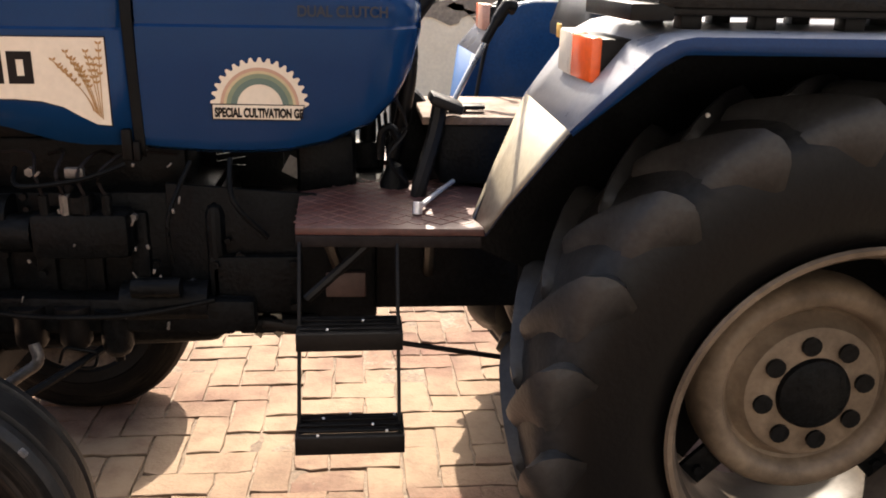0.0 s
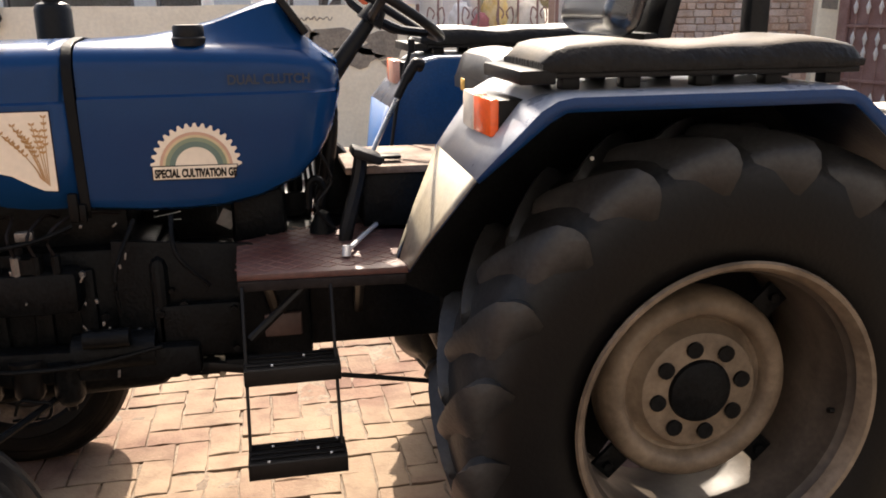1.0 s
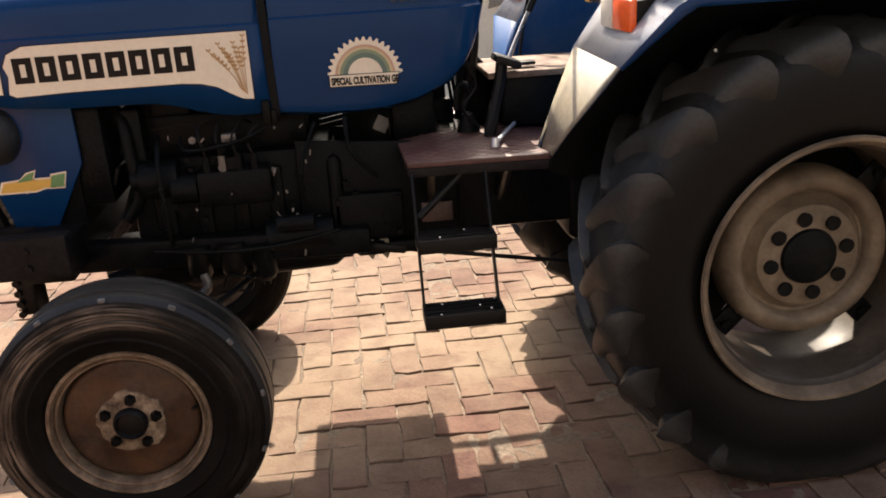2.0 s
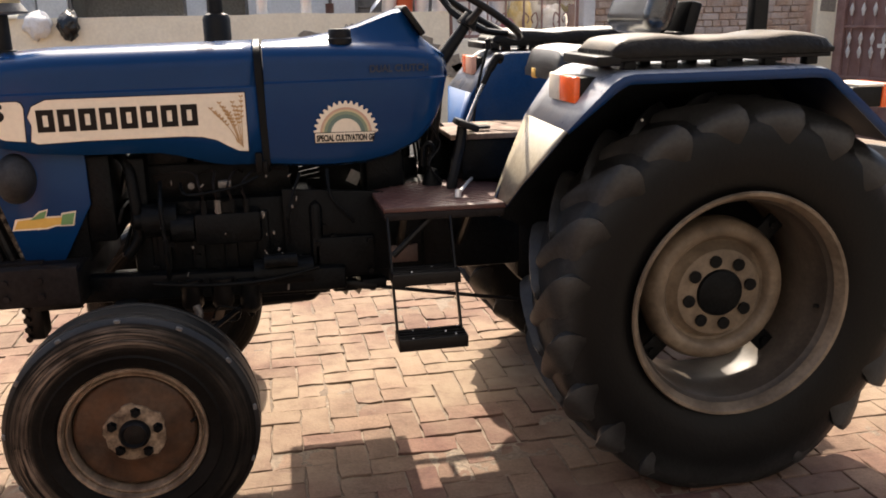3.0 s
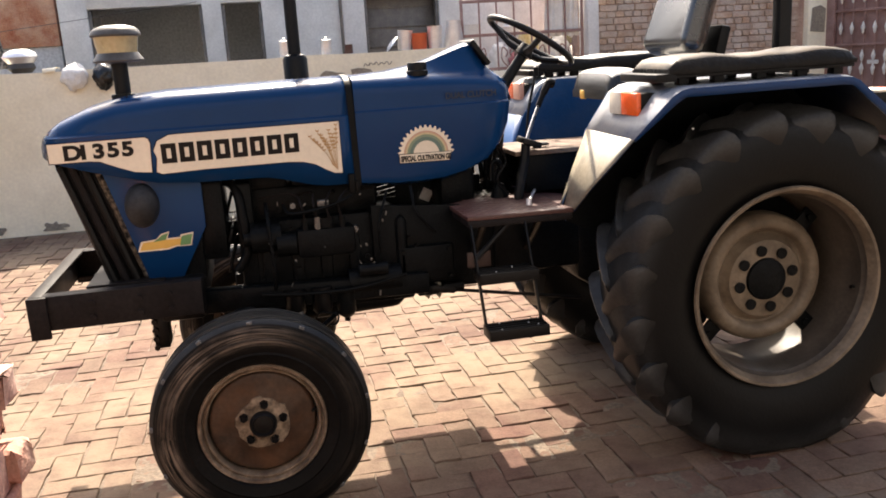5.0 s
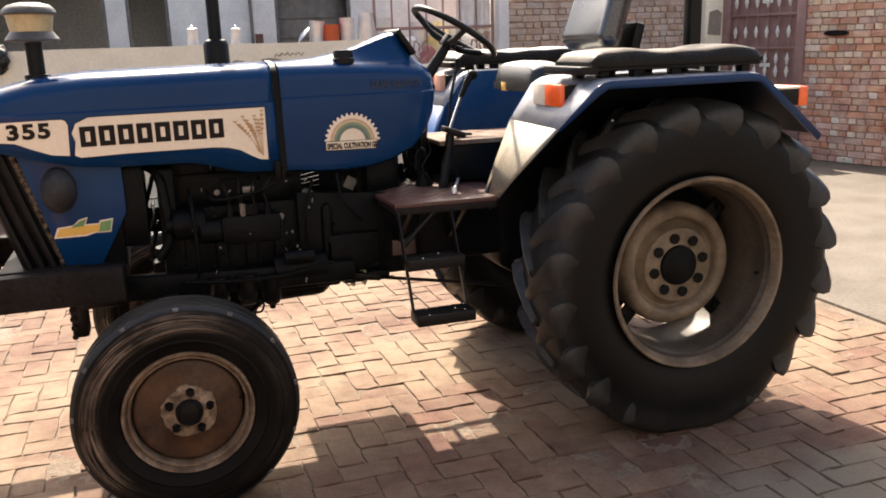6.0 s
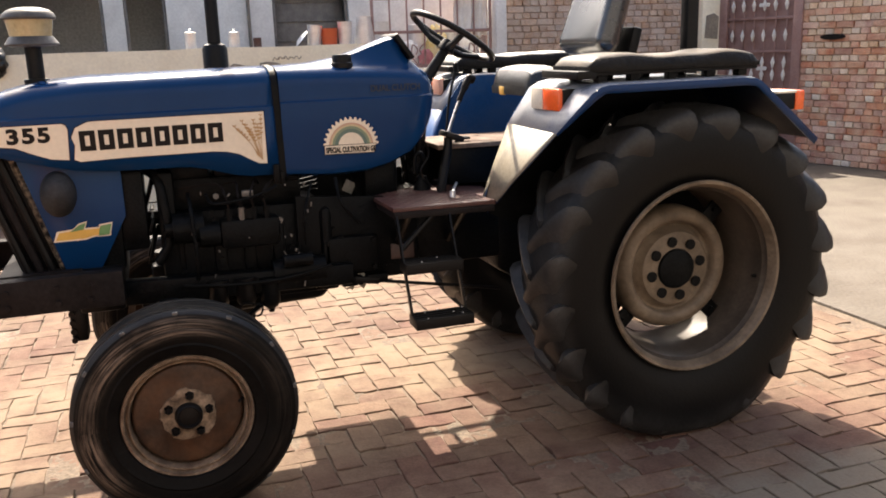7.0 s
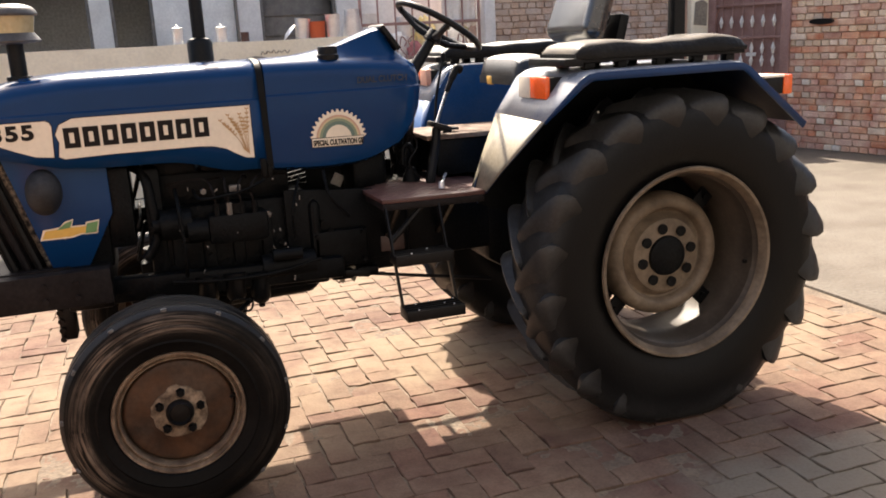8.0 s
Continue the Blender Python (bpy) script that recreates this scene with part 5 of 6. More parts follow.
    cyl(bm, (-2.02, -0.2, 1.0), (-1.9, -0.2, 1.0), 0.062, seg=20)
    cyl(bm, (-2.05, -0.2, 1.0), (-2.02, -0.2, 1.0), 0.035, seg=16)
    part("alternator", bm, OILY, eng)
    bm = bmesh.new()
    cyl(bm, (-2.14, 0, 1.02), (-2.03, 0, 1.02), 0.03, seg=12)
    part("fan", bm, OILY, eng)
    for k in range(6):
        a = math.pi * k / 3
        bm = bmesh.new()
        box(bm, (-2.1, 0.12 * math.cos(a), 1.02 + 0.12 * math.sin(a)), (0.012, 0.16, 0.06), 0.003, (math.degrees(a), 18, 0))
        part("fan_blade", bm, OILY, eng)
    bm = bmesh.new()
    box(bm, (-2.26, 0, 1.06), (0.1, 0.42, 0.4), 0.01)
    rad = part("radiator", bm, OILY, tractor)
    bm = bmesh.new()
    box(bm, (-2.24, 0, 1.24), (0.14, 0.4, 0.07), 0.02)
    part("header_tank", bm, OILY, rad)
    bm = bmesh.new()
    box(bm, (-2.163, 0, 1.09), (0.1, 0.42, 0.32), 0.015)
    part("fan_shroud", bm, OILY, rad)
    for k in range(3):
        bm = bmesh.new()
        box(bm, (-2.1, 0.15, 0.97 + 0.045 * k), (0.06, 0.012, 0.006))
        part("grating", bm, OILY, rad)
    bm = bmesh.new()
    tube(bm, bend([(-2.17, -0.1, 1.24), (-2.1, -0.12, 1.235), (-2.06, -0.17, 1.2), (-2.045, -0.2, 1.1), (-2.04, -0.2, 0.95), (-2.09, -0.2, 0.87)]), 0.02, 12)
    part("coolant_hose", bm, OILY, eng)
    for pts, r in (([(-1.95, -0.2, 1.14), (-1.945, -0.29, 1.05), (-1.94, -0.29, 0.85), (-1.95, -0.24, 0.76)], 0.008), ([(-1.45, -0.21, 1.15), (-1.5, -0.28, 1.02), (-1.5, -0.27, 0.9)], 0.006), ([(-1.35, -0.22, 1.16), (-1.34, -0.27, 1.06), (-1.26, -0.25, 0.96)], 0.007), ([(-1.88, -0.2, 1.13), (-1.85, -0.27, 1.1), (-1.7, -0.29, 1.12), (-1.6, -0.25, 1.15)], 0.006), ([(-2.0, -0.28, 0.78), (-1.8, -0.31, 0.77), (-1.6, -0.3, 0.77), (-1.4, -0.28, 0.8)], 0.007)):
        bm = bmesh.new()
        tube(bm, bend(pts), r, 8)
        part("hose", bm, OILY, eng)
    bm = bmesh.new()
    box(bm, (-1.72, -0.255, 1.13), (0.045, 0.02, 0.025), 0.003)
    part("rating_plate", bm, GREYMETAL, eng, "small tarnished rating plate")
    rng = random.Random(8)
    for k in range(26):
        x, z = rng.uniform(-2.0, -1.3), rng.uniform(0.66, 1.14)
        bm = bmesh.new()
        y = -0.2 - rng.uniform(0, 0.03)
        cyl(bm, (x, y, z), (x, y - 0.016, z), rng.uniform(0.008, 0.014), seg=6)
        part("bolt", bm, GREYMETAL if k % 5 == 0 else OILY, eng)
    # small bright bits strewn in to stand for glints across the engine
    for k in range(22):
        x, z = rng.uniform(-2.0, -1.45), rng.uniform(0.72, 1.16)
        bm = bmesh.new()
        box(bm, (x, -0.262 - rng.uniform(0, 0.03), z), (rng.uniform(0.003, 0.008), 0.006, rng.uniform(0.006, 0.022)), 0.001, (0, rng.uniform(-50, 50), 0))
        part("clip", bm, GREYMETAL, eng)
    # white plate in place of the sunlit background seen through a gap
    bm = bmesh.new()
    box(bm, (-1.219, 0.12, 1.06), (0.05, 0.006, 0.055), 0.002, (0, 28, 0))
    part("maker_plate", bm, WHITEP, eng, "white plate standing in for a bright gap below the tank")
    # gearbox and rear axle
    bm = bmesh.new()
    prism(bm, [(-0.6, 0.66), (-0.5, 0.6), (-0.3, 0.5), (0.28, 0.5), (0.3, 0.84), (-0.16, 0.86), (-0.24, 1.05), (-0.6, 1.08)], -0.17, 0.13, bev=0.025)
    gb = part("gearbox", bm, OILY, tractor, "oily black gearbox and rear axle housing")
    bm = bmesh.new()
    prism(bm, [(-0.17, 0.72), (-0.05, 0.72), (0.13, 0.91), (0.13, 1.06), (-0.17, 1.04)], -1.07, -0.58, "yz", bev=0.02)
    part("gear_case", bm, OILY, gb)
    bm = bmesh.new()
    box(bm, (-0.60, 0.05, 1.244), (0.52, 0.38, 0.022), 0.004)
    part("transmission_cover", bm, COVERDUST, gb, "dust-covered flat transmission cover")
    bm = bmesh.new()
    box(bm, (-0.58, 0.05, 1.15), (0.46, 0.34, 0.166), 0.01)
    part("cover_case", bm, OILY, gb)
    bm = bmesh.new()
    box(bm, (-1.115, 0.02, 1.10), (0.16, 0.22, 0.2), 0.03)
    part("clutch_tower", bm, OILY, gb)
    for s in (-1, 1):
        bm = bmesh.new()
        lathe(bm, [(0.16, s * 0.16), (0.12, s * 0.22), (0.075, s * 0.28), (0.07, s * 0.58), (0.11, s * 0.61), (0.11, s * 0.64), (0.0, s * 0.64)], (0, 0, 0.69), "y", 28)
        part("axle_housing", bm, OILY, gb)
    bm = bmesh.new()
    box(bm, (-1.064, -0.188, 0.8085), (0.107, 0.036, 0.07), 0.004)
    part("side_plate", bm, IRONBROWN, gb, "dull bare steel plate")
    bm = bmesh.new()
    tube(bm, [(-1.2, -0.22, 0.692), (-0.6, -0.2, 0.578)], 0.008, 8)
    part("pull_rod", bm, BLACK, gb)
    bm = bmesh.new()
    box(bm, (-1.235, -0.22, 0.698), (0.11, 0.026, 0.03), 0.008, (0, 10.5, 0))
    part("rod_grip", bm, BLACK, gb)
    for x in (-1.34, -1.29):
        bm = bmesh.new()
        prism(bm, [(x + 0.02, 0.725), (x + 0.05, 0.725), (x + 0.058, 0.68), (x + 0.042, 0.652), (x + 0.022, 0.675)], -0.2, -0.19, bev=0.002)
        part("hook", bm, FDUST, gb)


before = set(bpy.data.objects)
engine()
for ob in set(bpy.data.objects) - before:
    ob.data.transform(Matrix.Translation((0, 0, 0 if ob.name.startswith("axle_housing") else -0.036)))


# -- wheels --
def tyre_profile(R, rim, half, crown):
    """Half-section (radius, offset) of a tyre, from bead to bead."""
    b = []
    pts = [(rim, half * 0.80), (rim + 0.02, half * 0.92), (rim + (R - rim) * 0.35, half * 1.03), (rim + (R - rim) * 0.6, half * 1.04), (rim + (R - rim) * 0.8, half * 0.99), (R - 0.045, half * 0.93), (R - 0.022, half * 0.84), (R - 0.008, half * 0.6), (R, half * 0.3), (R + crown, 0.0)]
    b = pts + [(r, -o) for r, o in reversed(pts[:-1])]
    return b


def lug_mesh(path, e):
    """One tread bar about the wheel's centre, on the side e: a steep trailing flank and a long slope in front."""
    bm = bmesh.new()
    ring = []
    for i, (ot, rt, ob_, rb, da) in enumerate(path):
        wt = (0.006, 0.022, 0.034, 0.040, 0.040, 0.036, 0.030, 0.027, 0.025, 0.023, 0.018)[i]
        steep = (0.003, 0.006, 0.010, 0.012, 0.014, 0.016, 0.016, 0.016, 0.016, 0.016, 0.012)[i]
        gentle = (0.012, 0.05, 0.09, 0.12, 0.13, 0.115, 0.09, 0.065, 0.045, 0.034, 0.02)[i]
        og, rg = ((0.170, 0.552), (0.170, 0.588), (0.166, 0.615), (0.158, 0.632), (0.145, 0.647), (0.128, 0.657), (0.106, 0.664), (0.07, 0.668), (0.035, 0.671), (0.0, 0.673), (-0.015, 0.672))[i]
        row = []
        for o_, r_, d_ in ((ob_, rb, -wt - steep), (ot * 0.992, rt - 0.010, -wt - 0.004), (ot, rt, -wt + 0.003), (ot * 0.997, rt - 0.003, -wt * 0.2), (og * 0.48 + ot * 0.52, rg * 0.48 + rt * 0.52, gentle * 0.5), (og, rg, gentle)):
            aa = da + d_ / 0.68
            row.append(bm.verts.new((r_ * math.cos(aa), e * o_, r_ * math.sin(aa))))
        ring.append(row)
    for a, b in zip(ring, ring[1:]):
        for q in range(5):
            bm.faces.new((a[q], a[q + 1], b[q + 1], b[q]))
    bm.faces.new(ring[0])
    bm.faces.new(ring[-1])
    bmesh.ops.recalc_face_normals(bm, faces=bm.faces)
    me = bpy.data.meshes.new("lug")
    bm.to_mesh(me)
    bm.free()
    me.materials.append(LUGRUBBER)
    me.shade_smooth()
    me.set_sharp_from_angle(angle=radians(42))
    return me


def rear_wheel(s):
    """s: -1 the near side, 1 the far side."""
    cx, cy, cz = 0.0, s * 0.705, 0.69
    bm = bmesh.new()
    lathe(bm, tyre_profile(0.675, 0.385, 0.172, 0.006), (cx, cy, cz), "y", 96)
    # the loaded tyre bulges and flattens where it stands
    for q in bm.verts:
        w_ = min(1.0, max(0.0, (cz - q.co.z - 0.42) / 0.2))
        w_ = w_ * w_ * (3 - 2 * w_)
        rad = math.hypot(q.co.x - cx, q.co.z - cz)
        q.co.y += (0.022 if q.co.y > cy else -0.022) * w_ * min(1.0, max(0.0, (rad - 0.40) / 0.1))
        q.co.z = max(0.002, q.co.z - 0.045 * w_ * min(1.0, max(0.0, (rad - 0.48) / 0.12)))
    # lugs: curved bars that rise out of the shoulder and sweep to the middle, by turns on each side
    n = 20
    path = [(0.174, 0.552, 0.165, 0.552, 0.020), (0.182, 0.592, 0.162, 0.59, 0.006), (0.187, 0.624, 0.155, 0.605, 0.0), (0.189, 0.650, 0.145, 0.618, 0.004), (0.184, 0.675, 0.13, 0.625, 0.013), (0.167, 0.694, 0.12, 0.635, 0.03), (0.135, 0.701, 0.10, 0.64, 0.07), (0.09, 0.704, 0.07, 0.645, 0.135), (0.045, 0.706, 0.035, 0.645, 0.20), (0.0, 0.706, 0.0, 0.645, 0.265), (-0.02, 0.700, -0.015, 0.64, 0.29)]
    w = tagged(empty("rear_wheel"), "")
    w.parent = tractor
    part("tyre", bm, REARTYRE, w, "large black lugged rear tyre", angle=42)
    for e in (-1, 1):
        me = lug_mesh(path, e)
        for k in range(n):
            ob = new("lug", me)
            ob.parent = w
            ob.matrix_basis = Matrix.Translation((cx, cy, cz)) @ pose(0, 0, 0, 0, -7.0 - 360.0 * (k + (0.5 if e > 0 else 0.0)) / n, 0)
    # rim barrel
    o = s
    bm = bmesh.new()
    lathe(bm, [(0.396, 0.165), (0.402, 0.171), (0.398, 0.178), (0.388, 0.176), (0.378, 0.16), (0.370, 0.128), (0.360, 0.118), (0.356, 0.05), (0.346, 0.035), (0.344, -0.04), (0.344, -0.12), (0.35, -0.2), (0.362, -0.215), (0.37, -0.2), (0.374, -0.12), (0.36, -0.05), (0.352, -0.03), (0.352, 0.03), (0.364, 0.06), (0.384, 0.13)], (cx, cy, cz), "y", 72, close=True)
    for q in bm.verts:
        q.co.y = cy + (q.co.y - cy) * o
    # darker copy of the rim paint: the barrel's shade is in its colour
    part("rim", bm, SHADERIM, w, "steel rim barrel in a shaded tone of the rim paint")
    bm = bmesh.new()
    lathe(bm, [(0.397, 0.166), (0.4035, 0.171), (0.399, 0.1795), (0.388, 0.1775), (0.377, 0.161), (0.3705, 0.140), (0.372, 0.139), (0.38, 0.158)], (cx, cy, cz), "y", 72, close=True)
    for q in bm.verts:
        q.co.y = cy + (q.co.y - cy) * o
    part("rim_flange", bm, RIM, w, "beige rim flange")
    # dished disc
    bm = bmesh.new()
    lathe(bm, [(0.0, 0.0), (0.150, 0.0), (0.160, -0.004), (0.172, -0.03), (0.186, -0.042), (0.194, -0.038), (0.204, -0.012), (0.214, -0.004), (0.236, -0.004), (0.254, -0.012), (0.266, -0.035), (0.268, -0.09), (0.26, -0.09), (0.256, -0.04), (0.236, -0.02), (0.212, -0.02), (0.186, -0.06), (0.16, -0.02), (0.0, -0.02)], (cx, cy + s * 0.012, cz), "y", 64)
    for q in bm.verts:
        q.co.y = cy + s * 0.012 + (q.co.y - cy - s * 0.012) * o
    d = part("disc", bm, RIM, w, "beige dished wheel disc")
    for k in range(4):
        a = math.pi * (k / 2 + 0.25)
        bm = bmesh.new()
        box(bm, (0.305, -0.05 * s, 0), (0.09, 0.016, 0.07), 0.004)
        cyl(bm, (0.318, -0.03 * s, 0.0), (0.318, -0.07 * s, 0.0), 0.014, seg=6)
        bmesh.ops.rotate(bm, cent=(0, 0, 0), matrix=Euler((0, -a, 0)).to_matrix(), verts=bm.verts)
        bmesh.ops.translate(bm, vec=(cx, cy + s * 0.0, cz), verts=bm.verts)
        part("rim_lug", bm, OILY, w)
    # black sector added to hide bright ground seen between disc and barrel
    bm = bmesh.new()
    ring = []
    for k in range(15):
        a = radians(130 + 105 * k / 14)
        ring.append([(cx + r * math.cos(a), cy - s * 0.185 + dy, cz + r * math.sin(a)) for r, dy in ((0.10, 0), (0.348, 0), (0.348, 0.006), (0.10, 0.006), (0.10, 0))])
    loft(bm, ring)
    part("backing_plate", bm, OILY, w, "black sector added to darken the gap behind the disc")
    for k in range(8):
        a = 2 * math.pi * (k + 0.25) / 8
        p = Vector((cx + 0.120 * math.cos(a), cy + s * 0.012, cz + 0.120 * math.sin(a)))
        bm = bmesh.new()
        cyl(bm, p + Vector((0, s * 0.009, 0)), p - Vector((0, 0.01 * s, 0)), 0.023, 0.021, seg=12)
        part("wheel_bolt", bm, OILY, d, "dark wheel bolt")
    bm = bmesh.new()
    lathe(bm, [(0.0, 0.02), (0.07, 0.02), (0.084, 0.012), (0.088, 0.0), (0.088, -0.004)], (cx, cy + s * 0.012, cz), "y", 32)
    for q in bm.verts:
        q.co.y = cy + s * 0.012 + (q.co.y - cy - s * 0.012) * o
    part("hub_cap", bm, OILY, d, "black hub")
    bm = bmesh.new()
    cyl(bm, (cx + 0.33 * math.cos(-0.15), cy + s * 0.1, cz + 0.33 * math.sin(-0.15)), (cx + 0.345 * math.cos(-0.15), cy + s * 0.1, cz + 0.345 * math.sin(-0.15)), 0.008, seg=8)
    part("valve", bm, BLACK, w)
    if s < 0:
        bm = bmesh.new()
        bmesh.ops.create_icosphere(bm, subdivisions=2, radius=0.0055)
        bm.transform(Matrix.Translation((-0.326, -0.715, 1.322)))
        part("tread_stone", bm, WHITEP, w, "pale stone stuck in the tread")
    return w


def front_wheel(s):
    cx, cy, cz = -2.04, s * 0.665, 0.385
    w = tagged(empty("front_wheel"), "")
    w.parent = tractor
    bm = bmesh.new()
    # three ribs with grooves round the tread
    tread = [(0.383, 0.075), (0.391, 0.066), (0.392, 0.05), (0.380, 0.044), (0.380, 0.036), (0.393, 0.03), (0.394, 0.0), (0.393, -0.03), (0.380, -0.036), (0.380, -0.044), (0.392, -0.05), (0.391, -0.066), (0.383, -0.075)]
    sidew = [(0.228, 0.075), (0.24, 0.086), (0.262, 0.092), (0.275, 0.098), (0.282, 0.0945), (0.30, 0.099), (0.325, 0.098), (0.332, 0.094), (0.345, 0.0945), (0.362, 0.088), (0.376, 0.081)]
    prof = [(r if r < 0.29 else r * 1.016, o * 1.07) for r, o in sidew + tread + [(r, -o) for r, o in reversed(sidew)]]
    lathe(bm, prof, (cx, cy, cz), "y", 72)
    for q in bm.verts:
        q.co.z = max(q.co.z, 0.001)
    t = part("tyre", bm, SCUFFED, w, "ribbed front tyre with scuffed dusty sidewall", angle=28)
    # tread faces greyer: dust, with the sky's sheen put into the colour
    t.data.materials.append(TREADGREY)
    for f in t.data.polygons:
        if math.hypot(f.center.x - cx, f.center.z - cz) > 0.378:
            f.material_index = 1
    for k in range(13):
        a = 2 * math.pi * (k + 0.3) / 13
        bm = bmesh.new()
        box(bm, (0.388, s * 0.082, 0), (0.012, 0.014, 0.02), 0.004)
        bmesh.ops.rotate(bm, cent=(0, 0, 0), matrix=Euler((0, -a, 0)).to_matrix(), verts=bm.verts)
        bmesh.ops.translate(bm, vec=(cx, cy, cz), verts=bm.verts)
        part("tread_block", bm, DUSTGREY, t)
    bm = bmesh.new()
    lathe(bm, [(0.228, 0.076), (0.231, 0.083), (0.226, 0.084), (0.2165, 0.076), (0.2145, 0.070), (0.2125, 0.071), (0.2075, 0.079), (0.2035, 0.078), (0.2005, 0.068), (0.1985, 0.05), (0.198, 0.0), (0.205, -0.04), (0.236, -0.08), (0.228, -0.08), (0.196, -0.03), (0.196, 0.02)], (cx, cy, cz), "y", 64, close=True)
    for q in bm.verts:
        q.co.y = cy + (q.co.y - cy) * s
    part("rim", bm, FRONTRIM, w, "dirty front rim")
    bm = bmesh.new()
    lathe(bm, [(0.226, 0.0765), (0.2325, 0.083), (0.229, 0.0905), (0.221, 0.0895), (0.2165, 0.078), (0.219, 0.075)], (cx, cy, cz), "y", 64, close=True)
    for q in bm.verts:
        q.co.y = cy + (q.co.y - cy) * s
    part("rim_flange", bm, FRONTRIM, w, "dirty beige rim flange")
    bm = bmesh.new()
    lathe(bm, [(0.0, 0.068), (0.07, 0.068), (0.1, 0.063), (0.16, 0.055), (0.182, 0.056), (0.190, 0.052), (0.194, 0.044), (0.1955, 0.03), (0.1955, 0.0), (0.19, 0.0), (0.16, 0.035), (0.0, 0.045)], (cx, cy, cz), "y", 64)
    for q in bm.verts:
        q.co.y = cy + (q.co.y - cy) * s
    d = part("disc", bm, RUST, w, "rust-stained beige wheel disc")
    bm = bmesh.new()
    lathe(bm, [(0.096, 0.06), (0.093, 0.068), (0.06, 0.073), (0.0, 0.073)], (cx, cy, cz), "y", 40)
    for q in bm.verts:
        q.co.y = cy + (q.co.y - cy) * s
    for q in bm.verts:
        dx, dz = q.co.x - cx, q.co.z - cz
        if math.hypot(dx, dz) > 0.08:
            k = 1 + 0.1 * noise.noise((dx * 30, 4, dz * 30)) + (0.08 if abs(math.sin(2.5 * math.atan2(dz, dx) + 0.4)) > 0.75 else 0.0)
            q.co.x, q.co.z = cx + dx * k, cz + dz * k
    part("hub_plate", bm, SCRAPED, d, "pale scraped hub plate")
    bm = bmesh.new()
    lathe(bm, [(0.05, 0.065), (0.048, 0.088), (0.04, 0.096), (0.034, 0.084), (0.022, 0.086), (0.0, 0.088)], (cx, cy, cz), "y", 28)
    for q in bm.verts:
        q.co.y = cy + (q.co.y - cy) * s
    part("hub", bm, BLACK, d, "greasy black hub")
    for k in range(5):
        a = 2 * math.pi * (k + 0.15) / 5
        p = Vector((cx + 0.074 * math.cos(a), cy + s * 0.071, cz + 0.074 * math.sin(a)))
        bm = bmesh.new()
        cyl(bm, p, p + Vector((0, s * 0.016, 0)), 0.0175, 0.014, seg=6)
        part("wheel_nut", bm, OILY, d)
    bm = bmesh.new()
    cyl(bm, (cx + 0.196, cy + s * 0.06, cz + 0.03), (cx + 0.18, cy + s * 0.085, cz + 0.028), 0.006, seg=8)
    part("valve", bm, BLACK, w)
    return w


for s in (-1, 1):
    rear_wheel(s)
    front_wheel(s)


def front_axle():
    bm = bmesh.new()
    box(bm, (-2.06, 0, 0.52), (0.1, 0.9, 0.1), 0.015)
    prism(bm, [(-2.2, 0.7), (-1.92, 0.7), (-1.98, 0.55), (-2.14, 0.55)], -0.11, 0.11, bev=0.01)
    a = part("front_axle", bm, BLACK, tractor, "black cast front axle beam")
    for s in (-1, 1):
        bm = bmesh.new()
        cyl(bm, (-2.05, s * 0.47, 0.36), (-2.07, s * 0.45, 0.74), 0.04, seg=16)
        cyl(bm, (-2.04, s * 0.45, 0.385), (-2.04, s * 0.66, 0.385), 0.035, 0.028, seg=16)
        box(bm, (-2.07, s * 0.45, 0.60), (0.12, 0.1, 0.16), 0.02)
        part("kingpin", bm, OILY, a)
        bm = bmesh.new()
        tube(bm, bend([(-1.94, s * 0.46, 0.54), (-1.84, s * 0.40, 0.57), (-1.7, s * 0.25, 0.62)]), 0.011, 8)
        part("track_rod", bm, OILY, a)
        bm = bmesh.new()
        box(bm, (-2.4, s * 0.3, 0.66), (0.06, 0.1, 0.14), 0.01)
        for k in range(4):
            cyl(bm, (-2.42, s * 0.352, 0.6 + 0.035 * k), (-2.42, s * 0.365, 0.6 + 0.035 * k), 0.012, seg=6)
        part("axle_bracket", bm, BLACK, a)
    bm = bmesh.new()
    tube(bm, bend([(-1.80, -0.29, 0.60), (-1.779, -0.3, 0.644), (-1.74, -0.305, 0.642), (-1.706, -0.3, 0.632), (-1.703, -0.3, 0.61), (-1.717, -0.3, 0.589), (-1.76, -0.295, 0.588), (-1.81, -0.28, 0.58)]), 0.0045, 8)
    part("wire_loop", bm, OILY, a)
    bm = bmesh.new()
    tube(bm, bend([(-1.96, -0.31, 0.525), (-1.90, -0.305, 0.57), (-1.85, -0.3, 0.608), (-1.858, -0.29, 0.655)]), 0.015, 10)
    part("steering_arm", bm, GREYMETAL, a, "dull bare steel steering arm")
    return a


front_axle()


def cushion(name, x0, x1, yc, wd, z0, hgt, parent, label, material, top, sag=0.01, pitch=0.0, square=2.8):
    """A stuffed, domed pad with a soft uneven outline, its upper side in a paler material that holds dust and sun
    sheen.
    """
    bm = bmesh.new()
    rows = []
    n = 26
    for i in range(n + 1):
        t = i / n
        x = x0 + (x1 - x0) * t
        end = max(0.0, 1 - (2 * abs(t - 0.5)) ** 9) ** 0.5
        hh = hgt * (0.30 + 0.70 * end) * (1 + 0.05 * math.sin(t * 11 + yc) + 0.04 * math.sin(t * 23 + 2)) - sag * math.sin(math.pi * t)
        ww = wd / 2 * (0.93 + 0.07 * end) * (1 + 0.012 * math.sin(t * 17))
        row = []
        for k in range(17):
            u = -1 + k / 8
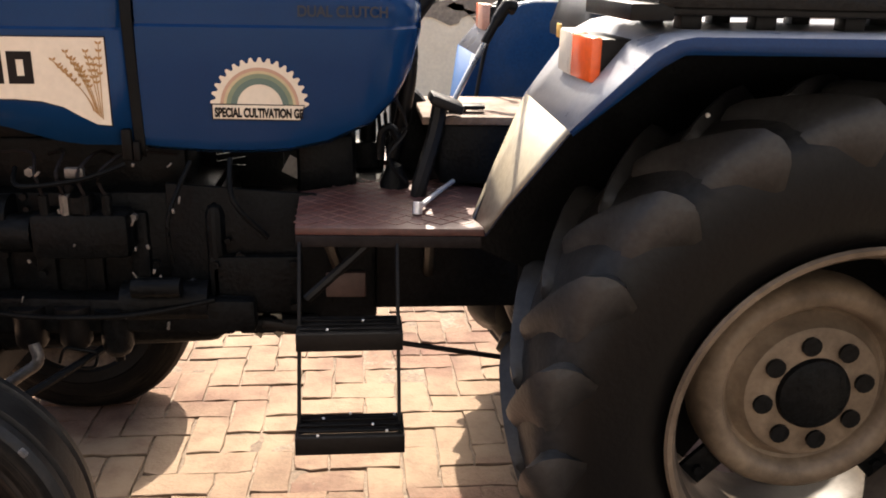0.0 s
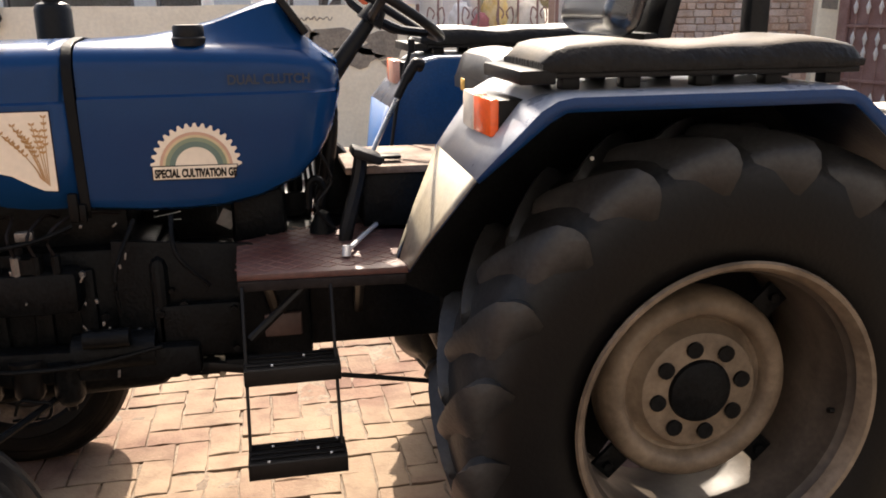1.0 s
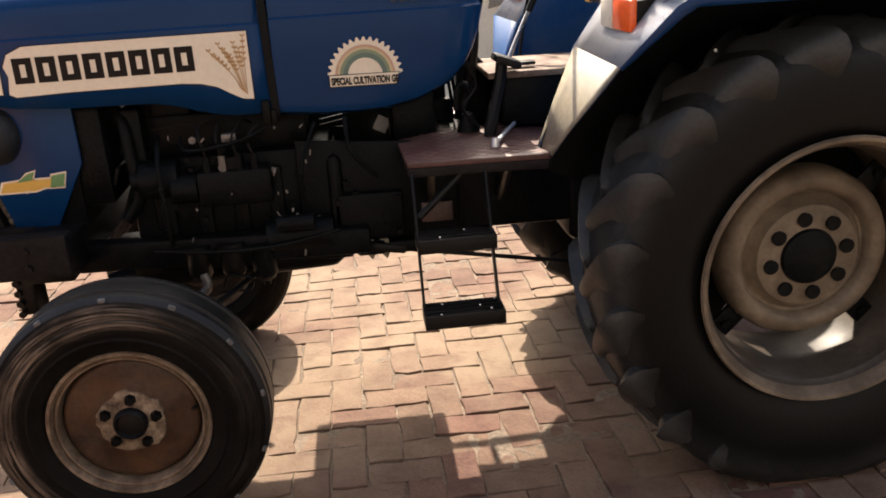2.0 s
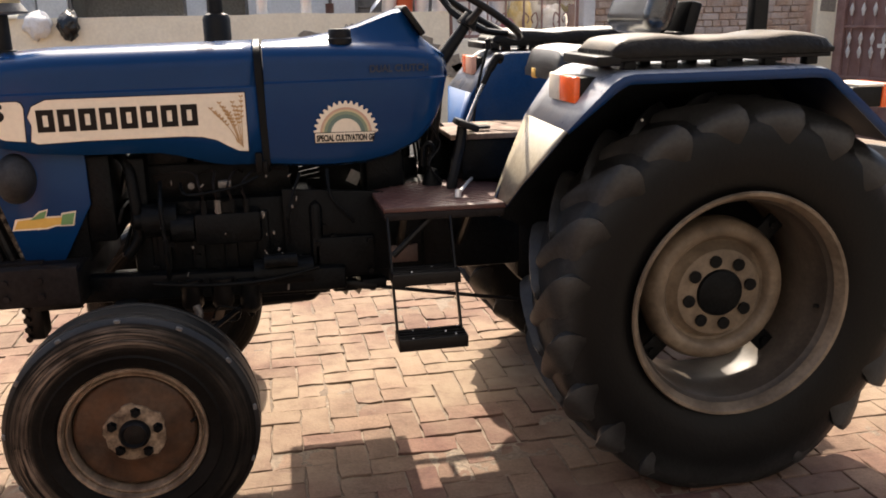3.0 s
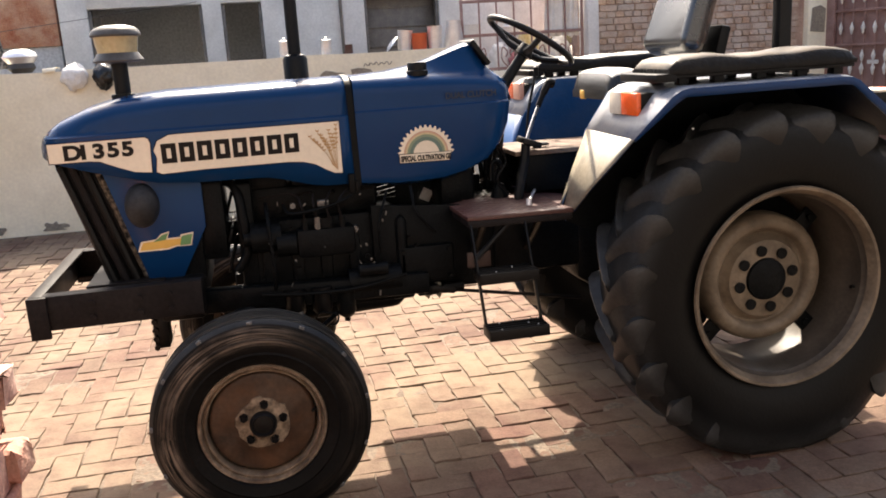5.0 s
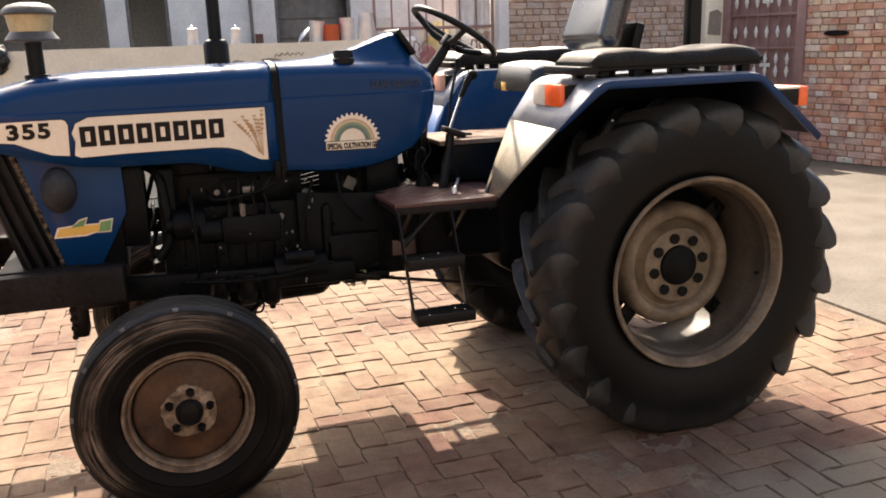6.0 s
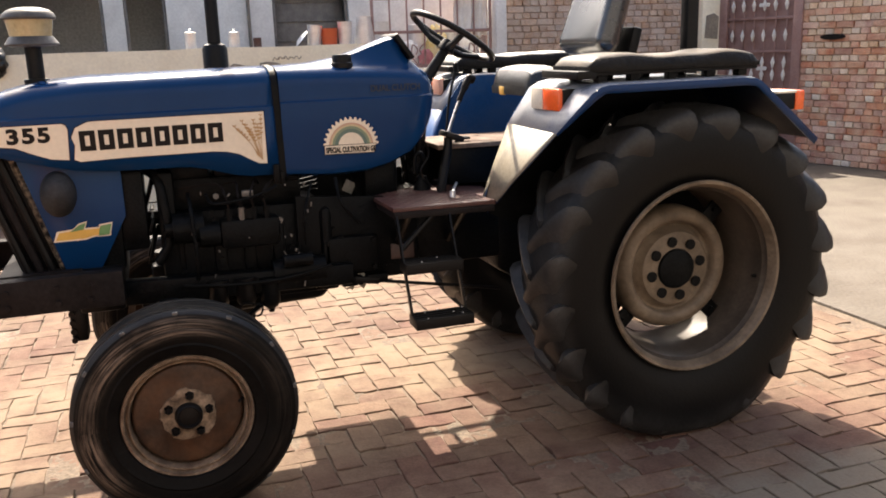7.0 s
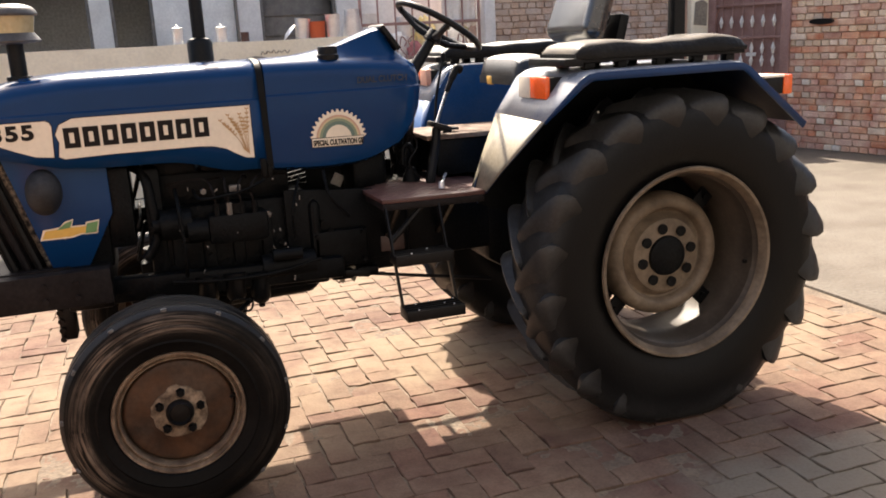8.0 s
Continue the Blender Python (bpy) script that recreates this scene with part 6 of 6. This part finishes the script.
            dome = max(0.0, 1 - abs(u) ** square) ** 0.5
            row.append((x, yc + ww * u * (1 - 0.03 * (1 - dome)), z0 + hgt * 0.22 + (hh - hgt * 0.22) * dome + pitch * (x - x0)))
        for k in range(16, -1, -4):
            u = -1 + k / 8
            row.append((x, yc + ww * u * 0.95, z0 + pitch * (x - x0)))
        row.append(row[0])
        rows.append(row)
    loft(bm, rows)
    bmesh.ops.remove_doubles(bm, verts=bm.verts, dist=0.0004)
    es = [e for e in bm.edges if e.is_boundary]
    bmesh.ops.contextual_create(bm, geom=es)
    bmesh.ops.holes_fill(bm, edges=[e for e in bm.edges if e.is_boundary])
    ob = part(name, bm, material, parent, label, angle=60)
    # upward faces: the sun's sheen on the dusty vinyl is put into the colour
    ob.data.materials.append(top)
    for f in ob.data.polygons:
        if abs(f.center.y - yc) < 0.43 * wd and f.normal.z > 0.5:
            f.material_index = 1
    return ob


# -- mudguards, with bench cushion and lamps --
def mudguard(s):
    outer = [(-0.738, 0.51, 1.015), (-0.715, 0.62, 1.11), (-0.655, 0.89, 1.322), (-0.53, 0.93, 1.468), (-0.495, 0.93, 1.488), (-0.455, 0.93, 1.496), (0.15, 0.93, 1.498), (0.19, 0.93, 1.494), (0.225, 0.93, 1.478), (0.51, 0.93, 1.24)]
    inner = [(-0.755, 0.40, 1.02), (-0.71, 0.41, 1.15), (-0.645, 0.43, 1.325), (-0.545, 0.43, 1.468), (-0.505, 0.43, 1.490), (-0.465, 0.43, 1.498), (0.15, 0.43, 1.500), (0.19, 0.43, 1.496), (0.225, 0.43, 1.478), (0.51, 0.43, 1.24)]
    rows = []
    for o, i in zip(outer, inner):
        o, i = Vector(o), Vector(i)
        up = Vector((0, 0, 1)) if o.x > -0.48 and o.x < 0.2 else Vector((-0.6 if o.x < 0 else 0.6, 0, 0.8))
        row = []
        for t in (0, 0.2, 0.4, 0.6, 0.8, 0.93):
            row.append(i.lerp(o, t))
        lip = 0.35 if o.x < -0.6 else 1.0
        row.append(o + Vector((0, 0.007, 0)) - up * 0.006 * lip)
        row.append(o + Vector((0, 0.011, 0)) - up * 0.018 * lip)
        row.append(o + Vector((0, 0.009, 0)) - up * 0.036 * lip)
        rows.append([(p.x, s * p.y, p.z) for p in row])
    bm = bmesh.new()
    loft(bm, rows[2:])
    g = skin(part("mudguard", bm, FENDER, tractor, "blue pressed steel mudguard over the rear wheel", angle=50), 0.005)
    # top faces paler: sun glare on the dusty paint, put into the colour
    paler_tops(g, FENDERTOP)
    bm = bmesh.new()
    loft(bm, [[Vector(p) for p in r[:7]] for r in rows[:3]])
    skin(part("mudguard_foot", bm, FDUST if s < 0 else BLUE_IN, g, "dust-caked narrowing front of the mudguard" if s < 0 else "dusty blue narrowing front of the mudguard", angle=50), 0.005)
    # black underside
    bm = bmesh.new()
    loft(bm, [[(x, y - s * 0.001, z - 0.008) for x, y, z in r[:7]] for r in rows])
    part("liner", bm, NAVYIN, g, "dark navy underside")
    # inner wall between seat and wheel, black on the wheel's side
    # low rear end added to screen the bright ground past the disc
    wall = [(i[0], i[2] - 0.004) for i in inner] + [(0.52, 0.62), (0.24, 0.62), (0.18, 0.84), (-0.5, 0.84), (-0.74, 0.95)]
    bm = bmesh.new()
    prism(bm, wall, s * 0.418, s * 0.424)
    part("inner_wall", bm, BLUE_IN, g, "dusty blue inner side of the mudguard")
    # added black sheet that keeps the wheel side dark
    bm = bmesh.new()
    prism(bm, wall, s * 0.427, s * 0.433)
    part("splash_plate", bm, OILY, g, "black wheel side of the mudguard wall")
    # bench
    bm = bmesh.new()
    box(bm, (-0.125, s * 0.72, 1.529), (0.74, 0.30, 0.014), 0.003)
    b = part("bench_board", bm, BLACK, g)
    for x in (-0.43, -0.29, -0.12, 0.05, 0.20):
        bm = bmesh.new()
        box(bm, (x, s * 0.82, 1.510), (0.04, 0.04, 0.028), 0.003)
        part("bench_foot", bm, BLACK, b)
        bm = bmesh.new()
        box(bm, (x, s * 0.62, 1.510), (0.04, 0.04, 0.028), 0.003)
        part("bench_foot", bm, BLACK, b)
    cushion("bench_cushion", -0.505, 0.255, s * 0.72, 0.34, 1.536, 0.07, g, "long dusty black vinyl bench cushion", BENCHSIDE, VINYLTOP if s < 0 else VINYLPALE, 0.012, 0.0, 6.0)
    bm = bmesh.new()
    box(bm, (-0.515, s * 0.72, 1.526), (0.08, 0.31, 0.03), 0.004)
    part("bench_end_plate", bm, BLACK, b)
    # lamps: a black box with a white and an orange lens towards the front
    bm = bmesh.new()
    prism(bm, [(-0.583, 1.396), (-0.583, 1.474), (-0.516, 1.474)], s * 0.575, s * 0.80, bev=0.003)
    l = part("front_lamp", bm, BLACK, g, "orange and white indicator lamp")
    bm = bmesh.new()
    prism(bm, [(-0.609, s * 0.687), (-0.600, s * 0.804), (-0.579, s * 0.804), (-0.585, s * 0.687)], 1.394, 1.477, "xy", bev=0.005)
    part("orange_lens", bm, ORANGE, l, "orange lens")
    bm = bmesh.new()
    prism(bm, [(-0.609, s * 0.578), (-0.611, s * 0.684), (-0.575, s * 0.684), (-0.575, s * 0.578)], 1.394, 1.480, "xy", bev=0.006)
    part("white_lens" if s < 0 else "faded_lens", bm, WHITELENS if s < 0 else PALEORANGE, l, "milky white lens" if s < 0 else "sun-faded orange lens")
    bm = bmesh.new()
    prism(bm, [(0.40, 1.34), (0.535, 1.338), (0.535, 1.408), (0.42, 1.408)], s * 0.60, s * 0.76, bev=0.004)
    l = part("rear_lamp", bm, BLACK, g, "rear lamp box with an orange lens")
    bm = bmesh.new()
    box(bm, (0.49, s * 0.68, 1.413), (0.10, 0.165, 0.01), 0.003)
    part("lamp_lid", bm, WHITELENS, l)
    bm = bmesh.new()
    box(bm, (0.559, s * 0.68, 1.376), (0.046, 0.165, 0.082), 0.006)
    part("orange_lens", bm, ORANGE, l, "orange lens")
    return g


mudguard(-1)
mudguard(1)


# -- footplates and ladder --
def footplate(s):
    if s < 0:
        poly = [(-1.174, -0.484), (-0.738, -0.505), (-0.70, -0.42), (-0.66, -0.145), (-0.80, -0.02), (-0.95, -0.03), (-1.04, -0.075), (-1.183, -0.15)]
    else:
        poly = [(-1.0, 0.36), (-0.738, 0.36), (-0.66, 0.36), (-0.5, 0.24), (-1.0, 0.24)]
    bm = bmesh.new()
    prism(bm, poly, 1.002, 1.02, "xy", bev=0.003)
    f = part("footplate", bm, MAROON, tractor, "worn maroon chequer footplate")
    if s > 0:
        bm = bmesh.new()
        box(bm, (-0.93, 0.487, 1.0), (0.46, 0.026, 0.026), 0.004)
        part("front_rail", bm, BROWNF, f)
        for x in (-0.93, -0.75):
            bm = bmesh.new()
            box(bm, (x, 0.42, 1.0), (0.024, 0.13, 0.02), 0.004)
            part("side_rail", bm, BROWNF, f)
        return f
    bm = bmesh.new()
    for i in range(17):
        for j in range(19):
            x, y = -1.166 + 0.0265 * i, 0.03 + 0.0265 * j
            if y > 0.475 or x > -0.745 or y < 0.16 - 0.9 * max(0.0, x + 1.165):
                continue
            box(bm, (x, s * y, 1.0204), (0.034, 0.0045, 0.002), 0.0, (0, 0, 45 if (i + j) % 2 else -45))
    part("chequer_ribs", bm, WORNMAROON, f, smooth=False)
    bm = bmesh.new()
    box(bm, (-0.958, s * 0.484, 0.988), (0.43, 0.028, 0.028), 0.004, (0, 0, -2.7))
    part("front_rail", bm, BROWNF, f)
    for x in (-1.16, -0.80):
        bm = bmesh.new()
        box(bm, (x, s * 0.32, 0.988), (0.028, 0.30, 0.026), 0.004)
        part("side_rail", bm, BROWNF, f)
    for x in (-1.1, -0.86):
        bm = bmesh.new()
        tube(bm, [(x, s * 0.45, 0.98), (x + 0.02, s * 0.18, 0.80)], 0.016, 8)
        part("brace", bm, BLACK, f)
    bm = bmesh.new()
    tube(bm, [(-1.15, s * 0.50, 0.85), (-1.0, s * 0.47, 0.98)], 0.012, 8)
    part("brace", bm, BLACK, f)
    return f


foot = footplate(-1)
footplate(1)


def ladder(s, parent):
    top, low = (0.485, 0.985), (0.675, 0.585)
    lad = None
    for x in (-1.162, -0.938):
        bm = bmesh.new()
        a, b = Vector((x - 0.004, s * top[0], top[1])), Vector((x, s * low[0], low[1]))
        d = b - a
        box(bm, (a + b) / 2, (0.008, 0.026, d.length), 0.002, (math.degrees(math.atan2(d.y, -d.z)), 0, 0))
        lad = part("ladder_rail" if lad else "ladder", bm, BLACK, lad or tractor, "" if lad else "black welded two-step ladder")
    for z, y in ((0.795, 0.575), (0.60, 0.685)):
        bm = bmesh.new()
        box(bm, (-1.05, s * (y + 0.048), z), (0.232, 0.008, 0.042), 0.002)
        st = part("step", bm, BLACK, tractor, "black slotted ladder step")
        bm = bmesh.new()
        box(bm, (-1.05, s * (y - 0.05), z), (0.232, 0.008, 0.042), 0.002)
        part("step_back", bm, BLACK, st)
        for k in range(4):
            bm = bmesh.new()
            box(bm, (-1.05, s * (y - 0.034 + 0.025 * k), z + 0.019), (0.228, 0.016, 0.006), 0.001)
            part("slat", bm, BLACK, st)
        for x in (-1.165, -0.935):
            bm = bmesh.new()
            box(bm, (x, s * y, z), (0.008, 0.104, 0.042), 0.002)
            part("step_side", bm, BLACK, st)
        for dx, dy in (((-0.06, 0.03), (0.05, 0.0), (0.08, -0.03), (-0.07, -0.045), (0.0, 0.05), (0.1, 0.04)) if z < 0.7 else ((0.03, 0.02), (-0.05, -0.03))):
            bm = bmesh.new()
            cyl(bm, (-1.05 + dx, s * (y - dy), z + 0.021), (-1.05 + dx, s * (y - dy), z + 0.025), 0.003, seg=8)
            part("rivet", bm, WHITEP, st, "pale worn rivet head")
    return lad


ladder(-1, foot)


# -- driver's place --
def seat():
    b = cushion("seat_cushion", -0.455, 0.08, 0.0, 0.48, 1.415, 0.14, tractor, "black vinyl driver's seat cushion with sun sheen coloured on top", VINYL, VINYLPALE, 0.015, -0.05, 7.0)
    bm = bmesh.new()
    box(bm, (0, 0, 0), (0.13, 0.44, 0.47), 0.062, seg=6)
    for q in bm.verts:
        q.co.x += -0.9 * q.co.y ** 2
        q.co.y *= 1.0 - 0.22 * max(0.0, q.co.z + 0.05) / 0.28
    bmesh.ops.rotate(bm, cent=(0, 0, 0), matrix=Euler((0, radians(19), 0)).to_matrix(), verts=bm.verts)
    bmesh.ops.translate(bm, vec=(0.045, 0.0, 1.80), verts=bm.verts)
    part("seat_back", bm, SEATVINYL, tractor, "black vinyl curved seat back", angle=60)
    bm = bmesh.new()
    box(bm, (0.125, 0.0, 1.63), (0.05, 0.3, 0.15), 0.01, (0, 14, 0))
    box(bm, (0.07, 0.0, 1.53), (0.05, 0.3, 0.12), 0.01)
    part("seat_bracket", bm, BLACK, tractor)
    bm = bmesh.new()
    box(bm, (-0.24, 0.02, 1.235), (0.12, 0.26, 0.44), 0.02)
    part("seat_stand", bm, BLACK, tractor)
    bm = bmesh.new()
    box(bm, (-0.45, 0.09, 1.43), (0.014, 0.055, 0.04), 0.003)
    part("yellow_tag", bm, YELLOWINK, b, "yellow tag under the seat")


seat()


def steering():
    c = Vector((-0.718, 0.03, 1.688))
    n = Vector((0.53, 0, 0.848))
    u = Vector((0.848, 0, -0.53))
    v = Vector((0, 1, 0))
    bm = bmesh.new()
    k = 40
    R = 0.205
    rings = []
    for i in range(k):
        a = 2 * math.pi * i / k
        d = u * math.cos(a) + v * math.sin(a)
        rings.append([bm.verts.new(c + d * (R + 0.0145 * math.cos(2 * math.pi * j / 10)) + n * 0.0145 * math.sin(2 * math.pi * j / 10)) for j in range(10)])
    for i in range(k):
        a, b = rings[i], rings[(i + 1) % k]
        for j in range(10):
            bm.faces.new((a[j], b[j], b[(j + 1) % 10], a[(j + 1) % 10]))
    w = part("steering_wheel", bm, BLACK, tractor, "black three-spoke steering wheel")
    h = c - n * 0.055
    for a in (0.4, 2.5, 4.6):
        d = u * math.cos(a) + v * math.sin(a)
        bm = bmesh.new()
        tube(bm, bend([h + d * 0.03, h + d * 0.1 + n * 0.012, c + d * (R - 0.004)]), [0.017] * 6 + [0.014] * 6 + [0.012], 8)
        part("spoke", bm, BLACK, w)
    bm = bmesh.new()
    cyl(bm, h - n * 0.02, h + n * 0.03, 0.042, 0.03, seg=20)
    part("hub", bm, BLACK, w)
    bm = bmesh.new()
    cyl(bm, h, Vector((-0.88, 0.02, 1.47)), 0.021, 0.03, seg=16)
    part("steering_column", bm, BLACK, tractor)
    return w


steering()


def controls():
    bm = bmesh.new()
    tube(bm, bend([(-0.80, -0.02, 1.16), (-0.745, 0.04, 1.26), (-0.67, 0.11, 1.38), (-0.625, 0.13, 1.45)]), 0.008, 8)
    g = part("gear_lever", bm, STEEL, tractor, "steel gear lever with a black grip")
    bm = bmesh.new()
    tube(bm, bend([(-0.665, 0.115, 1.39), (-0.63, 0.13, 1.45), (-0.60, 0.145, 1.49), (-0.575, 0.15, 1.485)]), [0.013] * 6 + [0.018] * 6 + [0.022] * 6 + [0.02], 10)
    part("grip", bm, BLACK, g)
    bm = bmesh.new()
    tube(bm, bend([(-0.66, 0.34, 1.16), (-0.62, 0.40, 1.35), (-0.565, 0.43, 1.53)]), 0.007, 8)
    lathe(bm, [(0.0, 1.51), (0.013, 1.515), (0.013, 1.56), (0.0, 1.57)], (-0.563, 0.43, 0), "z", 10)
    part("range_lever", bm, BLACK, tractor)
    bm = bmesh.new()
    tube(bm, bend([(-0.875, -0.2, 1.0), (-0.865, -0.195, 1.06), (-0.83, -0.165, 1.17), (-0.815, -0.15, 1.25)]), 0.021, 8)
    p = part("clutch_pedal", bm, BLACK, tractor, "dark clutch pedal")
    bm = bmesh.new()
    box(bm, (-0.80, -0.15, 1.258), (0.09, 0.11, 0.026), 0.008, (0, 20, 0))
    part("pedal_pad", bm, BLACK, p)
    bm = bmesh.new()
    box(bm, (-0.74, -0.06, 1.235), (0.11, 0.05, 0.012), 0.004)
    tube(bm, bend([(-0.74, -0.06, 1.23), (-0.77, -0.06, 1.18), (-0.8, -0.05, 1.12)]), 0.009, 8)
    part("brake_pedal", bm, BLACK, tractor)
    bm = bmesh.new()
    tube(bm, bend([(-0.9, -0.02, 1.48), (-0.885, 0.0, 1.36), (-0.90, 0.0, 1.22), (-0.93, 0.0, 1.08)]), 0.022, 10)
    part("steering_box", bm, BLACK, tractor)
    for y in (-0.12, -0.05, 0.06):
        bm = bmesh.new()
        tube(bm, bend([(-0.93, y, 1.26), (-0.9, y, 1.18), (-0.95, y - 0.03, 1.11), (-0.9, y - 0.02, 1.04)]), 0.005, 6)
        part("cable", bm, BLACK, tractor)
    bm = bmesh.new()
    tube(bm, bend([(-0.97, -0.12, 1.10), (-0.965, -0.12, 1.17), (-0.94, -0.12, 1.185), (-0.92, -0.12, 1.15)]), 0.012, 8)
    lathe(bm, [(0.045, 0.98), (0.04, 1.03), (0.022, 1.08), (0.0, 1.09)], (-0.93, -0.1, 0), "z", 14)
    part("linkage", bm, OILY, tractor)
    bm = bmesh.new()
    prism(bm, [(-0.935, 0.93), (-0.80, 0.93), (-0.80, 1.19), (-0.86, 1.25), (-0.935, 1.25)], 0.12, 0.22, bev=0.012)
    part("column_housing", bm, OILY, tractor)
    bm = bmesh.new()
    box(bm, (-1.005, 0.17, 1.015), (0.10, 0.09, 0.17), 0.012)
    cyl(bm, (-1.0, 0.16, 1.09), (-1.0, 0.16, 1.26), 0.026, seg=14)
    part("valve_block", bm, OILY, tractor)
    for x, y in ((-0.965, 0.1), (-0.945, 0.14)):
        bm = bmesh.new()
        tube(bm, bend([(x, y, 0.95), (x + 0.006, y, 1.08), (x - 0.004, y, 1.2), (x + 0.02, y, 1.30)]), 0.006, 8)
        part("pipe", bm, BLACK, tractor)
    bm = bmesh.new()
    box(bm, (0.315, -0.3, 1.5), (0.06, 0.06, 1.9), 0.008)
    part("frame_post", bm, BLACK, tractor, "black upright post behind the seat")
    bm = bmesh.new()
    box(bm, (0.36, 0.0, 0.62), (0.14, 0.7, 0.1), 0.015)
    box(bm, (0.5, 0.0, 0.55), (0.3, 0.09, 0.04), 0.008)
    part("drawbar", bm, BLACK, tractor)


controls()


def spanner():
    a, b = Vector((-0.885, -0.385, 1.037)), Vector((-0.757, -0.075, 1.04))
    t = tagged(empty("spanner", (0, 0, 0)), "shiny steel crank spanner lying on the maroon footplate", "spanner")
    bm = bmesh.new()
    tube(bm, bend([a, a.lerp(b, 0.5), b, b + Vector((-0.035, 0.02, 0.0))]), 0.0065, 8)
    part("shank", bm, ALU, t)
    bm = bmesh.new()
    cyl(bm, a - Vector((0.002, 0.004, 0.012)), a + Vector((0.0, 0.0, 0.016)), 0.012, seg=12)
    part("socket", bm, ALU, t)
    return t


spanner()

# ---- brick paving, laid in a right-angled herringbone ----
def paving():
    L, W, gap, turn = 0.246, 0.123, 0.003, 0.0
    c, s = math.cos(turn), math.sin(turn)
    rng = random.Random(17)
    shapes, outlines = [], []
    for v in range(10):
        # a worn brick: uneven outline, dropped edge, slightly hollow top
        r2 = random.Random(v + 40)
        hx, hy = (L - gap) / 2, (W - gap) / 2
        edge = [(-hx, -hy), (-hx * 0.55, -hy), (-hx * 0.05, -hy), (hx * 0.5, -hy), (hx, -hy), (hx, hy * 0.1), (hx, hy), (hx * 0.45, hy), (-hx * 0.1, hy), (-hx * 0.6, hy), (-hx, hy), (-hx, -hy * 0.1)]
        edge = [(x + r2.uniform(-0.006, 0.0035) * (1 if x > 0 else -1), y + r2.uniform(-0.0055, 0.003) * (1 if y > 0 else -1)) for x, y in edge]
        chip = r2.randrange(12)
        edge[chip] = (edge[chip][0] * 0.955, edge[chip][1] * 0.92)
        lo = [(x, y, -0.03) for x, y in edge]
        mid = [(x, y, -r2.uniform(0.0015, 0.005)) for x, y in edge]
        top = [(x - math.copysign(r2.uniform(0.001, 0.004), x), y - math.copysign(r2.uniform(0.001, 0.004), y), r2.uniform(-0.0015, 0.001)) for x, y in edge]
        pts = lo + mid + top
        fs = [(12 * r + k, 12 * r + (k + 1) % 12, 12 * r + 12 + (k + 1) % 12, 12 * r + 12 + k) for r in (0, 1) for k in range(12)] + [tuple(range(24, 36))]
        me = bpy.data.meshes.new("brick")
        me.from_pydata(pts, [], fs)
        me.materials.append(PAVER)
        shapes.append(me)
        outlines.append((pts, fs))
    verts, faces = [], []
    count = 0
    for i in range(-140, 140):
        for j in range(-140, 140):
            # each cell of the lattice holds one brick along and one across
            for kind in (0, 1):
                ux, uy = i + 2 * j, i - 2 * j
                ax, ay, ang = (W * (ux + 1), W * (uy + 0.5), 0.0) if kind == 0 else (W * (ux + 0.5), W * (uy + 2), 90.0)
                x, y = c * ax - s * ay - 1.135, s * ax + c * ay + 0.602
                if not (-9.0 < x < 1.68 and -6.5 < y < 5.88):
                    continue
                h = rng.gauss(0, 0.0018) - (0.006 if rng.random() < 0.08 else 0.0)
                tilt = (rng.gauss(0, 0.9), rng.gauss(0, 0.6), rng.gauss(0, 0.8))
                v = rng.randrange(10)
                if -2.5 < x < 0.7 and -1.0 < y < 1.6 and count < 300:
                    ob = new("brick", shapes[v])
                    ob.parent = ground
                    ob.matrix_basis = pose(x, y, h, tilt[0], tilt[1], tilt[2] + ang)
                    count += 1
                else:
                    m = pose(x, y, h, tilt[0], tilt[1], tilt[2] + ang)
                    b = len(verts)
                    verts += [tuple(m @ Vector(p)) for p in outlines[v][0]]
                    faces += [tuple(b + k for k in f) for f in outlines[v][1]]
    me = bpy.data.meshes.new("bricks")
    me.from_pydata(verts, [], faces)
    me.materials.append(PAVER_J)
    ob = new("bricks", me)
    ob.parent = ground
    ob["kind"] = "stuff"


def joint_earth():
    """The packed earth in the joints: an uneven sheet that fills some of them to the brim and leaves others open."""
    x0, y0, nx, ny, d = -3.6, -2.4, 240, 250, 0.022
    verts = []
    for i in range(nx + 1):
        for j in range(ny + 1):
            x, y = x0 + d * i, y0 + d * j
            z = -0.0085 + 0.006 * noise.noise((x * 3.1, y * 3.1, 2)) + 0.007 * noise.noise((x * 17, y * 17, 7)) + 0.003 * noise.noise((x * 40, y * 40, 9))
            verts.append((x, y, min(z, -0.0022)))
    k = ny + 1
    faces = [(i * k + j, (i + 1) * k + j, (i + 1) * k + j + 1, i * k + j + 1) for i in range(nx) for j in range(ny)]
    me = bpy.data.meshes.new("joint_earth")
    me.from_pydata(verts, [], faces)
    me.materials.append(SAND)
    me.polygons.foreach_set("use_smooth", [True] * len(faces))
    ob = new("joint_earth", me)
    ob.parent = ground
    ob["kind"] = "stuff"


paving()
joint_earth()
